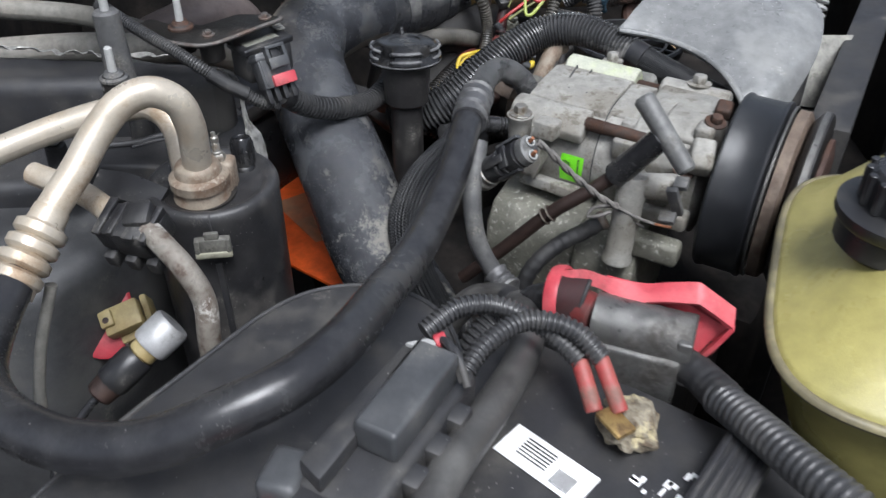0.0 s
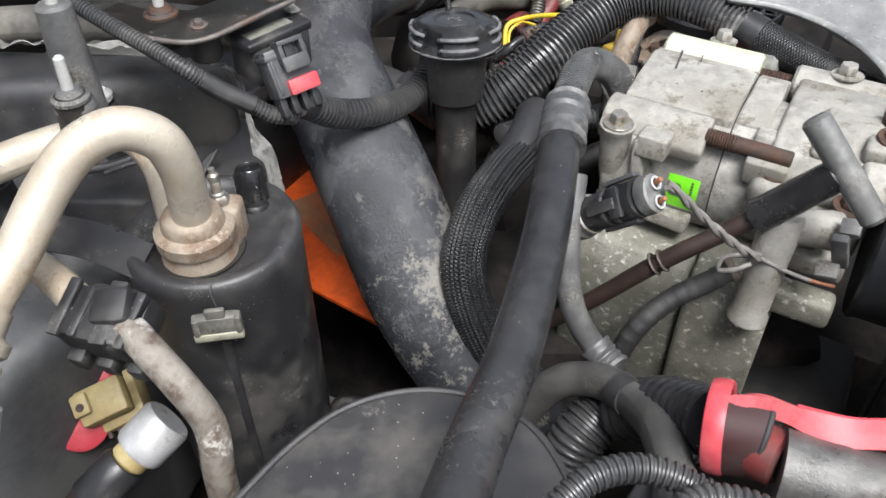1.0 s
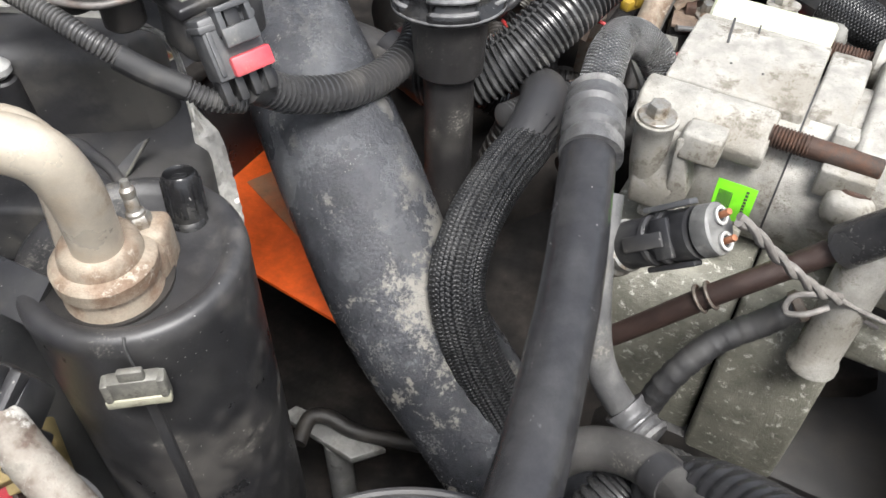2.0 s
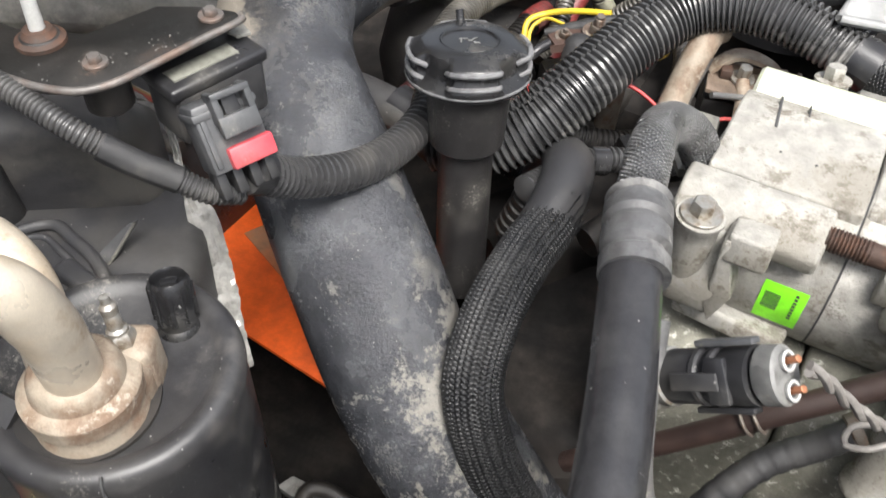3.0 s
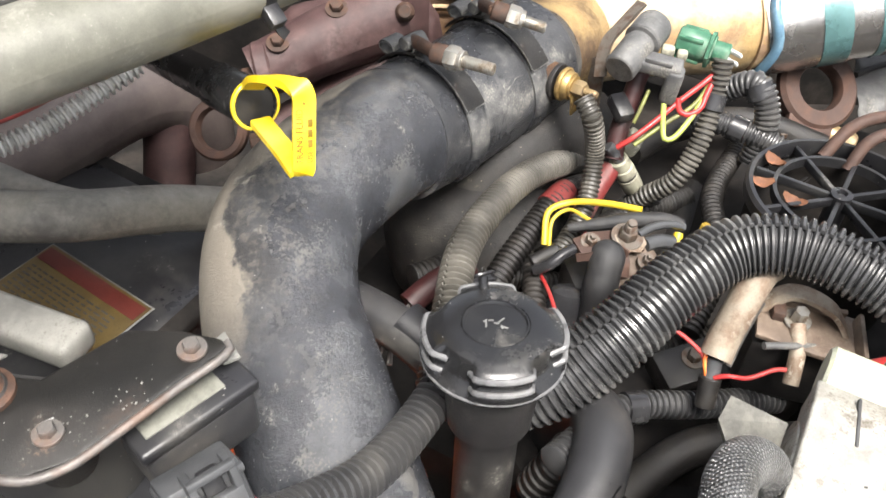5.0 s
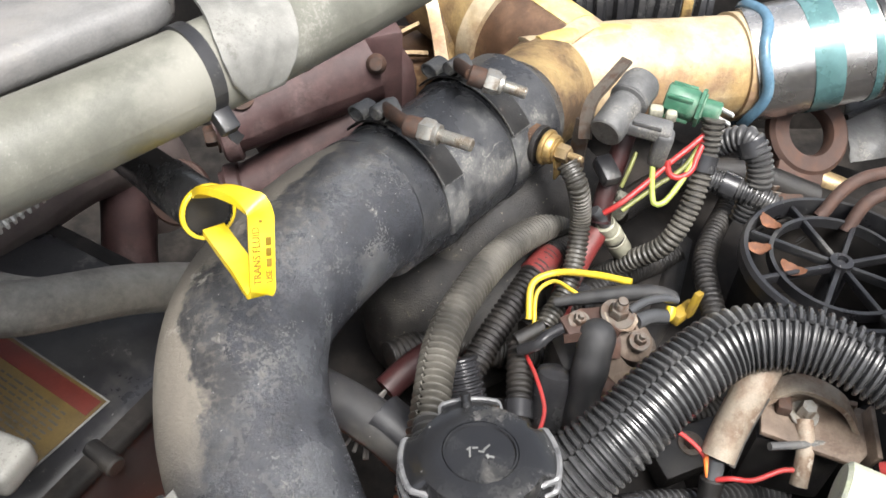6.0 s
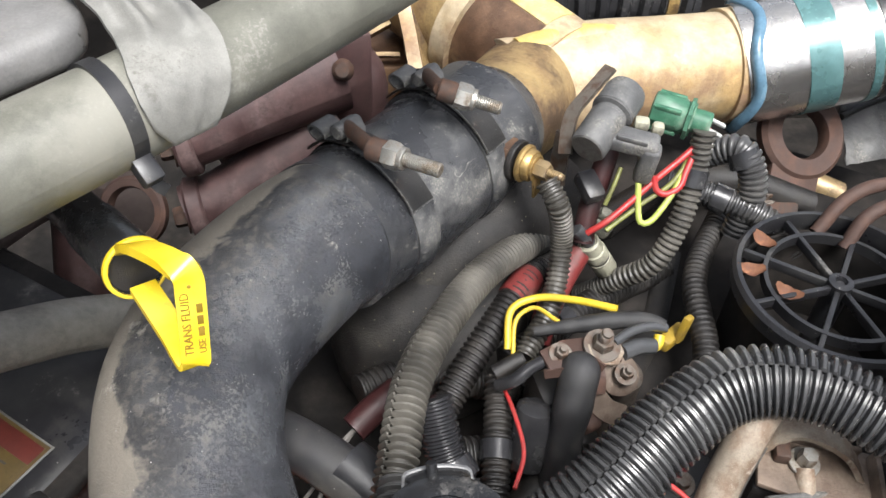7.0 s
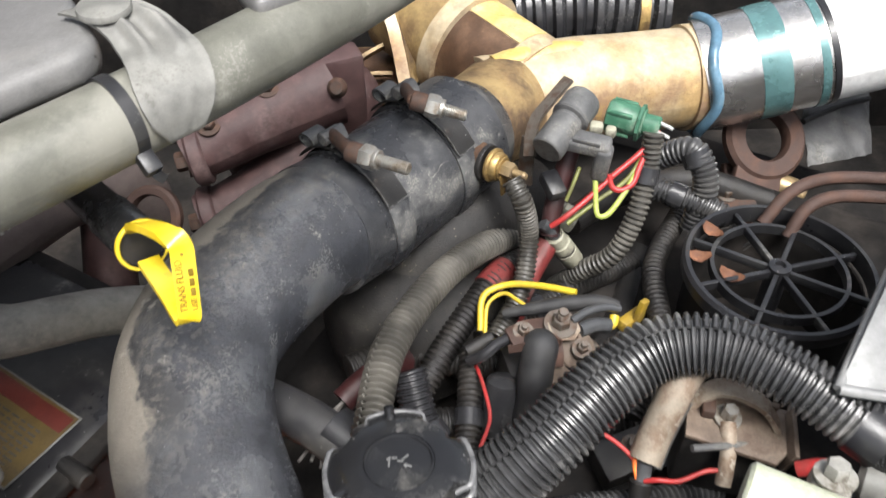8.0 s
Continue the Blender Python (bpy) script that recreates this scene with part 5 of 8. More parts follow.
def curved(x0, x1, a0, a1, r, s):
    k = 8
    vs = []
    for i in range(k + 1):
        a = radians(a0 + (a1 - a0) * i / k)
        for x in (x0, x1):
            vs.append(cax(x, CY + r * math.cos(a), CZ + r * math.sin(a)))
    return s.add(vs, [(2 * i, 2 * i + 1, 2 * i + 3, 2 * i + 2) for i in range(k)])
lb2 = part("label", curved(-0.2428, -0.2205, 166, 198, 0.0518, Shape()), LIME, cp, "bright green sticker with dark print")
bars = Shape()
for i in range(9):
    curved(-0.2405 + i * 0.0009, -0.2400 + i * 0.0009, 173, 186, 0.0520, bars)
for i in range(8):
    curved(-0.2262, -0.2245, 169 + i * 2.6, 170.8 + i * 2.6, 0.0520, bars)
part("print", bars, INK, lb2)
low = thing("engine_casting", (0.11, 0.62, 0.80), "grimy speckled casting bolted below the compressor", "casting")
part("body", prism(-0.300, -0.2085, [(0.606, 0.78), (0.602, 0.90), (0.604, 0.958), (0.618, 0.978), (0.66, 0.986), (0.72, 0.98), (0.72, 0.78)], 0.004), LOW_CAST, low)
part("body", prism(-0.2070, -0.148, [(0.600, 0.78), (0.594, 0.90), (0.598, 0.962), (0.612, 0.982), (0.66, 0.99), (0.72, 0.984), (0.72, 0.78)], 0.004), LOW_CAST, low)
part("foot", block((0.22, 0.14, 0.1), AX @ Matrix.Translation((-0.18, 0.665, 0.80)), 0.12), GRIME_AND_SHADE, low)

sw = thing("pressure_switch", (0.045, 0.61, 1.04), "black switch plug with grey cap and stripped wires", "switch")
b = V((0.0685, 0.5715, 1.1035))
d = V((0.56, -0.46, 0.69)).normalized()
a = b - d * 0.066
part("base", lathe([(0.0120, 0), (0.0138, 0.002), (0.0138, 0.008), (0.0120, 0.010), (0.0124, 0.012), (0.0124, 0.015), (0.011, 0.016)], 32, along(a, b)), STEEL, sw, "bare steel base ring")
part("body", lathe([(0.0105, 0), (0.0113, 0.002), (0.0113, 0.018), (0.0103, 0.020), (0.0103, 0.028), (0.0116, 0.030), (0.0116, 0.042)], 32, along(a + d * 0.013, b)), BLACK, sw)
SWM = along(b - d * 0.010, b + d) @ pose(0, 0, 0, 0, 0, 62)
swc = part("cap", lathe([(0.0092, 0), (0.0104, 0.0015), (0.0102, 0.009), (0.0088, 0.0100), (0, 0.0100)], 32, SWM @ Matrix.Diagonal((1.12, 0.90, 1, 1))), GREY_CAP, sw, "pale grey end cap")
for qx, qy in ((-0.0058, 0.0), (0.0052, 0.0)):
    part("socket", lathe([(0.0036, 0.0100), (0.0042, 0.0112), (0.0042, 0.0118), (0.0036, 0.0122), (0.0028, 0.0118), (0.0028, 0.0100), (0.0036, 0.0100)], 20, SWM @ pose(qx, qy, 0)), PALE, swc)
    part("socket_hole", rod(tuple(SWM @ V((qx, qy, 0.0099))), tuple(SWM @ V((qx, qy, 0.0106))), 0.0028, segs=16), INK, swc)
    part("contact", rod(tuple(SWM @ V((qx, qy, 0.0102))), tuple(SWM @ V((qx + 0.001, qy + 0.001, 0.0165))), 0.0015, segs=10), COPPER, swc, "bare copper strands")
part("latch_rail", block((0.0026, 0.006, 0.026), SWM @ pose(0.0135, 0.002, -0.012), 0.25), CONN, sw)
part("latch_rail", block((0.0026, 0.006, 0.026), SWM @ pose(-0.0128, 0.002, -0.016), 0.25), BLACK, sw)
part("latch_bridge", block((0.018, 0.003, 0.009), SWM @ pose(0, 0.0112, -0.012), 0.25), BLACK, sw)
part("latch_tongue", block((0.007, 0.003, 0.022), SWM @ pose(0, 0.0122, -0.022), 0.25), DULL, sw)
for q in (-0.019, -0.026):
    part("seal_rib", lathe([(0.0112, 0), (0.0122, 0.001), (0.0122, 0.003), (0.0112, 0.004)], 28, SWM @ pose(0, 0, q)), DULL, sw)
wv = thing("twisted_wire", (0.1, 0.58, 1.06), "frayed grey twisted wire ending in bare orange copper", "wire")
run = [V(p) for p in ((0.0735, 0.5695, 1.1105), (0.083, 0.571, 1.1015), (0.0946, 0.5735, 1.0875), (0.115, 0.576, 1.0665), (0.132, 0.581, 1.0495), (0.147, 0.586, 1.0375))]
fine_run = smooth(run, 0.003)
for ph in (0.0, math.pi):
    twist = []
    for i, p in enumerate(fine_run):
        q = ph + i * 0.55
        twist.append(tuple(p + V((0.2, 0.8, 0.55)).normalized() * (0.0014 * math.cos(q)) + V((0.5, -0.6, 0.6)).normalized() * (0.0014 * math.sin(q))))
    part("strand", tube(twist, 0.0018, 10, 0.002), GREY_WIRE, wv)
part("strand", tube([tuple(run[-1]), (0.158, 0.585, 1.031), (0.170, 0.580, 1.0275), (0.178, 0.574, 1.028)], 0.0014, 8, 0.003), GREY_WIRE, wv)
part("strand", tube([tuple(run[-1]), (0.140, 0.592, 1.034), (0.128, 0.594, 1.030), (0.124, 0.588, 1.026), (0.131, 0.583, 1.030), (0.142, 0.584, 1.034)], 0.0016, 8, 0.003), GREY_WIRE, wv)
part("strand", tube([tuple(run[-1]), (0.152, 0.590, 1.030), (0.160, 0.589, 1.022), (0.172, 0.583, 1.018)], 0.0012, 8, 0.003), GREY_WIRE, wv)
part("copper_end", tube([(0.176, 0.576, 1.0275), (0.183, 0.571, 1.0285), (0.1895, 0.566, 1.0305)], 0.0012, 8, 0.003), COPPER, wv)

dp = thing("oil_dipstick", (0.06, 0.633, 0.95), "grey T-handled dipstick in a brown tube", "dipstick")
part("handle", rod((0.156, 0.595, 1.1365), (0.1905, 0.556, 1.0915), 0.0085, 0.0078, 24, 0.3), GREY_CAP, dp, "grey T-shaped handle")
part("grip", rod((0.1735, 0.5765, 1.1125), (0.1455, 0.6010, 1.0590), 0.0098, 0.0112, 28, 0.14), RUBBER, dp)
part("tube", tube([(0.1475, 0.600, 1.062), (0.128, 0.6035, 1.0435), (0.0945, 0.6080, 1.0150), (0.0527, 0.6235, 0.9600), (0.02, 0.64, 0.915)], 0.0062, 18, 0.006), BROWN, dp)
for c0 in ((0.0945, 0.6080, 1.0150), (0.0900, 0.6094, 1.0105)):
    part("ring", lathe([(0.0062 + 0.0011 * (1 + math.cos(radians(q))), 0.0010 * math.sin(radians(q))) for q in range(0, 361, 45)], 28, along(c0, tuple(V(c0) + V((0.0335, -0.0045, 0.0285))))), GRIMY_STEEL, dp, "wire clamp on the tube")
th = thing("taped_cable", (0.11, 0.6, 0.98), "black tape-wrapped cable below the dipstick", "cable")
def wrapped(u, length):
    return 0.0072 + 0.0004 * ((u / 0.004) % 1.0) + 0.0002 * math.sin(u * 700)
part("wrap", tube([(0.141, 0.604, 1.010), (0.126, 0.602, 1.000), (0.104, 0.600, 0.987), (0.084, 0.592, 0.972), (0.073, 0.588, 0.950), (0.070, 0.590, 0.91)], 0.0072, 20, 0.0012, wrapped), TAPE, th)
part("collar", rod((0.1385, 0.6040, 1.0085), (0.1435, 0.6045, 1.0115), 0.0088, segs=20), GRIMY_STEEL, th, "grimy ring at the cable end")
# ---- battery and its cables ----
BT = pose(0.105, 0.30, 0, 0, 0, -35)
bat = thing("battery", (0.105, 0.30, 0.83), "black car battery with a white label on top", "battery")
part("case", block((0.26, 0.175, 0.19), BT @ pose(0, 0, 0.925), 0.05), DULL, bat)
part("lid", block((0.255, 0.17, 0.014), BT @ pose(0, 0, 1.025), 0.3), DULL, bat)
LB = pose(0.062, 0.323, 1.0335, 0, 0, -43)
wl2 = part("label", block((0.062, 0.026, 0.0008), LB, 0.2), PAPER, bat, "white paper label")
bs = Shape()
for i in range(6):
    block((0.022, 0.0011, 0.0004), LB @ pose(-0.008, 0.008 - i * 0.0026, 0.0006), 0.1, bs)
for i in range(10):
    block((0.0009, 0.012, 0.0004), LB @ pose(0.009 + i * 0.0014, -0.004, 0.0006), 0.1, bs)
part("print", bs, INK, wl2)
bs = Shape()
random.seed(9)
for i in range(26):
    block((random.uniform(0.002, 0.007), random.uniform(0.002, 0.005), 0.0004), pose(0.133 + random.uniform(-0.02, 0.02), 0.303 + random.uniform(-0.012, 0.012), 1.0330, 0, 0, 45 + random.choice((0, 90))), 0.1, bs)
part("print", bs, PAPER, bat, "worn white print")
cr = thing("corroded_terminal", (0.1, 0.345, 1.03), "battery post crusted with pale corrosion", "battery terminal")
bm = bmesh.new()
bmesh.ops.create_icosphere(bm, subdivisions=4, radius=0.019)
for v in bm.verts:
    k = noise.noise(v.co * 90) * 0.35 + noise.noise(v.co * 260) * 0.18
    v.co = v.co * (1 + k)
    v.co.z *= 0.6
s = Shape().add([V((0.116, 0.346, 1.043)) + v.co for v in bm.verts], [[v.index for v in f.verts] for f in bm.faces])
bm.free()
part("crust", s, CRUST, cr)
part("ring_lug", block((0.022, 0.014, 0.004), pose(0.103, 0.335, 1.057, 0, 0, -60), 0.3), BRASS, cr)
fl = thing("fusible_links", (0.05, 0.37, 1.04), "two small corrugated leads ending in red sleeves", "cable")
part("conduit", ribbed([(0.008, 0.345, 1.078), (0.025, 0.368, 1.088), (0.052, 0.386, 1.092), (0.08, 0.38, 1.09), (0.097, 0.365, 1.08)], 0.0068, 0.0036, 0.0013, 16), LOOM, fl)
part("conduit", ribbed([(-0.012, 0.383, 1.085), (0.01, 0.398, 1.092), (0.035, 0.402, 1.09), (0.065, 0.388, 1.083), (0.085, 0.368, 1.075)], 0.0068, 0.0036, 0.0013, 16), LOOM, fl)
part("sleeve", rod((0.096, 0.366, 1.08), (0.107, 0.342, 1.058), 0.0052), FADED_RED, fl, "faded red heat-shrink sleeve")
part("sleeve", rod((0.084, 0.369, 1.075), (0.092, 0.345, 1.055), 0.0055), FADED_RED, fl, "faded red heat-shrink sleeve")
rt = thing("terminal_clamp", (0.13, 0.43, 1.03), "grey cable clamp under an open red rubber cover", "battery terminal")
CLM = pose(0.1305, 0.409, 0, 0, 0, -21)
shell = []
for i in range(25):
    u = i / 24
    for k in range(21):
        q = math.pi * (1.12 - 1.24 * k / 20)
        w = 0.0185 + 0.0008 * noise.noise(V((u * 6, k * 0.35, 1.0))) + 0.0005 * noise.noise(V((u * 17, k * 0.9, 4.0)))
        shell.append(CLM @ V((-0.031 + 0.064 * u, -w * math.cos(q), 1.063 + w * math.sin(q))))
part("clamp", Shape().add(shell, [(i * 21 + k, i * 21 + k + 1, i * 21 + 22 + k, i * 21 + 21 + k) for i in range(24) for k in range(20)] + [tuple(range(20, -1, -1)), tuple(24 * 21 + k for k in range(21))]), LEAD, rt, "dull lead clamp")
part("clamp_block", block((0.060, 0.036, 0.040), CLM @ pose(0, -0.004, 1.040), 0.10, steps=3), LEAD, rt, "grimy clamp block")
part("clamp_end", block((0.010, 0.034, 0.034), CLM @ pose(0.030, -0.001, 1.058), 0.2, steps=3), LEAD, rt, "squared lead end")
part("core", rod((0.080, 0.444, 1.060), (0.104, 0.4225, 1.063), 0.0140), RED_TAPE, rt, "dirty red ring inside")
RC0, RC1 = V((0.0770, 0.4490, 1.0560)), V((0.0880, 0.4440, 1.0585))
rd = (RC1 - RC0).normalized()
part("collar", lathe([(0.0196, 0.0), (0.0226, 0.0008), (0.0236, 0.0035), (0.0238, 0.0085), (0.0230, 0.0105), (0.0212, 0.0108), (0.0200, 0.0095), (0.0196, 0.0)], 48, along(RC0, RC1)), RED, rt, "red rubber collar")
part("inner_face", lathe([(0.0100, 0.0080), (0.0205, 0.0078), (0.0205, 0.0090), (0.0100, 0.0092)], 40, along(RC0, RC1)), DARK_RED, rt, "grimy inner face")
near_side = rd.cross(V((0, 0, 1))).normalized()
if near_side.y > 0:
    near_side = -near_side
over_side = near_side.cross(rd).normalized()
if over_side.z < 0:
    over_side = -over_side
arch = [[], []]
for i in range(15):
    q = radians(-30 + 112 * i / 14)
    reach = 0.012 + 0.006 * math.sin(max(0.0, q))
    for row, o, rr0 in ((arch[0], RC1 - rd * 0.002, 0.0218), (arch[1], RC1 + rd * reach, 0.0212)):
        row.append(tuple(o + near_side * (math.cos(q) * rr0) + over_side * (math.sin(q) * rr0)))
part("roof", ribbon(arch[0], arch[1], 0.0022), DARK_RED, rt, "dark red inner roof")
part("roof_lip", tube(arch[1], 0.0016, 10, 0.003), TAPE, rt, "grey dirty lip")
OUT = [(0.0800, 0.4480, 1.0795), (0.0890, 0.4450, 1.0845), (0.0960, 0.4420, 1.0870), (0.110, 0.4365, 1.0855), (0.1335, 0.430, 1.084), (0.150, 0.4255, 1.0885), (0.1660, 0.4209, 1.0927), (0.1672, 0.4204, 1.0929), (0.1684, 0.4198, 1.0924), (0.179, 0.4155, 1.086), (0.190, 0.411, 1.079)]
INN = [(0.0825, 0.4370, 1.0765), (0.0915, 0.4365, 1.0785), (0.1020, 0.4350, 1.0785), (0.1134, 0.428, 1.0768), (0.1268, 0.42, 1.0767), (0.1450, 0.4150, 1.0812), (0.1638, 0.4093, 1.0847), (0.1649, 0.409, 1.0849), (0.1660, 0.4083, 1.0844), (0.1755, 0.4032, 1.0795), (0.1858, 0.397, 1.0738)]
part("flap", ribbon(OUT, INN, 0.0034, step=0.002), RED, rt, "red rubber flap")
part("flap_back", ribbon(OUT[3:], [(x - 0.002, y + 0.004, z - 0.036) for x, y, z in OUT[3:]], 0.003, step=0.002), RED, rt)
part("flap_rim", ribbon([(0.1858, 0.397, 1.0738), (0.1780, 0.3970, 1.0590), (0.1691, 0.398, 1.0433)], [(0.1890, 0.4045, 1.0720), (0.1812, 0.4050, 1.0565), (0.1720, 0.406, 1.0400)], 0.003), RED, rt)
inner = [(0.136, 0.426, 1.070), (0.160, 0.419, 1.078), (0.186, 0.408, 1.066), (0.1700, 0.405, 1.0430), (0.145, 0.413, 1.040), (0.130, 0.424, 1.050)]
part("inner_panel", Shape().add(inner + [(x, y + 0.002, z - 0.001) for x, y, z in inner], [tuple(range(6)), tuple(range(11, 5, -1))] + [(i, (i + 1) % 6, 6 + (i + 1) % 6, 6 + i) for i in range(6)]), RED, rt)
part("red_tip", rod((0.150, 0.398, 1.056), (0.1585, 0.388, 1.052), 0.0098, 0.0078, round_off=0.3), RED, rt)
bc = thing("battery_cable", (0.18, 0.33, 1.03), "black battery cable in a ribbed sleeve", "cable")
part("tape", tube([(0.156, 0.392, 1.050), (0.164, 0.379, 1.052), (0.170, 0.366, 1.053), (0.174, 0.352, 1.056)], 0.0112, 24, 0.0015, radius=lambda u, l: 0.0108 + 0.0016 * u / l + 0.0006 * ((u / 0.008) % 1.0)), TAPE, bc, "black wound tape")
part("conduit", ribbed([(0.171, 0.358, 1.054), (0.182, 0.325, 1.065), (0.195, 0.288, 1.075), (0.212, 0.255, 1.08), (0.24, 0.22, 1.07)], 0.0122, 0.0052, 0.0016, 20), LOOM, bc)
hd = thing("hold_down_strap", (0.16, 0.31, 1.03), "black plastic battery hold-down bar", "strap")
part("bar", block((0.03, 0.1, 0.012), pose(0.164, 0.300, 1.048, 0, 0, -38), 0.2), DULL, hd)
for i in range(5):
    part("ridge", block((0.003, 0.098, 0.003), pose(0.164, 0.300, 0, 0, 0, -38) @ pose(-0.011 + i * 0.0055, 0, 1.0545), 0.2), DULL, hd)

fb = thing("fuse_holder", (-0.03, 0.32, 1.03), "black plastic fuse holder with a raised grey lid", "fuse box")
FB = pose(-0.0359, 0.3098, 1.079, 0, 0, -29)
part("base", block((0.048, 0.115, 0.056), FB @ pose(0.009, 0, -0.016), 0.12, steps=3), DULL, fb)
part("shoulder", slab([(-0.016, -0.050), (-0.012, 0.052), (0.002, 0.056), (0.002, -0.056)], 0.008, 0.022, 0.003, FB), DULL, fb)
part("lid", block((0.0265, 0.070, 0.022), FB @ pose(0.013, 0.012, 0.022), 0.16, steps=4), CONN, fb)
for q in (-0.004, 0.0, 0.004):
    part("lid_groove", block((0.0012, 0.030, 0.0012), FB @ pose(0.0005, 0.030 + q, 0.0318), 0.3), GRIME_AND_SHADE, fb)
for i in range(4):
    part("step", block((0.022, 0.016, 0.014), FB @ pose(0.031, -0.045 + i * 0.024, 0.002), 0.2), DULL, fb)
part("rail", block((0.008, 0.110, 0.010), FB @ pose(0.045, 0.0, -0.008), 0.25), DULL, fb)
part("corner_tab", slab([(-0.010, 0.046), (0.000, 0.056), (0.006, 0.056), (0.008, 0.046)], 0.020, 0.025, 0.001, FB), PALE, fb, "pale corner tab")
part("fuse_end", rod(tuple(FB @ V((0.004, 0.057, 0.022))), tuple(FB @ V((0.009, 0.062, 0.024))), 0.0045), RED, fb, "red lead end")
part("terrace", block((0.040, 0.050, 0.012), FB @ pose(0.008, -0.060, 0.004), 0.25), DULL, fb)
part("tab", block((0.024, 0.030, 0.026), FB @ pose(-0.024, -0.052, 0.000, 0, 0, 12), 0.22, steps=3), CONN, fb)
part("screw_hole", rod(tuple(FB @ V((0.026, -0.030, 0.0088))), tuple(FB @ V((0.026, -0.030, 0.0098))), 0.0036), INK, fb)
for k, (x0, y0) in enumerate(((0.006, 0.060), (0.010, 0.058))):
    part("lead", tube([tuple(FB @ V((x0, y0, 0.024))), tuple(FB @ V((x0 + 0.012, y0 - 0.008, 0.028))), tuple(FB @ V((x0 + 0.026, y0 - 0.020, 0.018)))], 0.0026, 10, 0.003), DULL, fb, "thin black lead")
rc = thing("red_cable", (-0.09, 0.28, 1.04), "bright red cable by the fuse holder", "cable")
part("lead", tube([(-0.074, 0.290, 1.063), (-0.085, 0.275, 1.066), (-0.105, 0.248, 1.066), (-0.12, 0.225, 1.06)], 0.0055, 14), RED_WIRE, rc)

ck = thing("rounded_cover", (-0.1, 0.35, 0.85), "dark grey plastic box with a flat rounded lid", "cover")
dome = [(-0.27, 0.25), (-0.207, 0.359), (-0.169, 0.412), (-0.128, 0.466), (-0.098, 0.488), (-0.062, 0.495), (-0.03, 0.488), (-0.004, 0.468), (0.012, 0.43), (0.012, 0.38), (-0.01, 0.32), (-0.07, 0.235), (-0.13, 0.19), (-0.2, 0.165), (-0.27, 0.19)]
ring = smooth([(x, y, 0) for x, y in dome] + [(*dome[0], 0)], 0.012)[:-1]
part("lid", slab([(p.x, p.y) for p in ring], 0.86, 1.030, 0.005, steps=3), DULL, ck)
part("rim", tube([(p.x * 0.985 - 0.0015, p.y * 0.985 + 0.005, 1.0295) for p in ring[::3]] + [(ring[0].x * 0.985 - 0.0015, ring[0].y * 0.985 + 0.005, 1.0295)], 0.0022, 8, 0.006), DULL, ck, "raised rim of the lid")

gh = thing("grey_hose", (0.03, 0.56, 0.98), "worn pale grey tube dropping beside the compressor", "hose")
part("tube", tube([(0.030, 0.612, 1.085), (0.024, 0.58, 1.055), (0.029, 0.565, 1.018), (0.044, 0.556, 0.99), (0.052, 0.548, 0.984)], 0.0078, 20, 0.005), SOLENOID, gh)
part("joint", tube([(0.044, 0.557, 0.99), (0.051, 0.549, 0.985), (0.057, 0.541, 0.984)], 0.0115, 20, 0.002, radius=lambda s, l: 0.0112 if (s / 0.006) % 1.0 < 0.6 else 0.0100), CRIMP, gh, "dull metal joint")
ah = thing("arched_hose", (0.06, 0.48, 0.98), "worn dark rubber hose arching over the battery edge", "hose")
part("hose", tube([(-0.005, 0.55, 0.90), (0.006, 0.55, 0.938), (0.026, 0.545, 0.970), (0.048, 0.53, 0.986), (0.062, 0.50, 1.001), (0.063, 0.455, 1.028), (0.052, 0.395, 1.05), (0.028, 0.335, 1.068), (-0.003, 0.27, 1.078), (-0.03, 0.20, 1.07), (-0.03, 0.14, 1.02)], 0.0113, 24, 0.005), DARK_HOSE, ah)
part("cuff", tube([(0.0535, 0.5195, 0.9918), (0.0585, 0.5090, 0.9968)], 0.0117, 24, 0.002), DULL, ah, "dull worn cuff")
tb = thing("taped_elbow", (0.10, 0.48, 0.98), "black ribbed rubber boot behind the red cover", "boot")
part("boot", ribbed([(0.06, 0.52, 0.97), (0.075, 0.50, 1.0), (0.085, 0.475, 1.025), (0.088, 0.455, 1.045)], 0.019, 0.009, 0.0012, 22), RUBBER, tb)
cl2 = thing("lower_loom", (0.05, 0.53, 0.93), "black corrugated conduit under the hoses", "wiring loom")
part("conduit", ribbed([(0.02, 0.50, 0.90), (0.035, 0.52, 0.945), (0.06, 0.535, 0.955), (0.09, 0.53, 0.94), (0.13, 0.52, 0.93)], 0.0185, 0.0042, 0.0022, 22), LOOM, cl2)

# ---- coolant tank ----
tk = thing("coolant_tank", (0.3, 0.42, 0.75), "yellowed translucent coolant tank with a black cap", "coolant tank")
TKM = pose(0.340, 0.418, 0, 0, 0, -22)
def tank_ring(sx, sy, z, dx=0.0, dy=0.0, k=32):
    out = []
    for i in range(k):
        a = 2 * math.pi * i / k
        c, q = math.cos(a), math.sin(a)
        out.append(TKM @ V((dx + sx * math.copysign(abs(c) ** 0.5, c), dy + sy * math.copysign(abs(q) ** 0.5, q), z)))
    return out
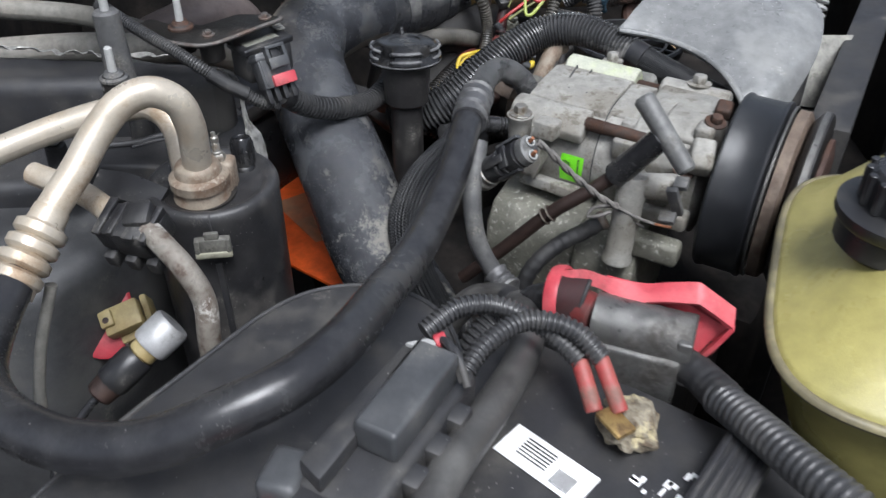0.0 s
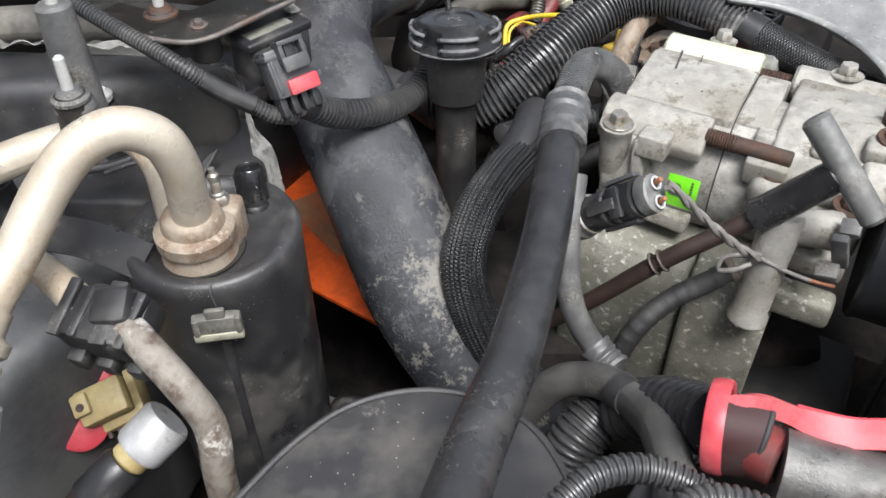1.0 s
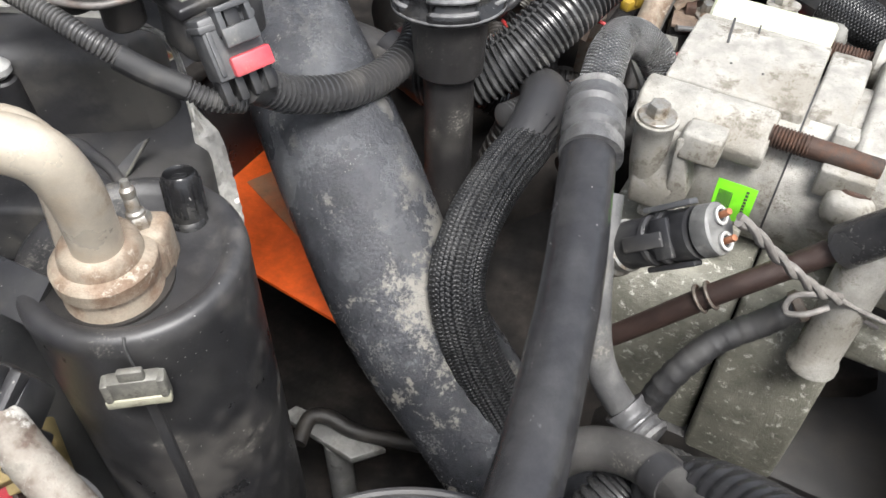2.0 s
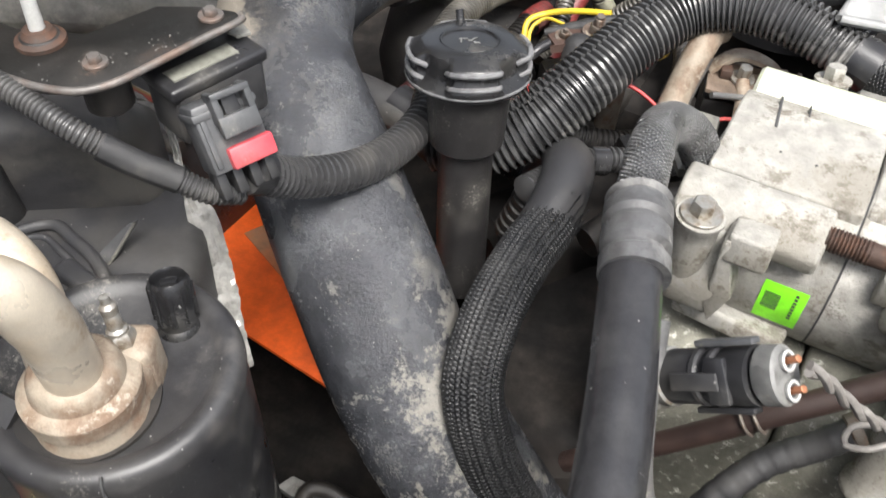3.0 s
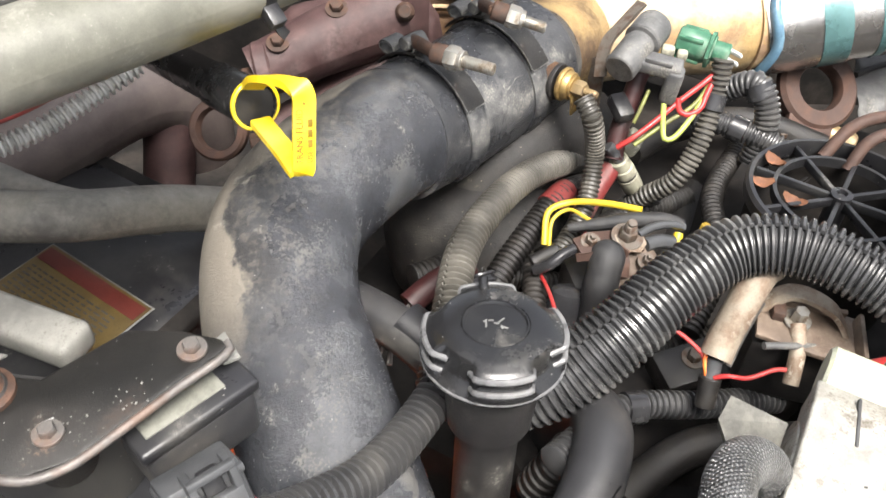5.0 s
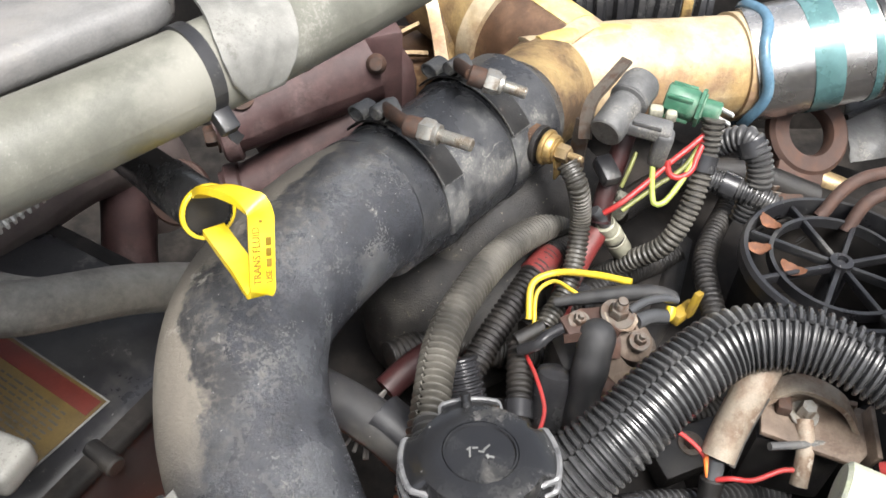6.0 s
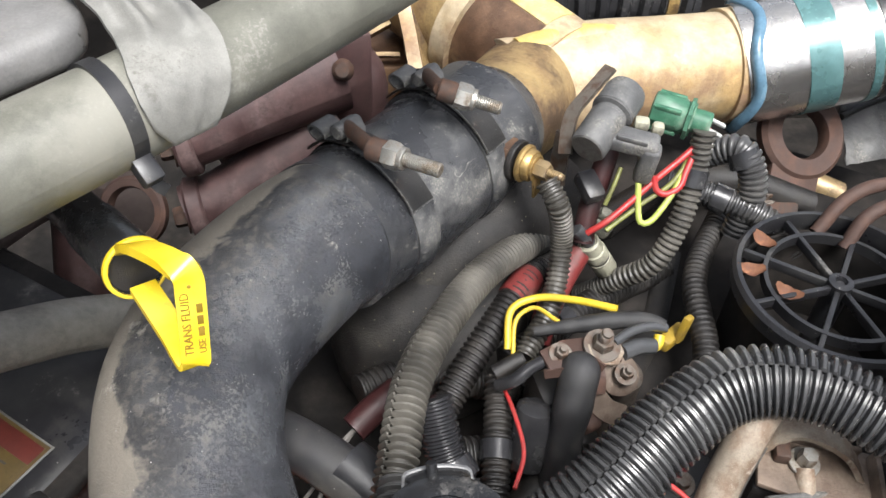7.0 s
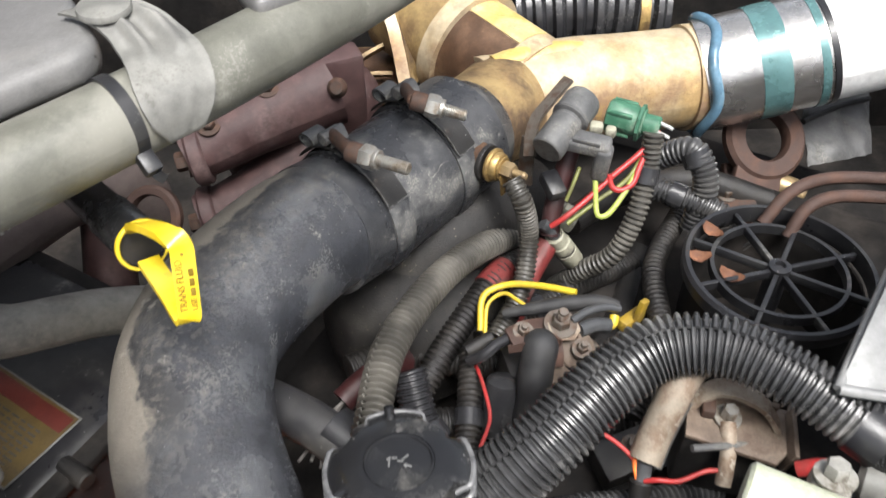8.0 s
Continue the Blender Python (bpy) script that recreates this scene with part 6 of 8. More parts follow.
rings = [(0.06, 0.08, 0.80, 0.03), (0.07, 0.09, 0.83, 0.03), (0.085, 0.11, 0.95, 0.018), (0.104, 0.125, 1.04, 0.003), (0.109, 0.13, 1.068), (0.112, 0.133, 1.072), (0.115, 0.136, 1.075), (0.115, 0.136, 1.081), (0.112, 0.132, 1.085), (0.104, 0.124, 1.092, 0.005, 0.003), (0.094, 0.112, 1.112, 0.012, 0.008), (0.080, 0.100, 1.132, 0.021, 0.018), (0.068, 0.087, 1.150, 0.029, 0.033), (0.058, 0.070, 1.178, 0.036, 0.052), (0.050, 0.056, 1.205, 0.042, 0.064), (0.036, 0.040, 1.214, 0.046, 0.070)]
s, vs, fs = Shape(), [], []
for r in rings:
    vs += tank_ring(*r)
for i in range(len(rings) - 1):
    for k in range(32):
        fs.append((i * 32 + k, i * 32 + (k + 1) % 32, (i + 1) * 32 + (k + 1) % 32, (i + 1) * 32 + k))
fs.append(tuple((len(rings) - 1) * 32 + k for k in range(32)))
fs.append(tuple(range(31, -1, -1)))
part("tank", s.add(vs, fs), TANK, tk, sharp=60)
part("seam", tube([tuple(p) for p in tank_ring(0.1155, 0.1365, 1.0785)] + [tuple(tank_ring(0.1155, 0.1365, 1.0785)[0])], 0.0036, 10, 0.008), SEAM, tk, "grimy moulded seam")
TC = V((0.280, 0.422, 1.143))
part("neck", rod(tuple(TC - V((0, 0, 0.02))), tuple(TC + V((0, 0, 0.004))), 0.034), BLACK, tk)
tc = part("cap", lathe([(0.036, 0), (0.038, 0.003), (0.038, 0.009), (0.024, 0.012), (0.024, 0.032), (0.021, 0.035), (0, 0.035)], 32, Matrix.Translation(TC)), BLACK, tk)
for k in range(14):
    a = 2 * math.pi * k / 14
    q = TC + V((0.0245 * math.cos(a), 0.0245 * math.sin(a), 0.012))
    part("grip", rod(tuple(q), tuple(q + V((0, 0, 0.021))), 0.003, segs=8), BLACK, tc)
part("cap_mark", rod(tuple(TC + V((0, 0, 0.0345))), tuple(TC + V((0, 0, 0.036))), 0.014), YELLOW, tc, "yellow printed disc")

# ---- accumulator side: connectors ----
bk = thing("hose_block", (-0.235, 0.515, 1.04), "dirty black plastic coupling block on a metal line", "coupling")
BK = Matrix.Translation((-0.232, 0.513, 1.068)) @ pose(0, 0, 0, 20, 0, -15)
part("body", block((0.05, 0.03, 0.024), BK, 0.15), CASE, bk)
part("collar", block((0.03, 0.034, 0.03), BK @ pose(0.004, 0, 0), 0.15), CASE, bk)
random.seed(44)
for q, w, h in ((-0.02, 0.007, 0.004), (-0.008, 0.005, 0.007), (0.006, 0.010, 0.005), (0.02, 0.006, 0.008)):
    part("groove_rib", block((w, 0.03 + random.uniform(0, 0.007), h), BK @ pose(q, random.uniform(-0.002, 0.002), 0.0125, random.uniform(-4, 4), random.uniform(-6, 6), random.uniform(-6, 6)), 0.3), CASE, bk)
part("cap_block", block((0.022, 0.02, 0.014), BK @ pose(0.008, 0.004, 0.014, 6, -8, 10), 0.25), CASE, bk)
for i in range(3):
    part("tooth", block((0.01, 0.02, 0.014), BK @ pose(-0.018 + i * 0.018, -0.012, -0.018), 0.2), CASE, bk)
rp = thing("rusty_line", (-0.18, 0.47, 1.0), "mottled brown metal line bending downward", "refrigerant line")
part("tube", tube([(-0.218, 0.503, 1.075), (-0.203, 0.488, 1.071), (-0.186, 0.473, 1.062), (-0.175, 0.466, 1.039), (-0.1745, 0.457, 1.005), (-0.175, 0.455, 0.96)], 0.0088, 20, 0.004), RUSTY_LINE, rp)
part("feed", tube([(-0.33, 0.575, 1.078), (-0.28, 0.55, 1.074), (-0.25, 0.525, 1.07)], 0.0095, 18), ALU, rp)
yc = thing("relay_plug", (-0.29, 0.57, 0.90), "beige relay plug on a red oval plate", "connector")
YM = Matrix.Translation((-0.29, 0.568, 0.926)) @ pose(0, 0, 0, 30, -15, 20)
part("red_plate", lathe([(0.024, 0), (0.026, 0.002), (0.024, 0.004)], 28, Matrix.Translation((-0.3175, 0.584, 0.921)) @ pose(0, 0, 0, 42, -6, 12) @ Matrix.Diagonal((1.15, 1.75, 1, 1))), RED, yc, "red oval plate")
part("housing", block((0.034, 0.026, 0.016), YM, 0.15), BEIGE, yc)
part("lower_row", block((0.03, 0.022, 0.014), YM @ pose(0.004, -0.008, -0.016), 0.15), BEIGE, yc)
for i in range(3):
    part("latch", block((0.006, 0.02, 0.022), YM @ pose(0.022, -0.012 + i * 0.008, -0.008), 0.2), BEIGE, yc)
for i in range(4):
    part("slot", block((0.003, 0.010, 0.010), YM @ pose(-0.008 + i * 0.007, -0.0185, -0.016), 0.1), BROWN, yc)
part("keeper", block((0.012, 0.016, 0.006), YM @ pose(-0.012, 0.002, 0.010), 0.3), BEIGE, yc)
part("keeper_hole", rod(tuple(YM @ V((-0.012, 0.0, 0.012))), tuple(YM @ V((-0.012, 0.0, 0.0135))), 0.003), BROWN, yc)
sc = thing("switch_cap", (-0.25, 0.51, 0.92), "silver capped switch in a black connector", "switch")
a, b = V((-0.282, 0.495, 0.918)), V((-0.232, 0.532, 0.952))
d = (b - a).normalized()
part("cap", lathe([(0.016, 0), (0.0175, 0.003), (0.0175, 0.026), (0.0155, 0.029), (0.0, 0.029)], 32, along(a + d * 0.044, b)), PALE_ALU, sc, "satin silver cap")
part("neck", rod(a + d * 0.034, a + d * 0.046, 0.0125), BEIGE, sc)
part("body", lathe([(0.0135, 0), (0.0155, 0.003), (0.0155, 0.03), (0.0135, 0.034)], 12, along(a, b)), BLACK, sc)
part("tail", rod(a - d * 0.014, a + d * 0.003, 0.012, 0.0135), BROWN, sc)
part("wire", tube([tuple(a - d * 0.01), tuple(a - d * 0.03 + V((0, 0, -0.004))), (-0.32, 0.455, 0.88), (-0.33, 0.43, 0.84)], 0.004, 10), RUBBER, sc)
cw = thing("thin_cable", (-0.3, 0.45, 0.9), "thin black cable hanging behind the hose", "cable")
part("lead", tube([(-0.285, 0.47, 1.05), (-0.30, 0.45, 1.0), (-0.305, 0.43, 0.95), (-0.29, 0.40, 0.88)], 0.0045, 10), OLD_RUBBER, cw)

# ---- evaporator case ----
ev = thing("evaporator_case", (-0.36, 0.75, 0.70), "matt black plastic evaporator case with moulded ribs", "air box")
part("shell", slab([(-0.66, 0.62), (-0.30, 0.665), (-0.215, 0.668), (-0.19, 0.685), (-0.185, 0.72), (-0.20, 0.785), (-0.24, 0.82), (-0.66, 0.82)], 0.72, 1.014, 0.014, steps=4), DULL, ev)
part("lower_shell", slab([(-0.66, 0.50), (-0.34, 0.52), (-0.29, 0.60), (-0.27, 0.67), (-0.66, 0.67)], 0.70, 0.99, 0.02, steps=3), CASE_GREY, ev)
part("rear_hump", slab([(-0.48, 0.735), (-0.30, 0.742), (-0.225, 0.748), (-0.212, 0.757), (-0.212, 0.785), (-0.30, 0.795), (-0.48, 0.81)], 0.99, 1.075, 0.016, steps=5), DULL, ev, "rounded rear part of the case")
LIP = [(-0.33, 0.690), (-0.29, 0.6982), (-0.2741, 0.709), (-0.2584, 0.7129), (-0.2455, 0.7024), (-0.2325, 0.6905), (-0.2215, 0.6742), (-0.2168, 0.6633)]
part("raised_panel", slab(LIP + [(-0.232, 0.652), (-0.27, 0.658), (-0.33, 0.660)], 0.99, 1.032, 0.004, steps=3), DULL, ev, "dusty raised panel")
part("lip", tube([(x, y, 1.0335) for x, y in LIP], 0.0034, 12, 0.004), DULL, ev, "rolled lip of the panel")
part("lip", tube([(x - 0.004, y - 0.008, 1.0325) for x, y in LIP[1:6]], 0.0020, 10, 0.004), DULL, ev)
part("lump", block((0.030, 0.012, 0.010), pose(-0.234, 0.674, 1.034, 0, 0, -38), 0.4, steps=4), DULL, ev)
fin = [(-0.2500, 0.7030, 1.006), (-0.2375, 0.6990, 1.006), (-0.2165, 0.7142, 1.0345), (-0.2230, 0.7150, 1.0300)]
part("fin", Shape().add([V(p) for p in fin] + [V(p) + V((0.0015, 0.0035, -0.001)) for p in fin], [(0, 1, 2, 3), (7, 6, 5, 4), (0, 4, 5, 1), (1, 5, 6, 2), (2, 6, 7, 3), (3, 7, 4, 0)]), CASE_GREY, ev, "moulded fin with a scuffed edge")
part("fin_edge", tube([(-0.2378, 0.6992, 1.007), (-0.2270, 0.7065, 1.0205), (-0.2166, 0.7140, 1.0343)], 0.0009, 8), TIN, ev)
part("peg", rod((-0.2615, 0.7689, 1.019), (-0.2449, 0.7677, 1.019), 0.0042, round_off=0.6), DULL, ev)
part("flap", strap([(-0.30, 0.612, 1.045), (-0.27, 0.598, 1.05), (-0.235, 0.583, 1.045)], 0.024, 0.004, (0.2, 0.8, 0.5)), BLACK, ev)
for p in ((-0.337, 0.635, 1.07), (-0.30, 0.74, 1.06)):
    p = V(p)
    part("post", rod(p - V((0, 0, 0.05)), p, 0.012, 0.009), CASE, ev)
    part("post_cap", rod(p, p + V((0, 0, 0.012)), 0.008, round_off=0.5), PALE, ev, "pale nut cap")
fo = thing("foil_edge", (-0.18, 0.71, 0.95), "crumpled silver foil insulation along the case edge", "foil")
random.seed(3)
near = smooth([(-0.2218, 0.7603, 1.079), (-0.2108, 0.7614, 1.0739), (-0.2052, 0.7599, 1.0668), (-0.2022, 0.7556, 1.0554), (-0.1987, 0.7442, 1.0282), (-0.1971, 0.7376, 1.0126), (-0.1933, 0.7297, 0.9928), (-0.1921, 0.7209, 0.9728), (-0.1865, 0.7142, 0.9545), (-0.180, 0.700, 0.92)], 0.003)
far = smooth([(-0.2194, 0.7616, 1.0803), (-0.2089, 0.7631, 1.0763), (-0.2011, 0.7605, 1.0652), (-0.1987, 0.7571, 1.0562), (-0.1932, 0.7469, 1.0302), (-0.1826, 0.7433, 1.0152), (-0.1772, 0.7331, 0.9892), (-0.1741, 0.7246, 0.9686), (-0.1729, 0.717, 0.9512), (-0.168, 0.703, 0.92)], 0.003)
vs, fs, rows_n = [], [], min(len(near), len(far))
for i in range(rows_n):
    for k in range(7):
        p = near[i * (len(near) - 1) // (rows_n - 1)].lerp(far[i * (len(far) - 1) // (rows_n - 1)], k / 6)
        crease = 0.0042 * abs(noise.noise(V((i * 0.16, k * 0.55, 2.0)))) + 0.002 * noise.noise(V((i * 0.5, k * 1.3, 5.0)))
        vs.append(p + V((0.35, -0.75, 0.3)) * crease + V((random.uniform(-1, 1), 0, random.uniform(-1, 1))) * 0.0004)
for i in range(rows_n - 1):
    for k in range(6):
        fs.append((i * 7 + k, i * 7 + k + 1, i * 7 + 8 + k, i * 7 + 7 + k))
n0 = len(vs)
vs += [v + V((-0.0004, 0.0007, -0.0004)) for v in vs]
fs += [tuple(n0 + q for q in reversed(f)) for f in fs]
part("foil", Shape().add(vs, fs), FOIL, fo, sharp=25)
og = thing("orange_sheet", (-0.16, 0.87, 0.79), "bright orange sheet lying deep beside the engine", "sheet")
part("sheet", slab([(-0.30, 0.885), (-0.177, 0.796), (-0.05, 0.705), (-0.02, 0.74), (-0.10, 1.0), (-0.30, 1.05)], 0.795, 0.80, 0.001), ORANGE, og)
part("patch", slab([(-0.225, 0.93), (-0.16, 0.845), (-0.12, 0.86), (-0.18, 0.96)], 0.8005, 0.8015, 0.0003), PATCH, og, "faded printed patch")

# ---- rear left: hoses, label, dipstick, grey tube ----
for pts, r in (([(-0.62, 0.95, 1.0), (-0.45, 0.955, 1.012), (-0.372, 0.955, 1.012), (-0.309, 0.958, 1.010), (-0.255, 1.005, 0.975), (-0.20, 1.04, 0.94)], 0.0175), ([(-0.62, 1.04, 1.03), (-0.45, 1.02, 1.025), (-0.37, 0.985, 1.02), (-0.32, 0.975, 1.005), (-0.27, 1.01, 0.96)], 0.013)):
    t = thing("heater_hose", pts[1], "dusty grey-black rubber heater hose", "hose", "heater hoses")
    part("hose", tube(pts, r, 22, 0.006), OLD_RUBBER, t)
bx = thing("black_box", (-0.36, 0.98, 0.75), "dark plastic housing under the warning label", "housing")
part("box", block((0.26, 0.22, 0.2), pose(-0.36, 0.99, 0.835, 0, 0, -32), 0.08, steps=3), BLACK, bx)
part("lid", block((0.27, 0.23, 0.012), pose(-0.36, 0.99, 0.927, 0, 0, -32), 0.3, steps=3), BAY, bx)
part("hinge", rod((-0.27, 0.91, 0.93), (-0.25, 0.895, 0.93), 0.007), GRIME_AND_SHADE, bx)
wlb = thing("warning_label", (-0.31, 0.945, 0.936), "amber warning label with a red heading", "label")
WL = pose(-0.327, 0.946, 0.9372, 0, 0, -35)
part("sheet", block((0.108, 0.062, 0.0008), WL, 0.3), AMBER, wlb)
part("border", block((0.111, 0.065, 0.0006), WL @ pose(0, 0, -0.0005), 0.3), DIM, wlb)
part("heading", block((0.104, 0.013, 0.0005), WL @ pose(0, 0.022, 0.0007), 0.3), LABEL_RED, wlb)
bs = Shape()
random.seed(4)
for r in range(9):
    x = -0.049
    while x < 0.042:
        w = random.uniform(0.003, 0.009)
        block((w, 0.0014, 0.0003), WL @ pose(x + w / 2, 0.009 - r * 0.0042, 0.0006), 0.1, bs)
        x += w + 0.0022
part("print", bs, INK, wlb)
td = thing("transmission_dipstick", (-0.17, 0.90, 1.1), "yellow looped dipstick handle in a black tube", "dipstick")
b = V((-0.1570, 0.8890, 1.1540))
dv = V((0.575, -0.764, 0.292)).normalized()
a = b - dv * 0.15
part("tube", lathe([(0.0112, 0), (0.0112, 0.100), (0.0122, 0.102), (0.0122, 0.1485), (0.0112, 0.1500), (0.0108, 0.1492), (0.0106, 0.1440), (0.0, 0.1440)], 36, along(a, b)), GLOSS, td)
part("collar", lathe([(0.0116, 0), (0.0126, 0.0003), (0.0132, 0.0016), (0.0129, 0.0030), (0.0120, 0.0035), (0.0110, 0.0032), (0.0108, 0.0006), (0.0116, 0)], 40, along(b - dv * 0.0035, b + dv)), YELLOW, td)
part("stopper", lathe([(0.0106, 0), (0.0106, 0.0015), (0.0, 0.0022)], 32, along(b - dv * 0.0045, b + dv)), GRIME_AND_SHADE, td, "black stopper disc")
hx = V((0.94, 0.27, -0.12)).normalized()
hdl = part("handle", strap([(-0.1575, 0.8885, 1.1655), (-0.1530, 0.8825, 1.1735), (-0.1470, 0.8765, 1.1785), (-0.1380, 0.8680, 1.1830), (-0.1330, 0.8632, 1.1845), (-0.1300, 0.8613, 1.1832), (-0.1290, 0.8608, 1.1800), (-0.1293, 0.8590, 1.1730), (-0.1298, 0.8563, 1.1630), (-0.1304, 0.8534, 1.1530), (-0.1309, 0.8510, 1.1460), (-0.1322, 0.8508, 1.1440), (-0.1340, 0.8528, 1.1445), (-0.1400, 0.8625, 1.1455), (-0.1480, 0.8745, 1.1460), (-0.1560, 0.8865, 1.1465)], 0.0104, 0.0034, tuple(hx), step=0.0012), YELLOW, td)
part("rivet", rod((-0.1292, 0.8602, 1.1775), (-0.1288, 0.8583, 1.1780), 0.0008, segs=10), FADED_INK, hdl)
fy = V((0.0011, 0.0080, 0.0270)).normalized()
fx = (hx - fy * hx.dot(fy)).normalized()
fz = fx.cross(fy)
FACE = 0.0018 if fz.y < 0 else -0.0018
def on_face(u, v):
    """A pose on the outer face of the handle, its lettering running up the face."""
    o = V((-0.1298, 0.8563, 1.1630)) + fx * u + fy * v + fz * FACE
    return Matrix.Translation(o) @ Matrix((fy, -fx, fz)).transposed().to_4x4()
part("lettering", words("TRANS FLUID", 0.0045, on_face(-0.0022, -0.001)), FADED_INK, hdl, "faded dark lettering")
bs = words("USE", 0.0038, on_face(0.0026, -0.0110))
for u in (-0.0045, 0.0005, 0.0055):
    block((0.0038, 0.0022, 0.0004), on_face(0.0026, u), 0.1, bs)
part("small_print", bs, FADED_INK, hdl)
gt = thing("grey_tube", (-0.18, 0.88, 1.19), "dusty grey-green tube across the front of the bay", "tube")
part("tube", tube([(-0.36, 0.72, 1.215), (-0.26, 0.812, 1.215), (-0.185, 0.882, 1.213), (-0.103, 0.966, 1.212), (-0.010, 1.076, 1.212), (0.040, 1.146, 1.217)], 0.0195, 56, 0.008), TUBE_GREY, gt)
part("end_collar", tube([(-0.30, 0.775, 1.2155), (-0.292, 0.782, 1.2155)], 0.0203, 30, 0.003), TUBE_GREY, gt)
zt = thing("zip_tie", (-0.15, 0.90, 1.18), "black zip tie round the grey tube", "zip tie")
zc, zd = V((-0.158, 0.9097, 1.2127)), V((0.72, 0.68, -0.03)).normalized()
part("band", tube([tuple(zc - zd * 0.003), tuple(zc + zd * 0.003)], 0.0206, 30, 0.003), BLACK, zt)
part("head", block((0.008, 0.0105, 0.007), Matrix.Translation(zc + V((0.0135, -0.0155, -0.0125))) @ pose(0, 0, 0, 38, 0, 43), 0.15), BLACK, zt)
part("tail", strap([tuple(zc + V((0.0135, -0.0155, -0.0145))), tuple(zc + V((0.0165, -0.0165, -0.0190))), tuple(zc + V((0.0185, -0.0150, -0.0225)))], 0.0048, 0.0012, tuple(zd)), BLACK, zt, "cut tail end")
gb = thing("tube_bracket", (-0.15, 0.94, 1.22), "light grey moulded bracket clipped over the tube", "bracket")
tc0 = V((-0.128, 0.936, 1.2095))
gs, gu = V((0.73, 0.68, -0.03)).normalized(), V((0, 0, 1))
gq = gs.cross(gu).normalized()
ACROSS = smooth([(-0.046, 0.0345, 0), (-0.034, 0.0345, 0), (-0.022, 0.0315, 0), (-0.010, 0.0258, 0), (0.0, 0.0243, 0), (0.010, 0.0218, 0), (0.0175, 0.0158, 0), (0.0208, 0.0090, 0), (0.0220, 0.0030, 0), (0.0222, -0.0030, 0)], 0.0022)
LEFT = (-0.034, -0.030, -0.027, -0.026, -0.027, -0.030, -0.034, -0.036, -0.035, -0.029)
RIGHT = (-0.006, -0.004, 0.0, 0.004, 0.006, 0.006, 0.004, 0.001, -0.003, -0.011)
def step_in(row, w):
    k = min(8, int(w * 9))
    return row[k] + (row[k + 1] - row[k]) * (w * 9 - k)
vs, fs, rows_n = [], [], len(ACROSS)
for i in range(rows_n):
    w = i / (rows_n - 1)
    left, right = step_in(LEFT, w), step_in(RIGHT, w)
    pocket = max(0.0, 1 - abs(w - 0.36) / 0.24) ** 0.6
    for k in range(33):
        u = k / 32
        up = pocket * (0.0058 * math.exp(-((u - 0.33) / 0.10) ** 2) + 0.0068 * math.exp(-((u - 0.76) / 0.13) ** 2))
        up += 0.0018 * math.exp(-((1 - u) / 0.05) ** 2) * (1 - w) + 0.0006 * noise.noise(V((u * 6, w * 9, 3.0)))
        flat = ACROSS[i]
        vs.append(tc0 + gs * (left + (right - left) * u) + gq * (flat.x + up * max(0.0, w - 0.3)) + gu * (flat.y + up))
for i in range(rows_n - 1):
    for k in range(32):
        fs.append((i * 33 + k, i * 33 + k + 1, i * 33 + 34 + k, i * 33 + 33 + k))
n0 = len(vs)
vs += [p - gu * 0.0016 - gq * 0.0008 for p in vs]
fs += [tuple(n0 + q for q in reversed(f)) for f in fs]
rim = [k for k in range(33)] + [i * 33 + 32 for i in range(1, rows_n)] + [(rows_n - 1) * 33 + k for k in range(31, -1, -1)] + [i * 33 for i in range(rows_n - 2, 0, -1)]
fs += [(rim[j], rim[j - 1], n0 + rim[j - 1], n0 + rim[j]) for j in range(len(rim))]
part("saddle", Shape().add(vs, fs), BRACKET, gb, sharp=70)
knob = tc0 + gs * -0.0179 + gq * -0.0335 + gu * 0.0345
part("screw", lathe([(0.0122, 0), (0.0125, 0.0015), (0.0118, 0.0030), (0.0090, 0.0036), (0, 0.0037)], 36, Matrix.Translation(knob)), BRACKET, gb, "flat pale screw head")
pn = thing("dark_panel", (-0.26, 0.93, 1.2), "dark grey plastic panel with a rolled edge", "panel")
part("panel", slab([(-0.42, 0.78), (-0.27, 0.825), (-0.20, 0.893), (-0.168, 0.922), (-0.165, 0.935), (-0.19, 0.98), (-0.26, 1.06), (-0.42, 1.08)], 1.222, 1.240, 0.007, steps=4), PANEL, pn)
part("far_panel", slab([(-0.10, 0.965), (-0.05, 1.005), (0.0, 1.05), (-0.05, 1.10), (-0.13, 1.02)], 1.222, 1.238, 0.006, steps=3), PANEL, pn)
co = thing("red_cored_coil", (-0.28, 0.87, 1.12), "pale ribbed coil beside a red strip under the tube", "coil")
part("coil", ribbed([(-0.36, 0.80, 1.145), (-0.289, 0.866, 1.138), (-0.265, 0.889, 1.138), (-0.225, 0.927, 1.15)], 0.0056, 0.0038, 0.0022, 14), PALE, co)
part("strip", tube([(-0.37, 0.80, 1.156), (-0.292, 0.872, 1.149), (-0.268, 0.895, 1.149), (-0.228, 0.932, 1.16)], 0.0032, 12), FADED_RED, co, "faded red strip")
bp = thing("exhaust_pipe", (-0.36, 1.15, 0.85), "smooth brown exhaust pipe curving behind the hoses", "pipe")
part("pipe", tube([(-0.46, 1.02, 0.90), (-0.42, 1.085, 0.938), (-0.375, 1.13, 0.952), (-0.335, 1.178, 0.952), (-0.310, 1.205, 0.935), (-0.300, 1.215, 0.90), (-0.300, 1.215, 0.86)], 0.040, 36, 0.006), EXHAUST, bp)
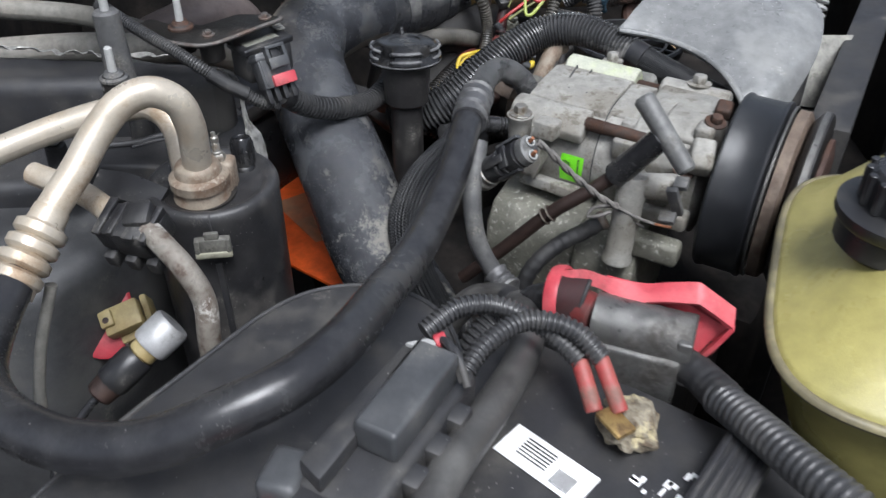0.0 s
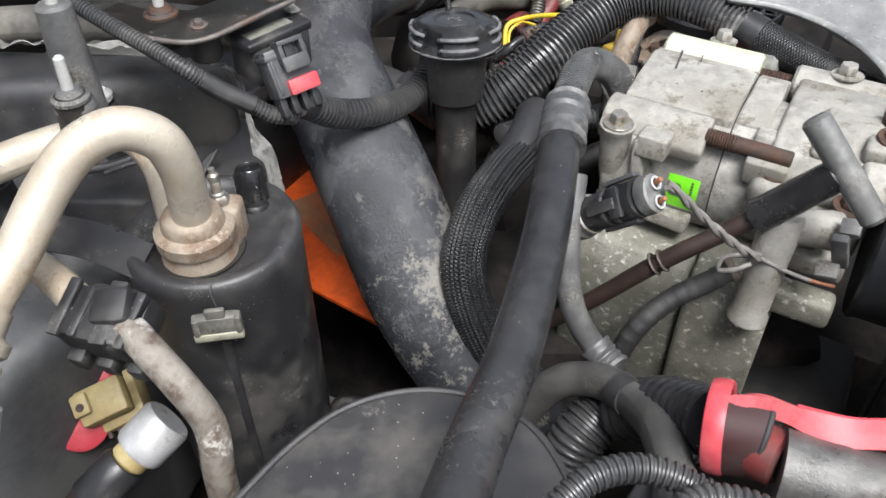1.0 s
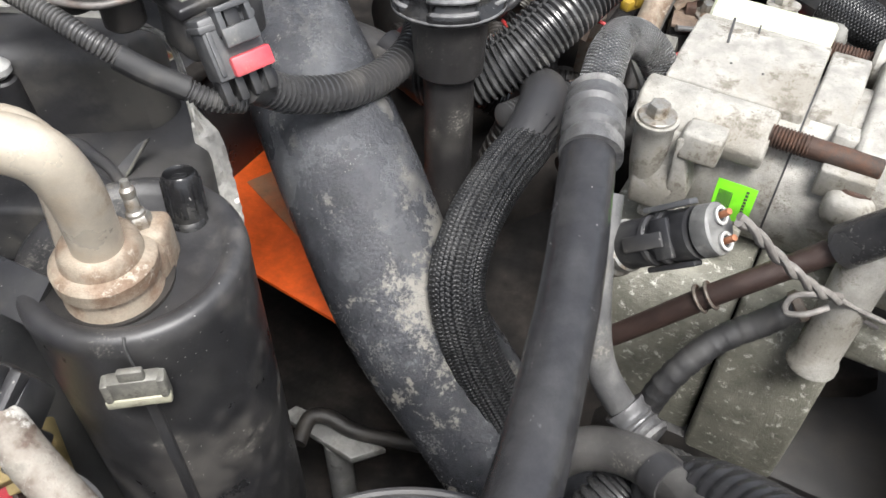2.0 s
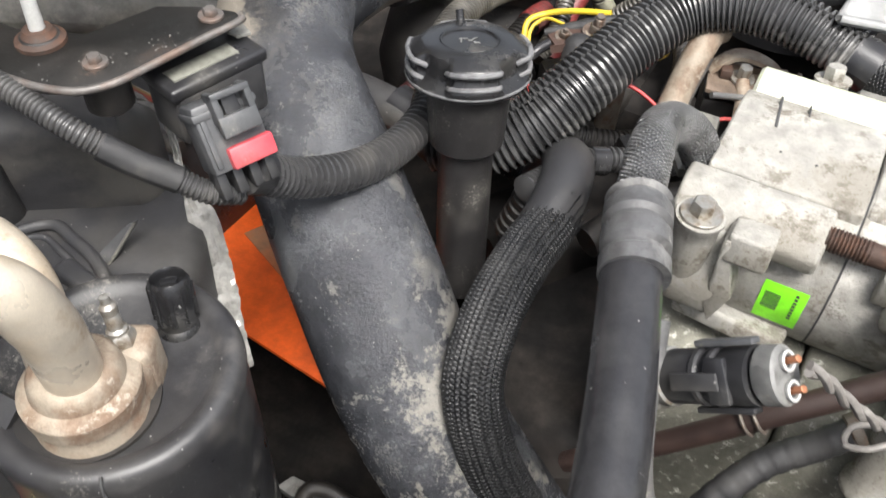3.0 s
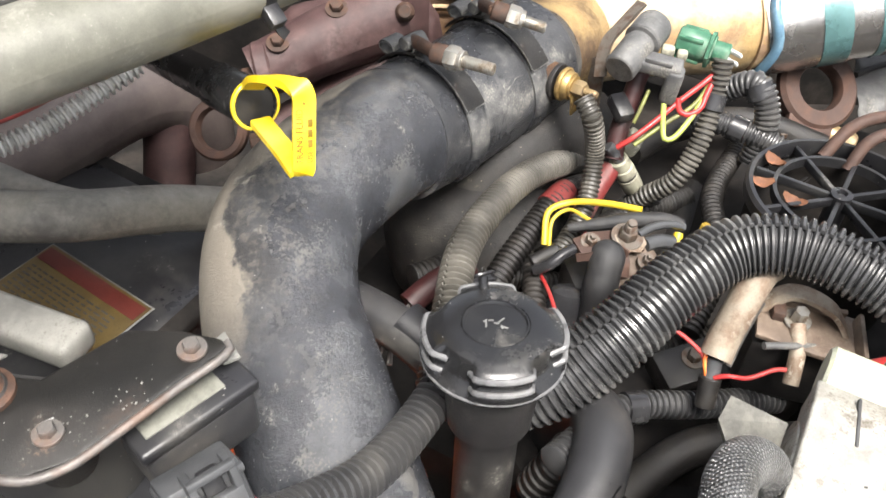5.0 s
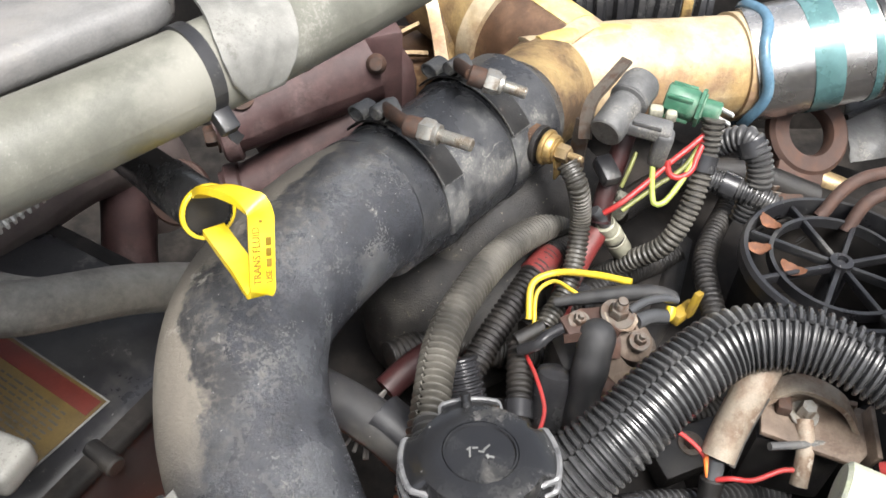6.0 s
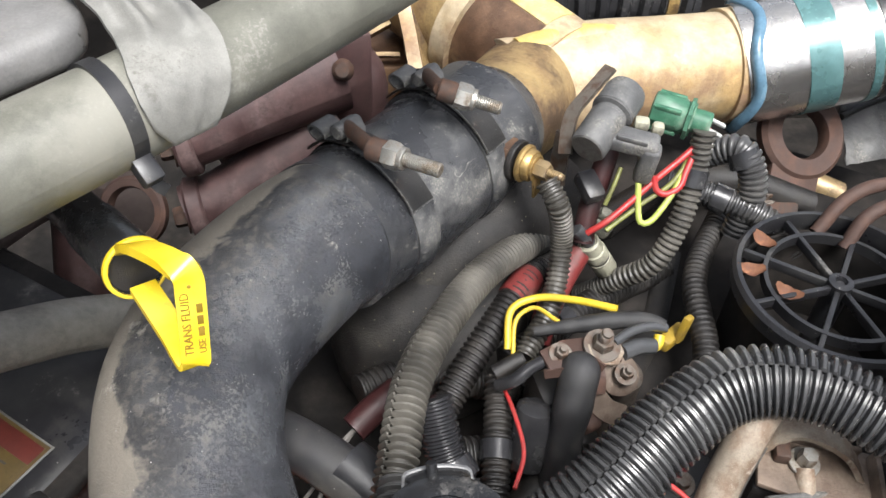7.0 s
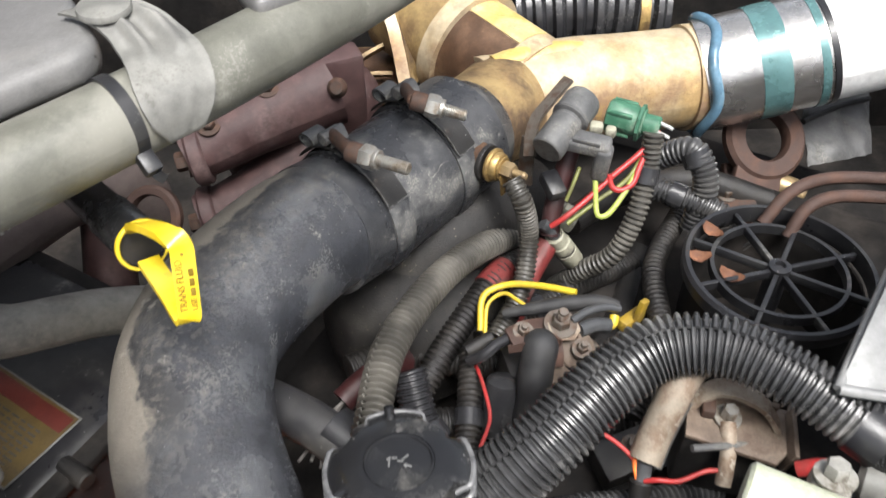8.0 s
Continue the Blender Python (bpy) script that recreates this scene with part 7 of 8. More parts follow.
part("down_pipe", tube([(-0.318, 1.190, 0.945), (-0.3101, 1.1823, 0.9111), (-0.3129, 1.1513, 0.8535), (-0.313, 1.13, 0.80)], 0.024, 28, 0.006), OXIDE, bp, "dark brown down pipe")
pb = thing("pale_bar", (-0.3, 0.855, 0.98), "pale grey plastic bar behind the bracket plate", "bar")
part("bar", block((0.11, 0.026, 0.02), pose(-0.315, 0.862, 1.020, 0, 0, -22), 0.25, steps=3), BRACKET, pb)
ps = thing("pink_sleeved_loom", (0.02, 1.02, 0.95), "black corrugated loom with a faded red sleeve", "wiring loom")
# Near-black conduit: part of its shade is put into the colour.
part("conduit", ribbed([(-0.03, 0.955, 0.925), (-0.01, 0.985, 0.94), (0.014, 1.018, 0.952), (0.038, 1.05, 0.955), (0.06, 1.08, 0.94)], 0.0105, 0.0042, 0.0016, 18), GRIME_AND_SHADE, ps)
part("sleeve", tube([(0.026, 1.035, 0.9545), (0.034, 1.045, 0.955), (0.042, 1.056, 0.953)], 0.0112, 18, 0.003), RED_TAPE, ps, "faded red sleeve")
rr = thing("rusty_ring", (-0.25, 1.17, 0.90), "rusty steel ring flange by the dipstick tube", "flange")
part("ring", lathe([(0.024, 0), (0.026, -0.004), (0.033, -0.004), (0.036, 0), (0.036, 0.007), (0.033, 0.010), (0.026, 0.010), (0.024, 0.006), (0.024, 0)], 40, Matrix.Translation((-0.249, 1.138, 0.945)) @ pose(0, 0, 0, 38, -38, 20) @ Matrix.Diagonal((0.76, 0.76, 0.8, 1))), EYE_RUST, rr)

# ---- oxide red casting and golden manifold ----
ox = thing("exhaust_manifold", (-0.17, 1.25, 0.80), "rusty oxide-red cast manifold behind the intake pipe", "manifold")
part("casting", block((0.16, 0.08, 0.10), pose(-0.135, 1.27, 0.945, 0, 0, 18), 0.4, steps=4), OXIDE, ox)
part("runner", tube([(-0.225, 1.19, 0.968), (-0.2, 1.2, 0.975), (-0.17, 1.212, 0.985), (-0.10, 1.245, 1.0)], 0.026, 24, 0.006, radius=lambda s, l: 0.024 + 0.012 * s / l), OXIDE, ox)
part("runner", tube([(-0.225, 1.182, 0.902), (-0.195, 1.192, 0.908), (-0.15, 1.21, 0.925), (-0.10, 1.24, 0.95)], 0.026, 24, 0.006, radius=lambda s, l: 0.022 + 0.012 * s / l), OXIDE, ox)
for p in ((-0.222, 1.19, 0.968), (-0.222, 1.183, 0.902)):
    part("port_flange", rod(p, tuple(V(p) + V((0.014, 0.003, 0.002))), 0.028, segs=24), OXIDE, ox)
for p in ((-0.2, 1.19, 1.0), (-0.15, 1.215, 1.02)):
    bolt_on(ox, p, (0, -0.4, 1), 0.006, 0.006, RUST)
part("flange", block((0.05, 0.03, 0.09), pose(-0.095, 1.255, 0.985, 0, 0, 20), 0.2), OXIDE, ox)
part("lug", rod((-0.0908, 1.2210, 1.0150), (-0.0906, 1.2095, 1.0225), 0.0090, 0.0080, 20, 0.35), RUST, ox, "round orange rusted bolt")
for p in ((-0.223, 1.185, 0.968), (-0.223, 1.177, 0.902)):
    bolt_on(ox, p, (-1, -0.3, 0), 0.009, 0.01, RUST)
gm2 = thing("turbo_manifold", (0.1, 1.25, 0.93), "stained golden cast Y manifold joining the intake", "manifold")
J = V((0.058, 1.222, 0.995))
part("hub", tube([(0.0, 1.13, 1.02), (0.012, 1.145, 1.016), (0.019, 1.154, 1.0135)], 0.047, 40, 0.003, radius=lambda s, l: 0.0478 - 0.004 * (s / l) ** 2), COUPLER, gm2, "blackened inlet")
part("neck", tube([(0.014, 1.148, 1.0155), (0.035, 1.178, 1.008), (0.05, 1.205, 1.0), tuple(J)], 0.047, 40, 0.004, radius=lambda s, l: 0.0425 + 0.003 * s / l), SADDLE, gm2, "brown stained neck")
part("arm", tube([tuple(J - V((0.02, 0.01, 0))), (0.11, 1.238, 0.995), (0.17, 1.25, 0.992), (0.236, 1.26, 0.991)], 0.046, 40, 0.006), GOLD, gm2)
part("end_bead", tube([(0.224, 1.258, 0.991), (0.237, 1.26, 0.991)], 0.049, 40, 0.003), GOLD, gm2)
FA = [V((0.085, 1.232, 0.996)), V((0.052, 1.272, 1.001)), V((0.032, 1.296, 1.004)), V((-0.03, 1.372, 1.008))]
part("far_arm", tube([tuple(p) for p in FA[:3]], 0.05, 40, 0.006), GOLD, gm2)
part("drum", tube([tuple(FA[2]), tuple(FA[2].lerp(FA[3], 0.55)), tuple(FA[3])], 0.049, 40, 0.006), SADDLE, gm2, "brown stained drum")
fd = (FA[2] - FA[1]).normalized()
def arm_band(p0, p1, a0, a1, rr0, thick):
    sd0 = fd.cross(V((0, 0, 1))).normalized()
    la, lb = [], []
    for i in range(11):
        q = radians(a0 + (a1 - a0) * i / 10)
        o = sd0 * (math.cos(q) * rr0) + V((0, 0, 1)) * (math.sin(q) * rr0)
        la.append(tuple(p0 + o))
        lb.append(tuple(p1 + o))
    return ribbon(la, lb, thick)
part("burnt_patch", arm_band(FA[1].lerp(FA[0], 0.75), FA[2], 215, 104, 0.0506, 0.001), STAIN_AND_SHADE, gm2, "burnt brown patch")
part("yellow_patch", arm_band(FA[0].lerp(FA[1], 0.25), FA[2] - fd * 0.004, 103, 62, 0.0506, 0.001), WEDGE, gm2, "yellow stained patch")
part("ring", tube([tuple(FA[2] - fd * 0.004), tuple(FA[2] + fd * 0.014)], 0.0575, 44, 0.004), GOLD, gm2, "pale cast ring")
part("ridge", tube([(0.045, 1.218, 1.037), (0.07, 1.228, 1.0395), (0.09, 1.236, 1.0385), (0.13, 1.244, 1.0335)], 0.0105, 20, 0.004, squash=0.6), WEDGE, gm2, "yellowed casting ridge")
part("web", lathe([(0.0001, -0.05)] + [(0.05 * math.cos(radians(q)), 0.05 * math.sin(radians(q))) for q in range(-75, 90, 15)] + [(0.0001, 0.05)], 36, pose(0.075, 1.236, 0.998, 0, 0, 15) @ Matrix.Diagonal((1.05, 0.92, 0.93, 1))), GOLD, gm2)
EDGE = [V((-0.0560, 1.3380, 1.0590)), V((-0.0441, 1.3067, 1.0287)), V((-0.0418, 1.3013, 1.0236)), V((-0.0392, 1.2918, 1.0146)), V((-0.0366, 1.2823, 1.0057)), V((-0.0341, 1.2702, 0.9942)), V((-0.0320, 1.2620, 0.9865))]
part("flange_edge", ribbon([tuple(p + V((-0.0055, 0, 0))) for p in EDGE], [tuple(p + V((0.0060, 0.002, 0))) for p in EDGE], 0.004), GOLD, gm2, "bright golden flange edge")
part("flange_face", ribbon([tuple(p + V((0.0060, 0.003, -0.002))) for p in EDGE], [tuple(p + V((0.0240, 0.030, -0.004))) for p in EDGE], 0.004), SADDLE, gm2)
# Solid dark slab; its colour paints the shade of the hollow under the ribs.
part("cavity_shade", slab([(-0.105, 1.300), (-0.030, 1.300), (-0.030, 1.375), (-0.105, 1.375)], 0.90, 0.962, 0.004), STAIN_AND_SHADE, gm2, "dark slab standing in for the shaded hollow between ribs")
for p0, p1 in (((-0.0800, 1.3120, 0.9810), (-0.0520, 1.3225, 0.9930)), ((-0.0790, 1.3025, 0.9720), (-0.0440, 1.3020, 0.9740))):
    part("fin", strap([p0, tuple((V(p0) + V(p1)) / 2 + V((0, 0, 0.001))), p1], 0.012, 0.0035, (0.1, 0.7, -0.7)), SADDLE, gm2, "stained casting rib")
bo = thing("boost_boot", (0.28, 1.25, 0.95), "steel banded boot with blue edge and teal bands", "hose boot")
wavy = [(0.2415 + 0.0035 * math.sin(i * 1.05), 1.26 + 0.0535 * math.cos(i * math.pi / 14), 0.9915 + 0.0535 * math.sin(i * math.pi / 14)) for i in range(29)]
part("blue_edge", tube(wavy, 0.0050, 12, 0.004), BLUE, bo, "blue silicone edge")
part("sleeve", tube([(0.242, 1.26, 0.992), (0.30, 1.258, 1.008), (0.345, 1.258, 1.02)], 0.0515, 44, 0.006), BOOT_STEEL, bo, "shiny steel band")
for x, w in ((0.286, 0.024), (0.334, 0.007)):
    part("band", tube([(x, 1.2585, 0.992 + (x - 0.242) * 0.27), (x + w, 1.2585, 0.992 + (x + w - 0.242) * 0.27)], 0.0525, 44, 0.003), TEAL, bo)
part("clip", block((0.012, 0.01, 0.004), pose(0.243, 1.235, 1.036, 35, 0, 0), 0.3), BRASS, bo)
part("dark_edge", tube([(0.344, 1.258, 1.02), (0.349, 1.258, 1.0215)], 0.0528, 44, 0.003), BLACK, bo)
wh = thing("pale_hose", (0.42, 1.26, 0.97), "pale grey wrapped boost hose", "hose")
part("hose", tube([(0.345, 1.258, 1.02), (0.42, 1.262, 1.035), (0.52, 1.28, 1.04)], 0.05, 32, 0.01), WRAP, wh)
bt2 = thing("breather_bellows", (0.16, 1.42, 0.93), "black rubber bellows behind the manifold", "bellows")
part("bellows", ribbed([(0.08, 1.40, 0.98), (0.16, 1.40, 0.985), (0.24, 1.40, 0.98)], 0.05, 0.02, 0.008, 28), RUBBER, bt2)
part("clamp", tube([(0.205, 1.40, 0.9825), (0.215, 1.40, 0.982)], 0.0525, 32, 0.003), BRASS, bt2, "brass worm clamp")

# ---- sensors, relays and wires behind the main loom ----
se = thing("map_solenoid", (0.08, 1.085, 1.02), "grey solenoid with a green connector on a bracket", "solenoid")
part("bracket", strap([(0.0590, 1.0840, 1.0440), (0.0610, 1.0960, 1.0560), (0.0650, 1.1040, 1.0640), (0.0715, 1.1095, 1.0695), (0.0900, 1.1240, 1.0840)], 0.0095, 0.0028, (0.7, -0.5, 0.35)), GRIMY_STEEL, se, "dull steel bracket")
part("bracket_tab", strap([(0.0600, 1.0980, 1.0500), (0.0590, 1.0960, 1.0300), (0.0590, 1.0930, 1.0100)], 0.012, 0.0025, (0.7, -0.6, 0)), GRIMY_STEEL, se)
SL0, SL1 = V((0.0685, 1.0705, 1.0600)), V((0.1015, 1.1135, 1.0740))
sl = (SL1 - SL0).normalized()
SLL = (SL1 - SL0).length
part("body", lathe([(0.0112, 0), (0.0122, 0.0015), (0.0124, SLL * 0.50), (0.0112, SLL * 0.52), (0.0112, SLL * 0.56), (0.0140, SLL * 0.58), (0.0141, SLL * 0.9), (0.0128, SLL * 0.97), (0.0, SLL)], 36, along(SL0, SL1)), SOLENOID, se)
part("crimp_ring", rod(tuple(SL0 + sl * SLL * 0.60), tuple(SL0 + sl * SLL * 0.63), 0.0145, segs=32), SOLENOID, se)
part("base_cap", rod(tuple(SL0 - sl * 0.0008), tuple(SL0 + sl * 0.001), 0.0108, segs=28), LEAD, se)
part("plug", block((0.036, 0.017, 0.011), pose(0.0975, 1.0755, 1.0615, 6, 4, -19), 0.28, steps=3), SOLENOID, se)
part("plug_leg", block((0.0125, 0.0135, 0.030), pose(0.1095, 1.0690, 1.0485, 4, 4, -19), 0.3, steps=3), SOLENOID, se)
part("plug_rib", block((0.020, 0.003, 0.004), pose(0.096, 1.0690, 1.0675, 6, 4, -19), 0.3), SOLENOID, se)
GP0, GP1 = V((0.1195, 1.1105, 1.0610)), V((0.1490, 1.0955, 1.0605))
gp = (GP1 - GP0).normalized()
gc = part("green_plug", lathe([(0.0108, 0), (0.0124, 0.001), (0.0124, 0.021), (0.0112, 0.0225), (0.0112, 0.028)], 8, along(GP0, GP1)), GREEN, se, "green connector")
part("rim", lathe([(0.0118, 0.0235), (0.0142, 0.0240), (0.0142, 0.0265), (0.0118, 0.027)], 8, along(GP0, GP1)), GREEN, gc)
for k in range(4):
    q = radians(45 + 90 * k)
    part("rib", block((0.003, 0.003, 0.018), along(GP0, GP1) @ pose(0.0122 * math.cos(q), 0.0122 * math.sin(q), 0.011), 0.25), GREEN, gc)
part("nozzle", rod(tuple(GP0 + gp * 0.027), tuple(GP0 + gp * 0.040), 0.0080), GREEN, gc)
for k in range(4):
    e = GP0 + gp * 0.039 + V((0, 0, 0.0045)) * math.cos(k * 1.57) + V((0.003, 0.0045, 0)) * math.sin(k * 1.57)
    part("wire_seal", rod(tuple(e), tuple(e + gp * 0.008 + V((0.001, -0.001, -0.002))), 0.0014, segs=10), PALE, gc)
wr = [("red_wire", RED_WIRE, 0.0022, [(0.156, 1.092, 1.057), (0.1412, 1.0817, 1.0467), (0.1172, 1.0684, 1.0332), (0.1003, 1.0583, 1.0229), (0.0842, 1.0496, 1.0141), (0.074, 1.050, 1.004)]),
      ("red_wire", RED_WIRE, 0.0022, [(0.1165, 1.0690, 1.0370), (0.1190, 1.0638, 1.0288), (0.1250, 1.0619, 1.0272), (0.1344, 1.0653, 1.0308), (0.1385, 1.0720, 1.0370), (0.1470, 1.0850, 1.0480)]),
      ("lime_wire", LIME_WIRE, 0.0021, [(0.1062, 1.0670, 1.0350), (0.1064, 1.0561, 1.0210), (0.1080, 1.0488, 1.0140), (0.1134, 1.0489, 1.0144), (0.1264, 1.0591, 1.0246), (0.1420, 1.0780, 1.0400)]),
      ("lime_wire", OLIVE_WIRE, 0.0017, [(0.0850, 1.0470, 1.0090), (0.1089, 1.0590, 1.0210), (0.1301, 1.0690, 1.0310), (0.1440, 1.0830, 1.0430)]),
      ("lime_wire", OLIVE_WIRE, 0.0015, [(0.0956, 1.0760, 1.0385), (0.0905, 1.0670, 1.0310), (0.0850, 1.0600, 1.0200)]),
      ("yellow_wire", YELLOW_WIRE, 0.0025, [(0.018, 0.99, 0.958), (0.022, 1.012, 0.972), (0.038, 1.018, 0.976), (0.062, 1.009, 0.984), (0.086, 0.996, 0.990)]),
      ("yellow_wire", YELLOW_WIRE, 0.0015, [(0.021, 0.985, 0.958), (0.025, 1.006, 0.97), (0.036, 1.010, 0.976), (0.046, 0.998, 0.980), (0.053, 0.990, 0.981)]),
      ("red_wire", RED_WIRE, 0.0014, [(0.011, 0.968, 0.956), (0.016, 0.935, 0.965), (0.018, 0.91, 0.965), (0.01, 0.888, 0.965)]),
      ("red_wire", RED_WIRE, 0.0014, [(0.0640, 0.8680, 1.0150), (0.0732, 0.8651, 1.0163), (0.0840, 0.8604, 1.0122), (0.0948, 0.8522, 1.0047), (0.0975, 0.8480, 0.9950)]),
      ("orange_wire", ORANGE_WIRE, 0.0015, [(0.0985, 0.8600, 1.0110), (0.0966, 0.8560, 1.0090), (0.0955, 0.8505, 1.0040), (0.0968, 0.8415, 0.9955)]),
      ("red_wire", RED_WIRE, 0.0015, [(0.1000, 0.8410, 0.9990), (0.1068, 0.8389, 1.0035), (0.1179, 0.8379, 1.0029), (0.1347, 0.8415, 1.0069), (0.1420, 0.8420, 1.0060)])]
for nm, mt, r, pts in wr:
    t = thing(nm, pts[0], "thin %s bent among the engine looms" % nm.replace("_", " "), "wire", "loose wires")
    part("lead", tube(pts, r, 10, 0.003), mt, t)
# The looms deep behind and under the relay have shade in their colour.
for pts, r, mt, txt in (
        ([(0.15, 1.088, 1.06), (0.148, 1.078, 1.035), (0.14, 1.06, 1.005), (0.125, 1.048, 0.975), (0.105, 1.055, 0.95), (0.088, 1.075, 0.91)], 0.0080, DUST_LOOM, "dusty corrugated loom below the green connector"),
        ([(0.17, 1.13, 1.0), (0.195, 1.115, 1.02), (0.205, 1.10, 1.0), (0.20, 1.09, 0.96)], 0.0105, LOOM, "black corrugated loom looping beside the lifting eye"),
        ([(0.15, 1.12, 0.985), (0.18, 1.105, 0.985), (0.215, 1.085, 0.98), (0.24, 1.07, 0.96)], 0.010, LOOM, "black corrugated loom crossing behind the filter"),
        ([(0.02, 1.0, 0.93), (0.06, 1.03, 0.93), (0.10, 1.06, 0.925), (0.16, 1.10, 0.91)], 0.0105, GRIME_AND_SHADE, "black corrugated loom deep behind the relay"),
        ([(-0.035, 0.94, 0.98), (-0.025, 0.91, 0.955), (-0.005, 0.88, 0.94), (0.03, 0.88, 0.92)], 0.0125, RUBBER, "black taped loom behind the filler"),
        ([(0.01, 0.97, 0.955), (0.006, 0.93, 0.945), (0.0, 0.88, 0.93)], 0.009, GRIME_AND_SHADE, "black corrugated loom under the relay"),
        ([(0.0, 0.79, 0.99), (0.05, 0.835, 0.975), (0.10, 0.845, 0.965), (0.16, 0.86, 0.95)], 0.009, LOOM, "black corrugated loom behind the compressor")):
    t = thing("engine_loom", pts[0], txt, "wiring loom", "engine looms")
    part("conduit", ribbed(pts, r, 0.0042, 0.0017, 18), mt, t)
    a, b = V(pts[1]), V(pts[2])
    part("tape", tube([tuple(a), tuple(a + (b - a).normalized() * 0.012)], r + 0.0012, 18, 0.003), RUBBER, t, "black binding tape")
tw = thing("torn_loom", (-0.06, 0.965, 0.94), "dark red taped loom end with bare strands below the pipe", "wiring loom")
part("tape", tube([(-0.082, 0.945, 0.94), (-0.068, 0.957, 0.945), (-0.05, 0.972, 0.945), (-0.038, 0.982, 0.935)], 0.0095, 16), DARK_RED, tw, "grimy dark red tape")
random.seed(17)
for i in range(7):
    e = V((-0.105, 0.905, 0.93)) + V((random.uniform(-0.006, 0.012), random.uniform(-0.012, 0.012), random.uniform(-0.008, 0.008)))
    part("strand", tube([(-0.08, 0.947, 0.94), (-0.092, 0.93, 0.937 + random.uniform(-0.004, 0.004)), tuple(e)], 0.0013, 8), GREY_WIRE, tw)
rl = thing("glow_relay", (0.06, 0.955, 0.90), "black relay with rusty terminals and dusty top", "relay")
part("plate", slab([(-0.026, -0.008), (-0.010, -0.011), (0.004, -0.006), (0.020, -0.010), (0.026, 0.0), (0.022, 0.012), (0.006, 0.011), (-0.012, 0.012), (-0.028, 0.007)], -0.0015, 0.0015, 0.001, pose(0.060, 0.963, 0.988, 4, 3, 12)), EYE_RUST, rl, "rusty mounting plate")
part("plate_lip", strap([(0.033, 0.950, 0.9865), (0.049, 0.951, 0.989), (0.061, 0.957, 0.990), (0.069, 0.951, 0.989)], 0.006, 0.0016, (0, 0.3, 1)), EYE_RUST, rl)
part("plate_tab", strap([(0.066, 0.957, 0.989), (0.0675, 0.948, 0.984), (0.067, 0.942, 0.976)], 0.006, 0.0015, (1, 0.1, 0)), EYE_RUST, rl)
part("disc", lathe([(0, -0.002), (0.0125, -0.002), (0.0138, -0.001), (0.0138, 0.001), (0.0125, 0.002), (0.008, 0.0026), (0, 0.0026)], 32, along((0.081, 0.956, 0.976), (0.083, 0.951, 0.985))), DUSTY_BROWN, rl, "dusty steel disc")
part("disc_skirt", strap([(0.064, 0.945, 0.972), (0.072, 0.938, 0.965), (0.083, 0.936, 0.960)], 0.014, 0.002, (0.1, 0.6, 0.8)), DUSTY_BROWN, rl)
def boot_width(u, length):
    k = u / length
    return 0.0124 - 0.006 * max(0.0, 1 - k / 0.10) ** 2 - 0.0015 * math.sin(min(1.0, max(0.0, (k - 0.3) / 0.2)) * math.pi / 2) + 0.0004 * math.sin(k * 21)
part("boot", tube([(0.057, 0.961, 0.983), (0.055, 0.952, 0.985), (0.052, 0.942, 0.975), (0.048, 0.929, 0.950), (0.044, 0.916, 0.91)], 0.0105, 26, 0.002, boot_width), TAPE, rl, "black rubber boot")
part("can", rod((0.085, 0.965, 0.90), (0.088, 0.968, 0.962), 0.015), GRIMY_STEEL, rl)
part("housing", block((0.062, 0.036, 0.06), pose(0.062, 0.968, 0.93, 0, 0, 12), 0.2), GRIME_AND_SHADE, rl)
for p, q in (((0.044, 0.962, 0.9895), 0.0044), ((0.0835, 0.9515, 0.981), 0.0042)):
    bolt_on(rl, p, (0.08, -0.25, 1), q, 0.005, GRIMY_STEEL)
    part("stud", threaded(p, (p[0] + 0.0007, p[1] - 0.0022, p[2] + 0.009), 0.0023), GRIMY_STEEL, rl)
part("washer", slab([(-0.011, -0.007), (0.004, -0.011), (0.012, -0.005), (0.013, 0.004), (0.003, 0.010), (-0.009, 0.007)], 0, 0.0014, 0.0006, pose(0.071, 0.963, 0.990, 10, 6, 20)), DIRTY_ALU, rl, "bent dusty washer")
bolt_on(rl, (0.070, 0.966, 0.991), (0.05, -0.15, 1), 0.0068, 0.007, GRIMY_STEEL)
part("stud", threaded((0.070, 0.9655, 0.997), (0.0706, 0.9635, 1.008), 0.0042), GRIMY_STEEL, rl)
for q, tail, end in (((0.044, 0.962, 0.9905), (0.026, 0.958, 0.982), (0.008, 0.957, 0.966)),):
    lead = part("cable_end", tube([tuple(V(q).lerp(V(tail), 0.45)), tail, tuple(V(tail).lerp(V(end), 0.5) + V((0, -0.004, 0.002))), end], 0.0042, 12, 0.003), RUBBER, rl, "black cable end")
    part("ring_terminal", strap([q, tuple(V(q).lerp(V(tail), 0.55))], 0.009, 0.0016, (0.2, 1, 0)), GRIMY_STEEL, lead)
def taper(u, length):
    k = u / length
    return 0.0032 + 0.0026 * math.sin(k * math.pi * 0.86) + 0.0002 * math.sin(k * 34)
part("taped_lead", tube([(0.034, 0.992, 0.974), (0.062, 0.991, 0.981), (0.086, 0.990, 0.986), (0.106, 0.987, 0.988), (0.114, 0.983, 0.987)], 0.005, 16, 0.002, taper), TAPE, rl, "black taped lead")
part("grey_lead", tube([(0.078, 0.968, 0.992), (0.090, 0.976, 0.992), (0.104, 0.981, 0.990), (0.115, 0.982, 0.987)], 0.0030, 12, 0.002), CONN, rl, "grey cable end")
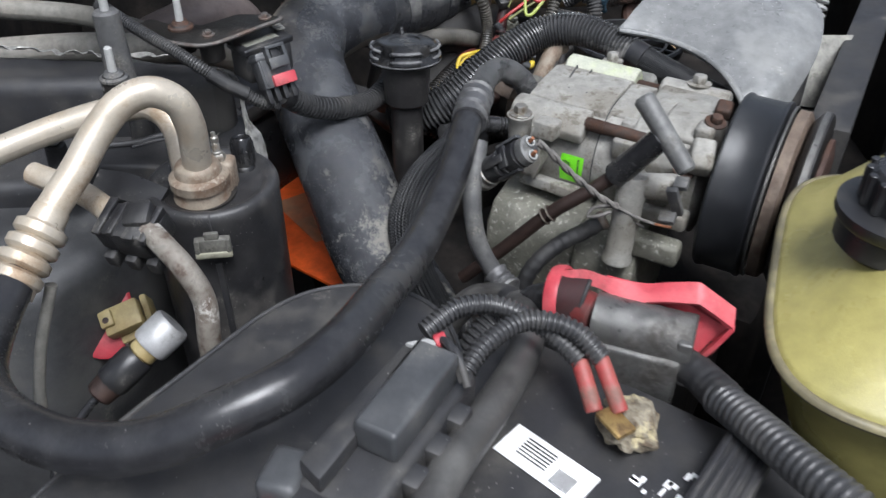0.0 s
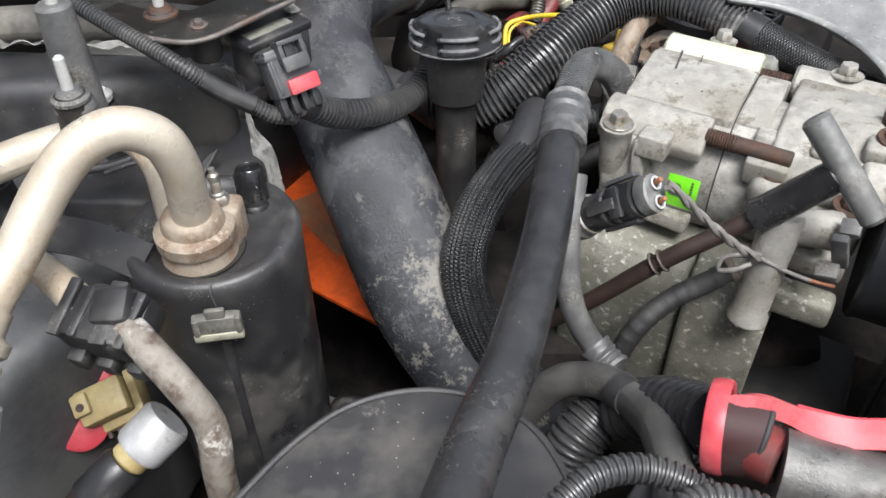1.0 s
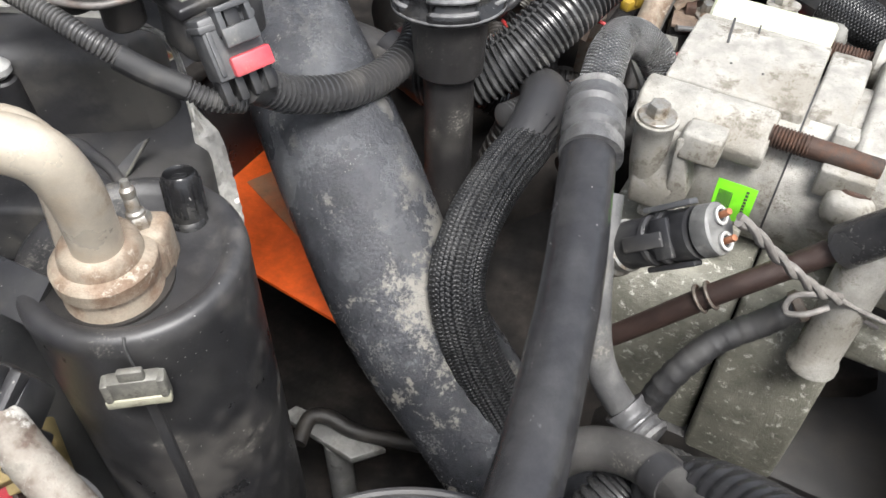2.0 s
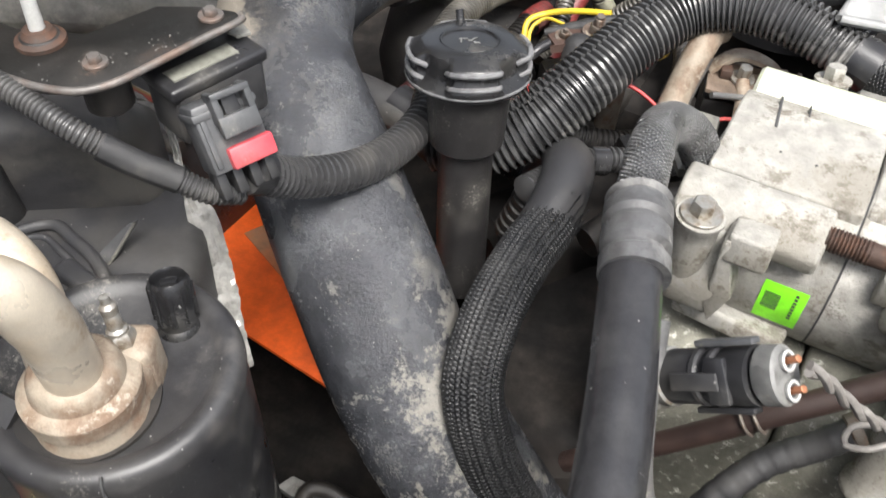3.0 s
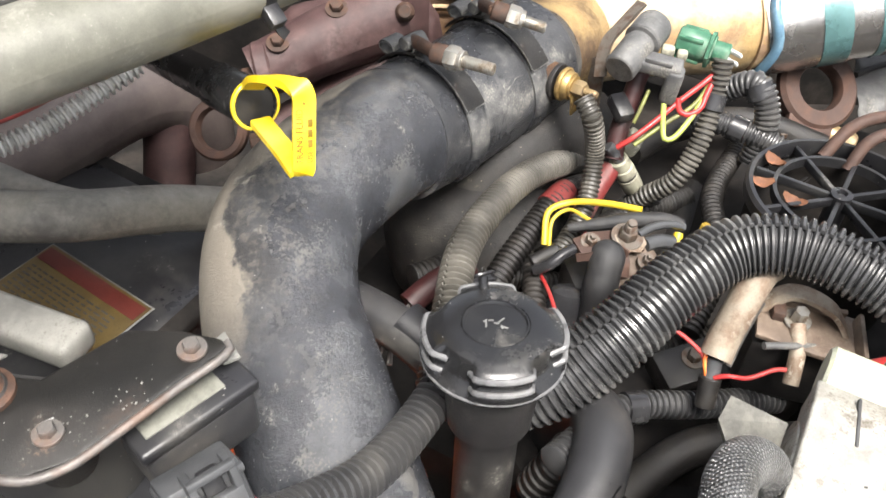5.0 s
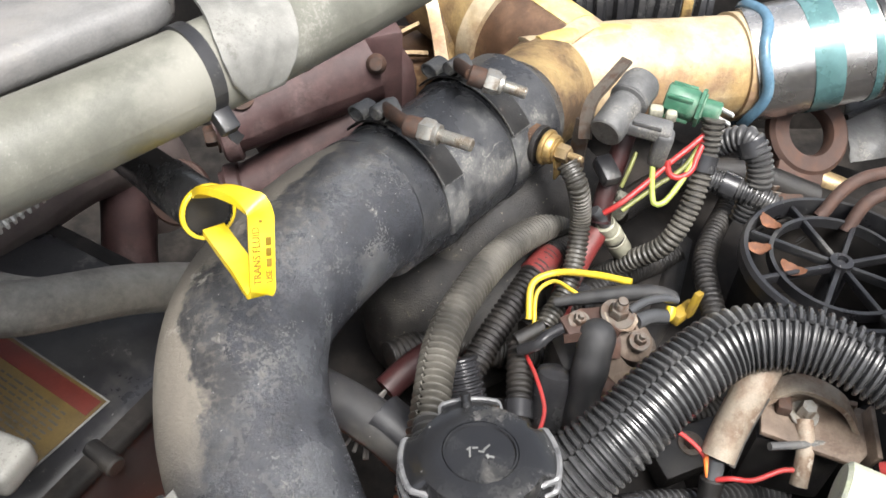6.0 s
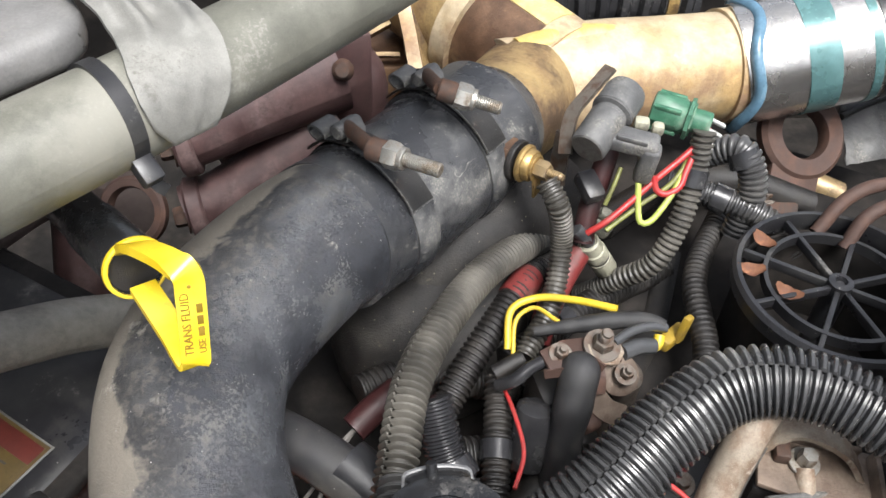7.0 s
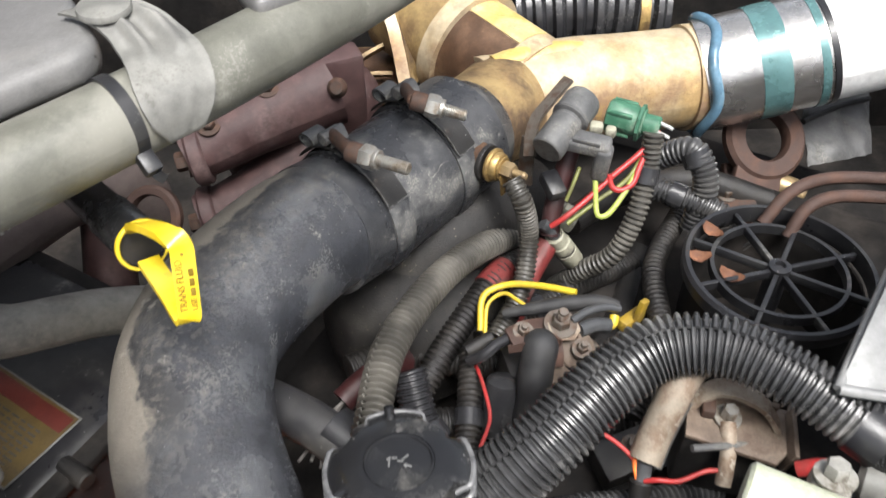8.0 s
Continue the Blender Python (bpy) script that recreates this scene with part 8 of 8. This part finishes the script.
part("lower_lead", tube([(0.084, 0.966, 0.984), (0.096, 0.972, 0.982), (0.107, 0.975, 0.978)], 0.0052, 14, 0.002), CONN, rl)
part("yellow_sleeve", tube([(0.104, 0.973, 0.978), (0.110, 0.976, 0.978), (0.112, 0.981, 0.981)], 0.0036, 14, 0.002), YELLOW_WIRE, rl, "yellow insulated sleeve")
part("rubber_shroud", lathe([(0.014, 0), (0.0155, 0.008), (0.0145, 0.03), (0.012, 0.04), (0.007, 0.043)], 24, along((0.026, 0.93, 0.92), (0.032, 0.948, 0.96))), RUBBER, rl, "black rubber shroud")
part("rust_clump", block((0.014, 0.012, 0.014), pose(0.062, 0.935, 0.955, 20, 15, 30), 0.35, steps=3), EYE_RUST, rl)
part("lug", rod((0.006, 0.968, 0.962), (0.026, 0.976, 0.968), 0.0055), GRIME_AND_SHADE, rl)
part("yellow_tab", block((0.008, 0.005, 0.022), pose(0.139, 1.003, 0.958, 0, 14, 40), 0.25), YELLOW_TAB, rl, "aged yellow plastic tab")
part("yellow_base", block((0.026, 0.010, 0.010), pose(0.134, 1.005, 0.947, 0, 8, 40), 0.25), YELLOW_TAB, rl)
r2 = thing("starter_relay", (0.15, 0.86, 0.94), "rusty relay block with a dusty metal elbow", "relay")
part("base", slab([(-0.03, -0.016), (0.022, -0.02), (0.03, -0.008), (0.03, 0.02), (-0.03, 0.02)], -0.002, 0.002, 0.0012, pose(0.157, 0.864, 1.016, 0, 4, -18)), DUSTY_BROWN, r2)
part("lower_case", block((0.05, 0.03, 0.05), pose(0.152, 0.868, 0.985, 0, 0, -15), 0.15), GRIME_AND_SHADE, r2)
part("bridge", strap([(0.13, 0.88, 1.02), (0.15, 0.882, 1.03), (0.172, 0.872, 1.026), (0.182, 0.862, 1.014)], 0.012, 0.003, (0.2, 1, 0)), DIRTY_ALU, r2)
part("end_wall", block((0.003, 0.034, 0.02), pose(0.184, 0.855, 1.014, 0, 12, -15), 0.2), DUSTY_BROWN, r2)
part("rear_wall", block((0.052, 0.003, 0.024), pose(0.158, 0.881, 1.012, 10, 0, -15), 0.2), DUSTY_BROWN, r2)
part("tongue", block((0.008, 0.02, 0.008), pose(0.142, 0.878, 1.022, 0, 0, -15), 0.2), RUST, r2)
part("cable_lug", tube([(0.15, 0.864, 1.021), (0.148, 0.850, 1.014), (0.144, 0.836, 1.0)], 0.0048, 14), DIRTY_ALU, r2)
bolt_on(r2, (0.151, 0.868, 1.020), (0, -0.1, 1), 0.0048, 0.009)
part("elbow", tube([(0.135, 0.89, 1.045), (0.128, 0.885, 1.045), (0.119, 0.875, 1.036), (0.107, 0.860, 1.014), (0.1015, 0.851, 1.005)], 0.0098, 22, 0.003), DIRTY_ALU, r2, "dusty metal elbow")
part("elbow_lip", strap([(0.1255, 0.869, 1.036), (0.113, 0.854, 1.015), (0.107, 0.845, 1.006)], 0.005, 0.0022, (0.6, 0.5, 0.3)), LEAD, r2, "bright worn edge")
part("pin", rod((0.1015, 0.851, 1.005), (0.0990, 0.8420, 0.9930), 0.0050), CONN, r2, "grey lead")
part("plug_boot", rod((0.0995, 0.8440, 0.9960), (0.0970, 0.8330, 0.9800), 0.0068, 0.0060, 16), GRIME_AND_SHADE, r2)
part("wire_bail", tube([(0.164, 0.882, 1.024), (0.1735, 0.8786, 1.0195), (0.1800, 0.8670, 1.0145), (0.1838, 0.8600, 1.0110), (0.1820, 0.8565, 1.0105), (0.1700, 0.8540, 1.0130), (0.1470, 0.8505, 1.0180), (0.1245, 0.8472, 1.0222)], 0.0022, 12, 0.002), SOLENOID, r2, "thin grey wire bail")
cn = thing("inline_connector", (0.085, 1.07, 0.95), "dusty grey inline cable connector", "connector")
CN0, CN1 = V((0.0795, 1.0600, 0.9850)), V((0.1002, 1.0640, 0.9500))
cd = (CN1 - CN0).normalized()
part("barrel", lathe([(0.0055, 0.001), (0.0066, 0.0), (0.0078, 0.001), (0.0078, 0.010), (0.0086, 0.011), (0.0086, 0.019), (0.0078, 0.0195), (0.0076, 0.022), (0.0086, 0.0225), (0.0084, 0.037), (0.0070, 0.039)], 24, along(CN0, CN1)), SEALANT, cn, "pale dusty plastic barrel")
part("band", rod(tuple(CN0 + cd * 0.0195), tuple(CN0 + cd * 0.0222), 0.0080, segs=20), GRIME_AND_SHADE, cn)
part("inlet", tube([tuple(CN0 - cd * 0.014 + V((-0.003, 0.002, 0))), tuple(CN0 - cd * 0.006), tuple(CN0 + cd * 0.003)], 0.0048, 14, 0.003), CONN, cn, "grey cable")
part("tail", tube([tuple(CN1 - cd * 0.004), (0.106, 1.065, 0.941), (0.113, 1.066, 0.938), (0.122, 1.070, 0.936)], 0.0066, 14), RUBBER, cn)
ey = thing("lifting_eye", (0.311, 1.24, 0.85), "rusty brown steel lifting eye", "bracket")
EYM = Matrix.Translation((0.313, 1.24, 0.93)) @ pose(0, 0, 0, 40, 12, 0)
part("shank", block((0.048, 0.09, 0.010), EYM @ pose(-0.010, -0.072, 0.004, 0, 0, -8), 0.2), EYE_RUST, ey)
part("ring", lathe([(0.022, 0), (0.024, -0.004), (0.038, -0.004), (0.042, 0), (0.042, 0.008), (0.038, 0.012), (0.024, 0.012), (0.022, 0.008), (0.022, 0)], 40, Matrix.Translation((0.313, 1.24, 0.93)) @ pose(0, 0, 0, 40, 12, 0)), EYE_RUST, ey)
part("stem", block((0.055, 0.012, 0.10), pose(0.305, 1.20, 0.87, -42, 0, 0), 0.2), EYE_RUST, ey)
part("spacer", rod((0.318, 1.215, 0.900), (0.352, 1.200, 0.893), 0.0115), DIRTY_BRASS, ey, "dull brass spacer")
ff = thing("fuel_filter", (0.234, 1.005, 0.88), "round black fuel filter with a spoked lid", "fuel filter")
FM = Matrix.Translation((0.234, 1.006, 0.998)) @ pose(0, 0, 0, -2, 0, 0)
part("bowl", lathe([(0.05, -0.14), (0.062, -0.12), (0.062, -0.012), (0.060, -0.012), (0.052, -0.10), (0.0, -0.10)], 48, FM), BAY, ff)
part("rim", lathe([(0.064, -0.012), (0.068, -0.010), (0.069, 0.0), (0.067, 0.003), (0.064, 0.003), (0.063, -0.006), (0.064, -0.012)], 56, FM), BLACK, ff)
part("inner_ring", lathe([(0.046, -0.008), (0.049, -0.008), (0.049, 0.0), (0.046, 0.0), (0.046, -0.008)], 48, FM), BLACK, ff)
part("hub", lathe([(0.008, -0.10), (0.008, 0.002), (0.004, 0.003), (0.003, 0.0), (0, 0.0)], 20, FM), BLACK, ff)
for k in range(8):
    part("spoke", block((0.056, 0.0035, 0.007), FM @ pose(0, 0, 0, 0, 0, 45 * k + 12) @ pose(0.035, 0, -0.004), 0.2), BLACK, ff)
random.seed(12)
for ang, rr2 in ((165, 0.057), (132, 0.056), (190, 0.038)):
    p = FM @ V((rr2 * math.cos(radians(ang)), rr2 * math.sin(radians(ang)), -0.004))
    t0 = random.uniform(0, 6.28)
    lv, lf, bend = [], [], random.uniform(40, 75)
    for i in range(9):
        u = i / 8 - 0.5
        wid = 0.0062 * math.sin(math.pi * (0.08 + 0.86 * i / 8)) ** 0.8 * random.uniform(0.85, 1.1)
        for k in range(7):
            v = k / 3 - 1
            q = V((u * 0.018, v * wid, abs(v) ** 1.5 * wid * 0.7 + 0.006 * u * u * bend / 15 + random.uniform(-0.0006, 0.0006)))
            lv.append(p + Matrix.Rotation(t0, 3, "Z") @ q)
    for i in range(8):
        for k in range(6):
            lf.append((i * 7 + k, i * 7 + k + 1, i * 7 + 8 + k, i * 7 + 7 + k))
    m0 = len(lv)
    lv += [w - V((0, 0, 0.0004)) for w in lv]
    lf += [tuple(m0 + w for w in reversed(f)) for f in lf]
    single("dry_leaf", Shape().add(lv, lf), LEAF, "curled brown dry leaf on the filter lid", "leaf", "leaves on the filter")
sd = thing("fan_shroud", (0.3, 0.85, 0.9), "grey speckled plastic shroud over the pulley", "shroud")
near_lip = [(0.185, 0.841, 1.084), (0.225, 0.832, 1.080), (0.258, 0.805, 1.076), (0.275, 0.765, 1.074), (0.283, 0.74, 1.067), (0.290, 0.722, 1.055), (0.300, 0.715, 1.035)]
far_lip = [(0.268, 0.95, 1.098), (0.32, 0.965, 1.104), (0.375, 0.945, 1.104), (0.41, 0.89, 1.09), (0.395, 0.83, 1.075), (0.355, 0.765, 1.058), (0.325, 0.728, 1.035)]
sv, sf, steps = [], [], 10
for k in range(steps + 1):
    q = k / steps
    row = [tuple(V(a).lerp(V(b), q) + V((0, 0, 0.014 * math.sin(math.pi * q)))) for a, b in zip(near_lip, far_lip)]
    row = smooth(row, 0.003)
    row = [row[round(i * (len(row) - 1) / 48)] for i in range(49)]
    sv += [p + V((0, 0, 0.0012 * math.sin(i * 0.5 + k))) for i, p in enumerate(row)]
for k in range(steps):
    for i in range(48):
        sf.append((k * 49 + i, k * 49 + i + 1, k * 49 + 50 + i, k * 49 + 49 + i))
n0 = len(sv)
sv += [p - V((0, 0, 0.004)) for p in sv]
sf += [tuple(n0 + j for j in reversed(f)) for f in sf]
part("cover", Shape().add(sv, sf), SHROUD, sd)
part("lip", tube(near_lip, 0.0032, 10), SHROUD, sd, "rolled lip")
part("far_edge", tube([near_lip[0], (0.225, 0.895, 1.093), far_lip[0]], 0.0028, 10), SHROUD, sd)
part("stay", tube([(0.40, 0.88, 1.085), (0.40, 0.87, 1.0), (0.39, 0.86, 0.90)], 0.01, 12), DULL, sd)
wb = thing("rear_housing", (0.0, 1.03, 0.87), "dusty dark cast housing under the intake pipe", "housing")
part("dome", lathe([(0.07, -0.06), (0.075, -0.02), (0.066, 0.015), (0.045, 0.034), (0.0, 0.04)], 36, Matrix.Translation((-0.03, 1.06, 0.93))), SHADED_CAST, wb)
part("outlet", tube([(-0.05, 1.05, 0.915), (-0.015, 1.078, 0.952), (0.02, 1.1, 0.965), (0.07, 1.14, 0.95)], 0.04, 28, 0.008), SHADED_CAST, wb)
st = thing("lower_tube", (-0.1, 0.91, 0.95), "smooth dark metal tube under the intake pipe", "tube")
part("tube", tube([(-0.16, 0.95, 0.955), (-0.12, 0.925, 0.965), (-0.085, 0.90, 0.965), (-0.05, 0.87, 0.955)], 0.0155, 20), DULL, st)
part("tube_end", tube([(-0.085, 0.905, 0.967), (-0.055, 0.88, 0.96)], 0.017, 20), BLACK, st)

wp = thing("red_taped_loom", (0.086, 1.08, 1.0), "red taped wiring loom with a black clip", "wiring loom")
part("tape", tube([(0.092, 1.095, 1.045), (0.086, 1.084, 1.025), (0.078, 1.07, 1.0), (0.076, 1.06, 0.985)], 0.0075, 16, 0.004), DARK_RED, wp, "dull red tape")
part("lower_tape", tube([(0.076, 1.062, 0.975), (0.064, 1.048, 0.962), (0.050, 1.026, 0.948), (0.044, 1.012, 0.935)], 0.0088, 16, 0.004), RED_TAPE, wp, "worn red sleeve")
part("clip", block((0.014, 0.022, 0.012), pose(0.077, 1.075, 1.023, 20, 0, 20), 0.25), BLACK, wp)
bn = thing("beige_plug", (0.1, 1.09, 1.05), "small beige plug beside the solenoid", "connector")
part("plug", block((0.010, 0.009, 0.008), pose(0.1065, 1.088, 1.0655, 0, 0, -15), 0.3), SEALANT, bn)
part("plug", block((0.008, 0.008, 0.008), pose(0.1165, 1.084, 1.0645, 0, 0, -15), 0.3), SEALANT, bn)
gc2 = thing("grey_clip_connector", (0.085, 1.075, 0.98), "dusty grey clip connector on the loom", "connector")
part("shell", block((0.026, 0.016, 0.014), pose(0.086, 1.074, 0.993, 0, 20, -25), 0.2), LOW_CAST, gc2)
part("latch", block((0.012, 0.008, 0.006), pose(0.092, 1.068, 1.002, 0, 20, -25), 0.2), LOW_CAST, gc2)
for pts in ([(0.24, 1.06, 0.99), (0.262, 1.075, 1.008), (0.29, 1.085, 1.012), (0.36, 1.09, 1.005), (0.45, 1.10, 0.99)], [(0.255, 1.045, 0.99), (0.268, 1.056, 1.008), (0.29, 1.064, 1.012), (0.36, 1.065, 1.005), (0.45, 1.07, 0.99)]):
    t = thing("fuel_pipe", pts[0], "thin brown steel fuel pipe bent beside the filter", "pipe", "fuel pipes")
    part("pipe", tube(pts, 0.0050, 14, 0.004), EYE_RUST, t)
ef = thing("cable_end", (0.205, 0.815, 1.03), "frayed pale cable end by the main loom", "cable")
part("plug", rod((0.2, 0.815, 1.04), (0.222, 0.80, 1.045), 0.011, 0.009, round_off=0.4), BRACKET, ef)
part("red_band", tube([(0.178, 0.83, 1.025), (0.19, 0.826, 1.034), (0.198, 0.818, 1.036)], 0.0045, 12), RED_WIRE, ef)
dr = thing("striped_coil", (0.43, 0.93, 1.0), "pale metal coil spring behind the shroud", "coil")
part("coil", ribbed([(0.42, 0.93, 1.02), (0.43, 0.95, 1.06), (0.44, 0.97, 1.10)], 0.016, 0.008, 0.005, 18), PALE, dr)
rs = thing("radiator_edge", (0.55, 0.8, 0.8), "dark radiator side tank behind the pulley", "radiator")
part("tank", block((0.10, 0.5, 0.36), pose(0.52, 0.72, 0.93, 0, 0, -25), 0.1), DULL, rs)

cl_f = [([(-0.02, 0.93, 0.93), (0.03, 0.935, 0.92), (0.09, 0.93, 0.91), (0.16, 0.95, 0.90)], 0.012), ([(0.02, 0.90, 0.90), (0.07, 0.96, 0.905), (0.13, 1.03, 0.90), (0.17, 1.12, 0.90)], 0.014), ([(0.12, 0.93, 0.93), (0.15, 0.98, 0.95), (0.16, 1.05, 0.955), (0.20, 1.12, 0.95)], 0.009), ([(0.05, 0.80, 0.93), (0.10, 0.83, 0.94), (0.17, 0.83, 0.95), (0.26, 0.85, 0.95)], 0.012), ([(-0.08, 0.98, 0.93), (-0.04, 1.0, 0.925), (0.0, 0.99, 0.92), (0.05, 1.0, 0.90)], 0.011), ([(0.10, 1.10, 0.96), (0.15, 1.14, 0.955), (0.22, 1.16, 0.95), (0.29, 1.15, 0.93)], 0.012)]
for k, (pts, r) in enumerate(cl_f):
    t = thing("deep_hose", pts[0], "grimy black hose deep among the engine looms", "hose", "deep hoses")
    part("hose", tube(pts, r, 16, 0.006) if k % 2 else ribbed(pts, r, 0.0046, 0.0016, 16), GRIME_AND_SHADE, t)
for x, y, z, a, m in ((0.115, 0.90, 0.93, 20, GRIME_AND_SHADE), (0.19, 0.93, 0.93, -15, GRIME_AND_SHADE), (0.03, 0.87, 0.90, 35, GRIME_AND_SHADE), (0.25, 1.15, 0.93, -20, RUST), (0.0, 1.08, 0.90, 0, GRIME_AND_SHADE)):
    t = thing("engine_bracket", (x, y, z), "grimy metal bracket bolted to the engine", "bracket", "engine brackets")
    part("arm", block((0.055, 0.03, 0.02), pose(x, y, z, 10, 0, a), 0.2), m, t)
    part("web", block((0.02, 0.034, 0.045), pose(x + 0.012, y, z - 0.015, 0, 8, a), 0.2), m, t)
    bolt_on(t, (x, y, z + 0.0095), (0.02, -0.15, 1), 0.005, 0.006, GRIMY_STEEL)
fs2 = thing("foil_fold", (-0.4, 0.78, 1.05), "crumpled silver foil fold behind the case", "foil")
random.seed(31)
ln = smooth([(-0.50, 0.80, 1.090), (-0.43, 0.795, 1.086), (-0.37, 0.790, 1.082), (-0.31, 0.790, 1.080), (-0.27, 0.792, 1.078)], 0.008)
qa = [tuple(p + V((0, random.uniform(-0.003, 0.003), random.uniform(-0.002, 0.002)))) for p in ln]
qb = [tuple(p + V((0, -0.008 + random.uniform(-0.004, 0.004), 0.004 + random.uniform(-0.003, 0.003)))) for p in ln]
part("fold", ribbon(qa, qb, 0.001), FOIL, fs2)

pt = thing("pale_tray", (-0.13, 0.715, 0.57), "pale plastic tray corner deep below the can", "tray")
part("tray", slab([(-0.185, 0.735), (-0.172, 0.745), (-0.105, 0.71), (-0.09, 0.70), (-0.12, 0.69)], 0.69, 0.70, 0.002), GREY_CAP, pt)
part("post", rod((-0.135, 0.715, 0.565), (-0.135, 0.715, 0.69), 0.012), GREY_CAP, pt)
part("hose", tube([(-0.165, 0.70, 0.71), (-0.155, 0.725, 0.712), (-0.14, 0.725, 0.71), (-0.12, 0.715, 0.705), (-0.05, 0.70, 0.70)], 0.007, 14), GRIME_AND_SHADE, pt)

rp2 = thing("slate_board", (0.52, 0.985, 0.57), "flat slate grey board beside the radiator", "board")
part("board", block((0.042, 0.5, 0.45), pose(0.52, 0.985, 0.785, 0, 0, -29), 0.05), DULL, rp2)
pq = [(0.462, 0.985, 1.015), (0.506, 0.985, 1.015), (0.4643, 0.928, 0.9446), (0.4045, 0.9322, 0.9501)]
part("panel", Shape().add(pq + [(x, y + 0.006, z - 0.006) for x, y, z in pq], [(3, 2, 1, 0), (4, 5, 6, 7), (0, 1, 5, 4), (1, 2, 6, 5), (2, 3, 7, 6), (3, 0, 4, 7)]), TIN, rp2, "pale dusty flat panel")

hw = thing("heat_wrap", (0.41, 1.27, 0.91), "crumpled grey heat wrap hanging below the boost hose", "heat wrap")
c00, c10, c11, c01 = V((0.368, 1.299, 0.945)), V((0.47, 1.365, 0.935)), V((0.44, 1.25, 0.90)), V((0.355, 1.215, 0.915))
vs, fs = [], []
for i in range(13):
    for k in range(13):
        u, v = i / 12, k / 12
        p = c00.lerp(c10, u).lerp(c01.lerp(c11, u), v)
        vs.append(p + V((0.2, -0.6, 0.4)) * (0.016 * noise.noise(V((u * 3.5, v * 3.0, 7.0))) + 0.007 * noise.noise(V((u * 9, v * 8, 2.0)))))
for i in range(12):
    for k in range(12):
        fs.append((i * 13 + k, i * 13 + k + 1, i * 13 + 14 + k, i * 13 + 13 + k))
n0 = len(vs)
vs += [p + V((0, 0.0012, -0.001)) for p in vs]
fs += [tuple(n0 + q for q in reversed(f)) for f in fs]
part("sheet", Shape().add(vs, fs), SOLENOID, hw, sharp=60)
part("tie", tube([(0.36, 1.26, 0.935), (0.40, 1.285, 0.932), (0.45, 1.31, 0.925)], 0.003, 10), GRIME_AND_SHADE, hw)
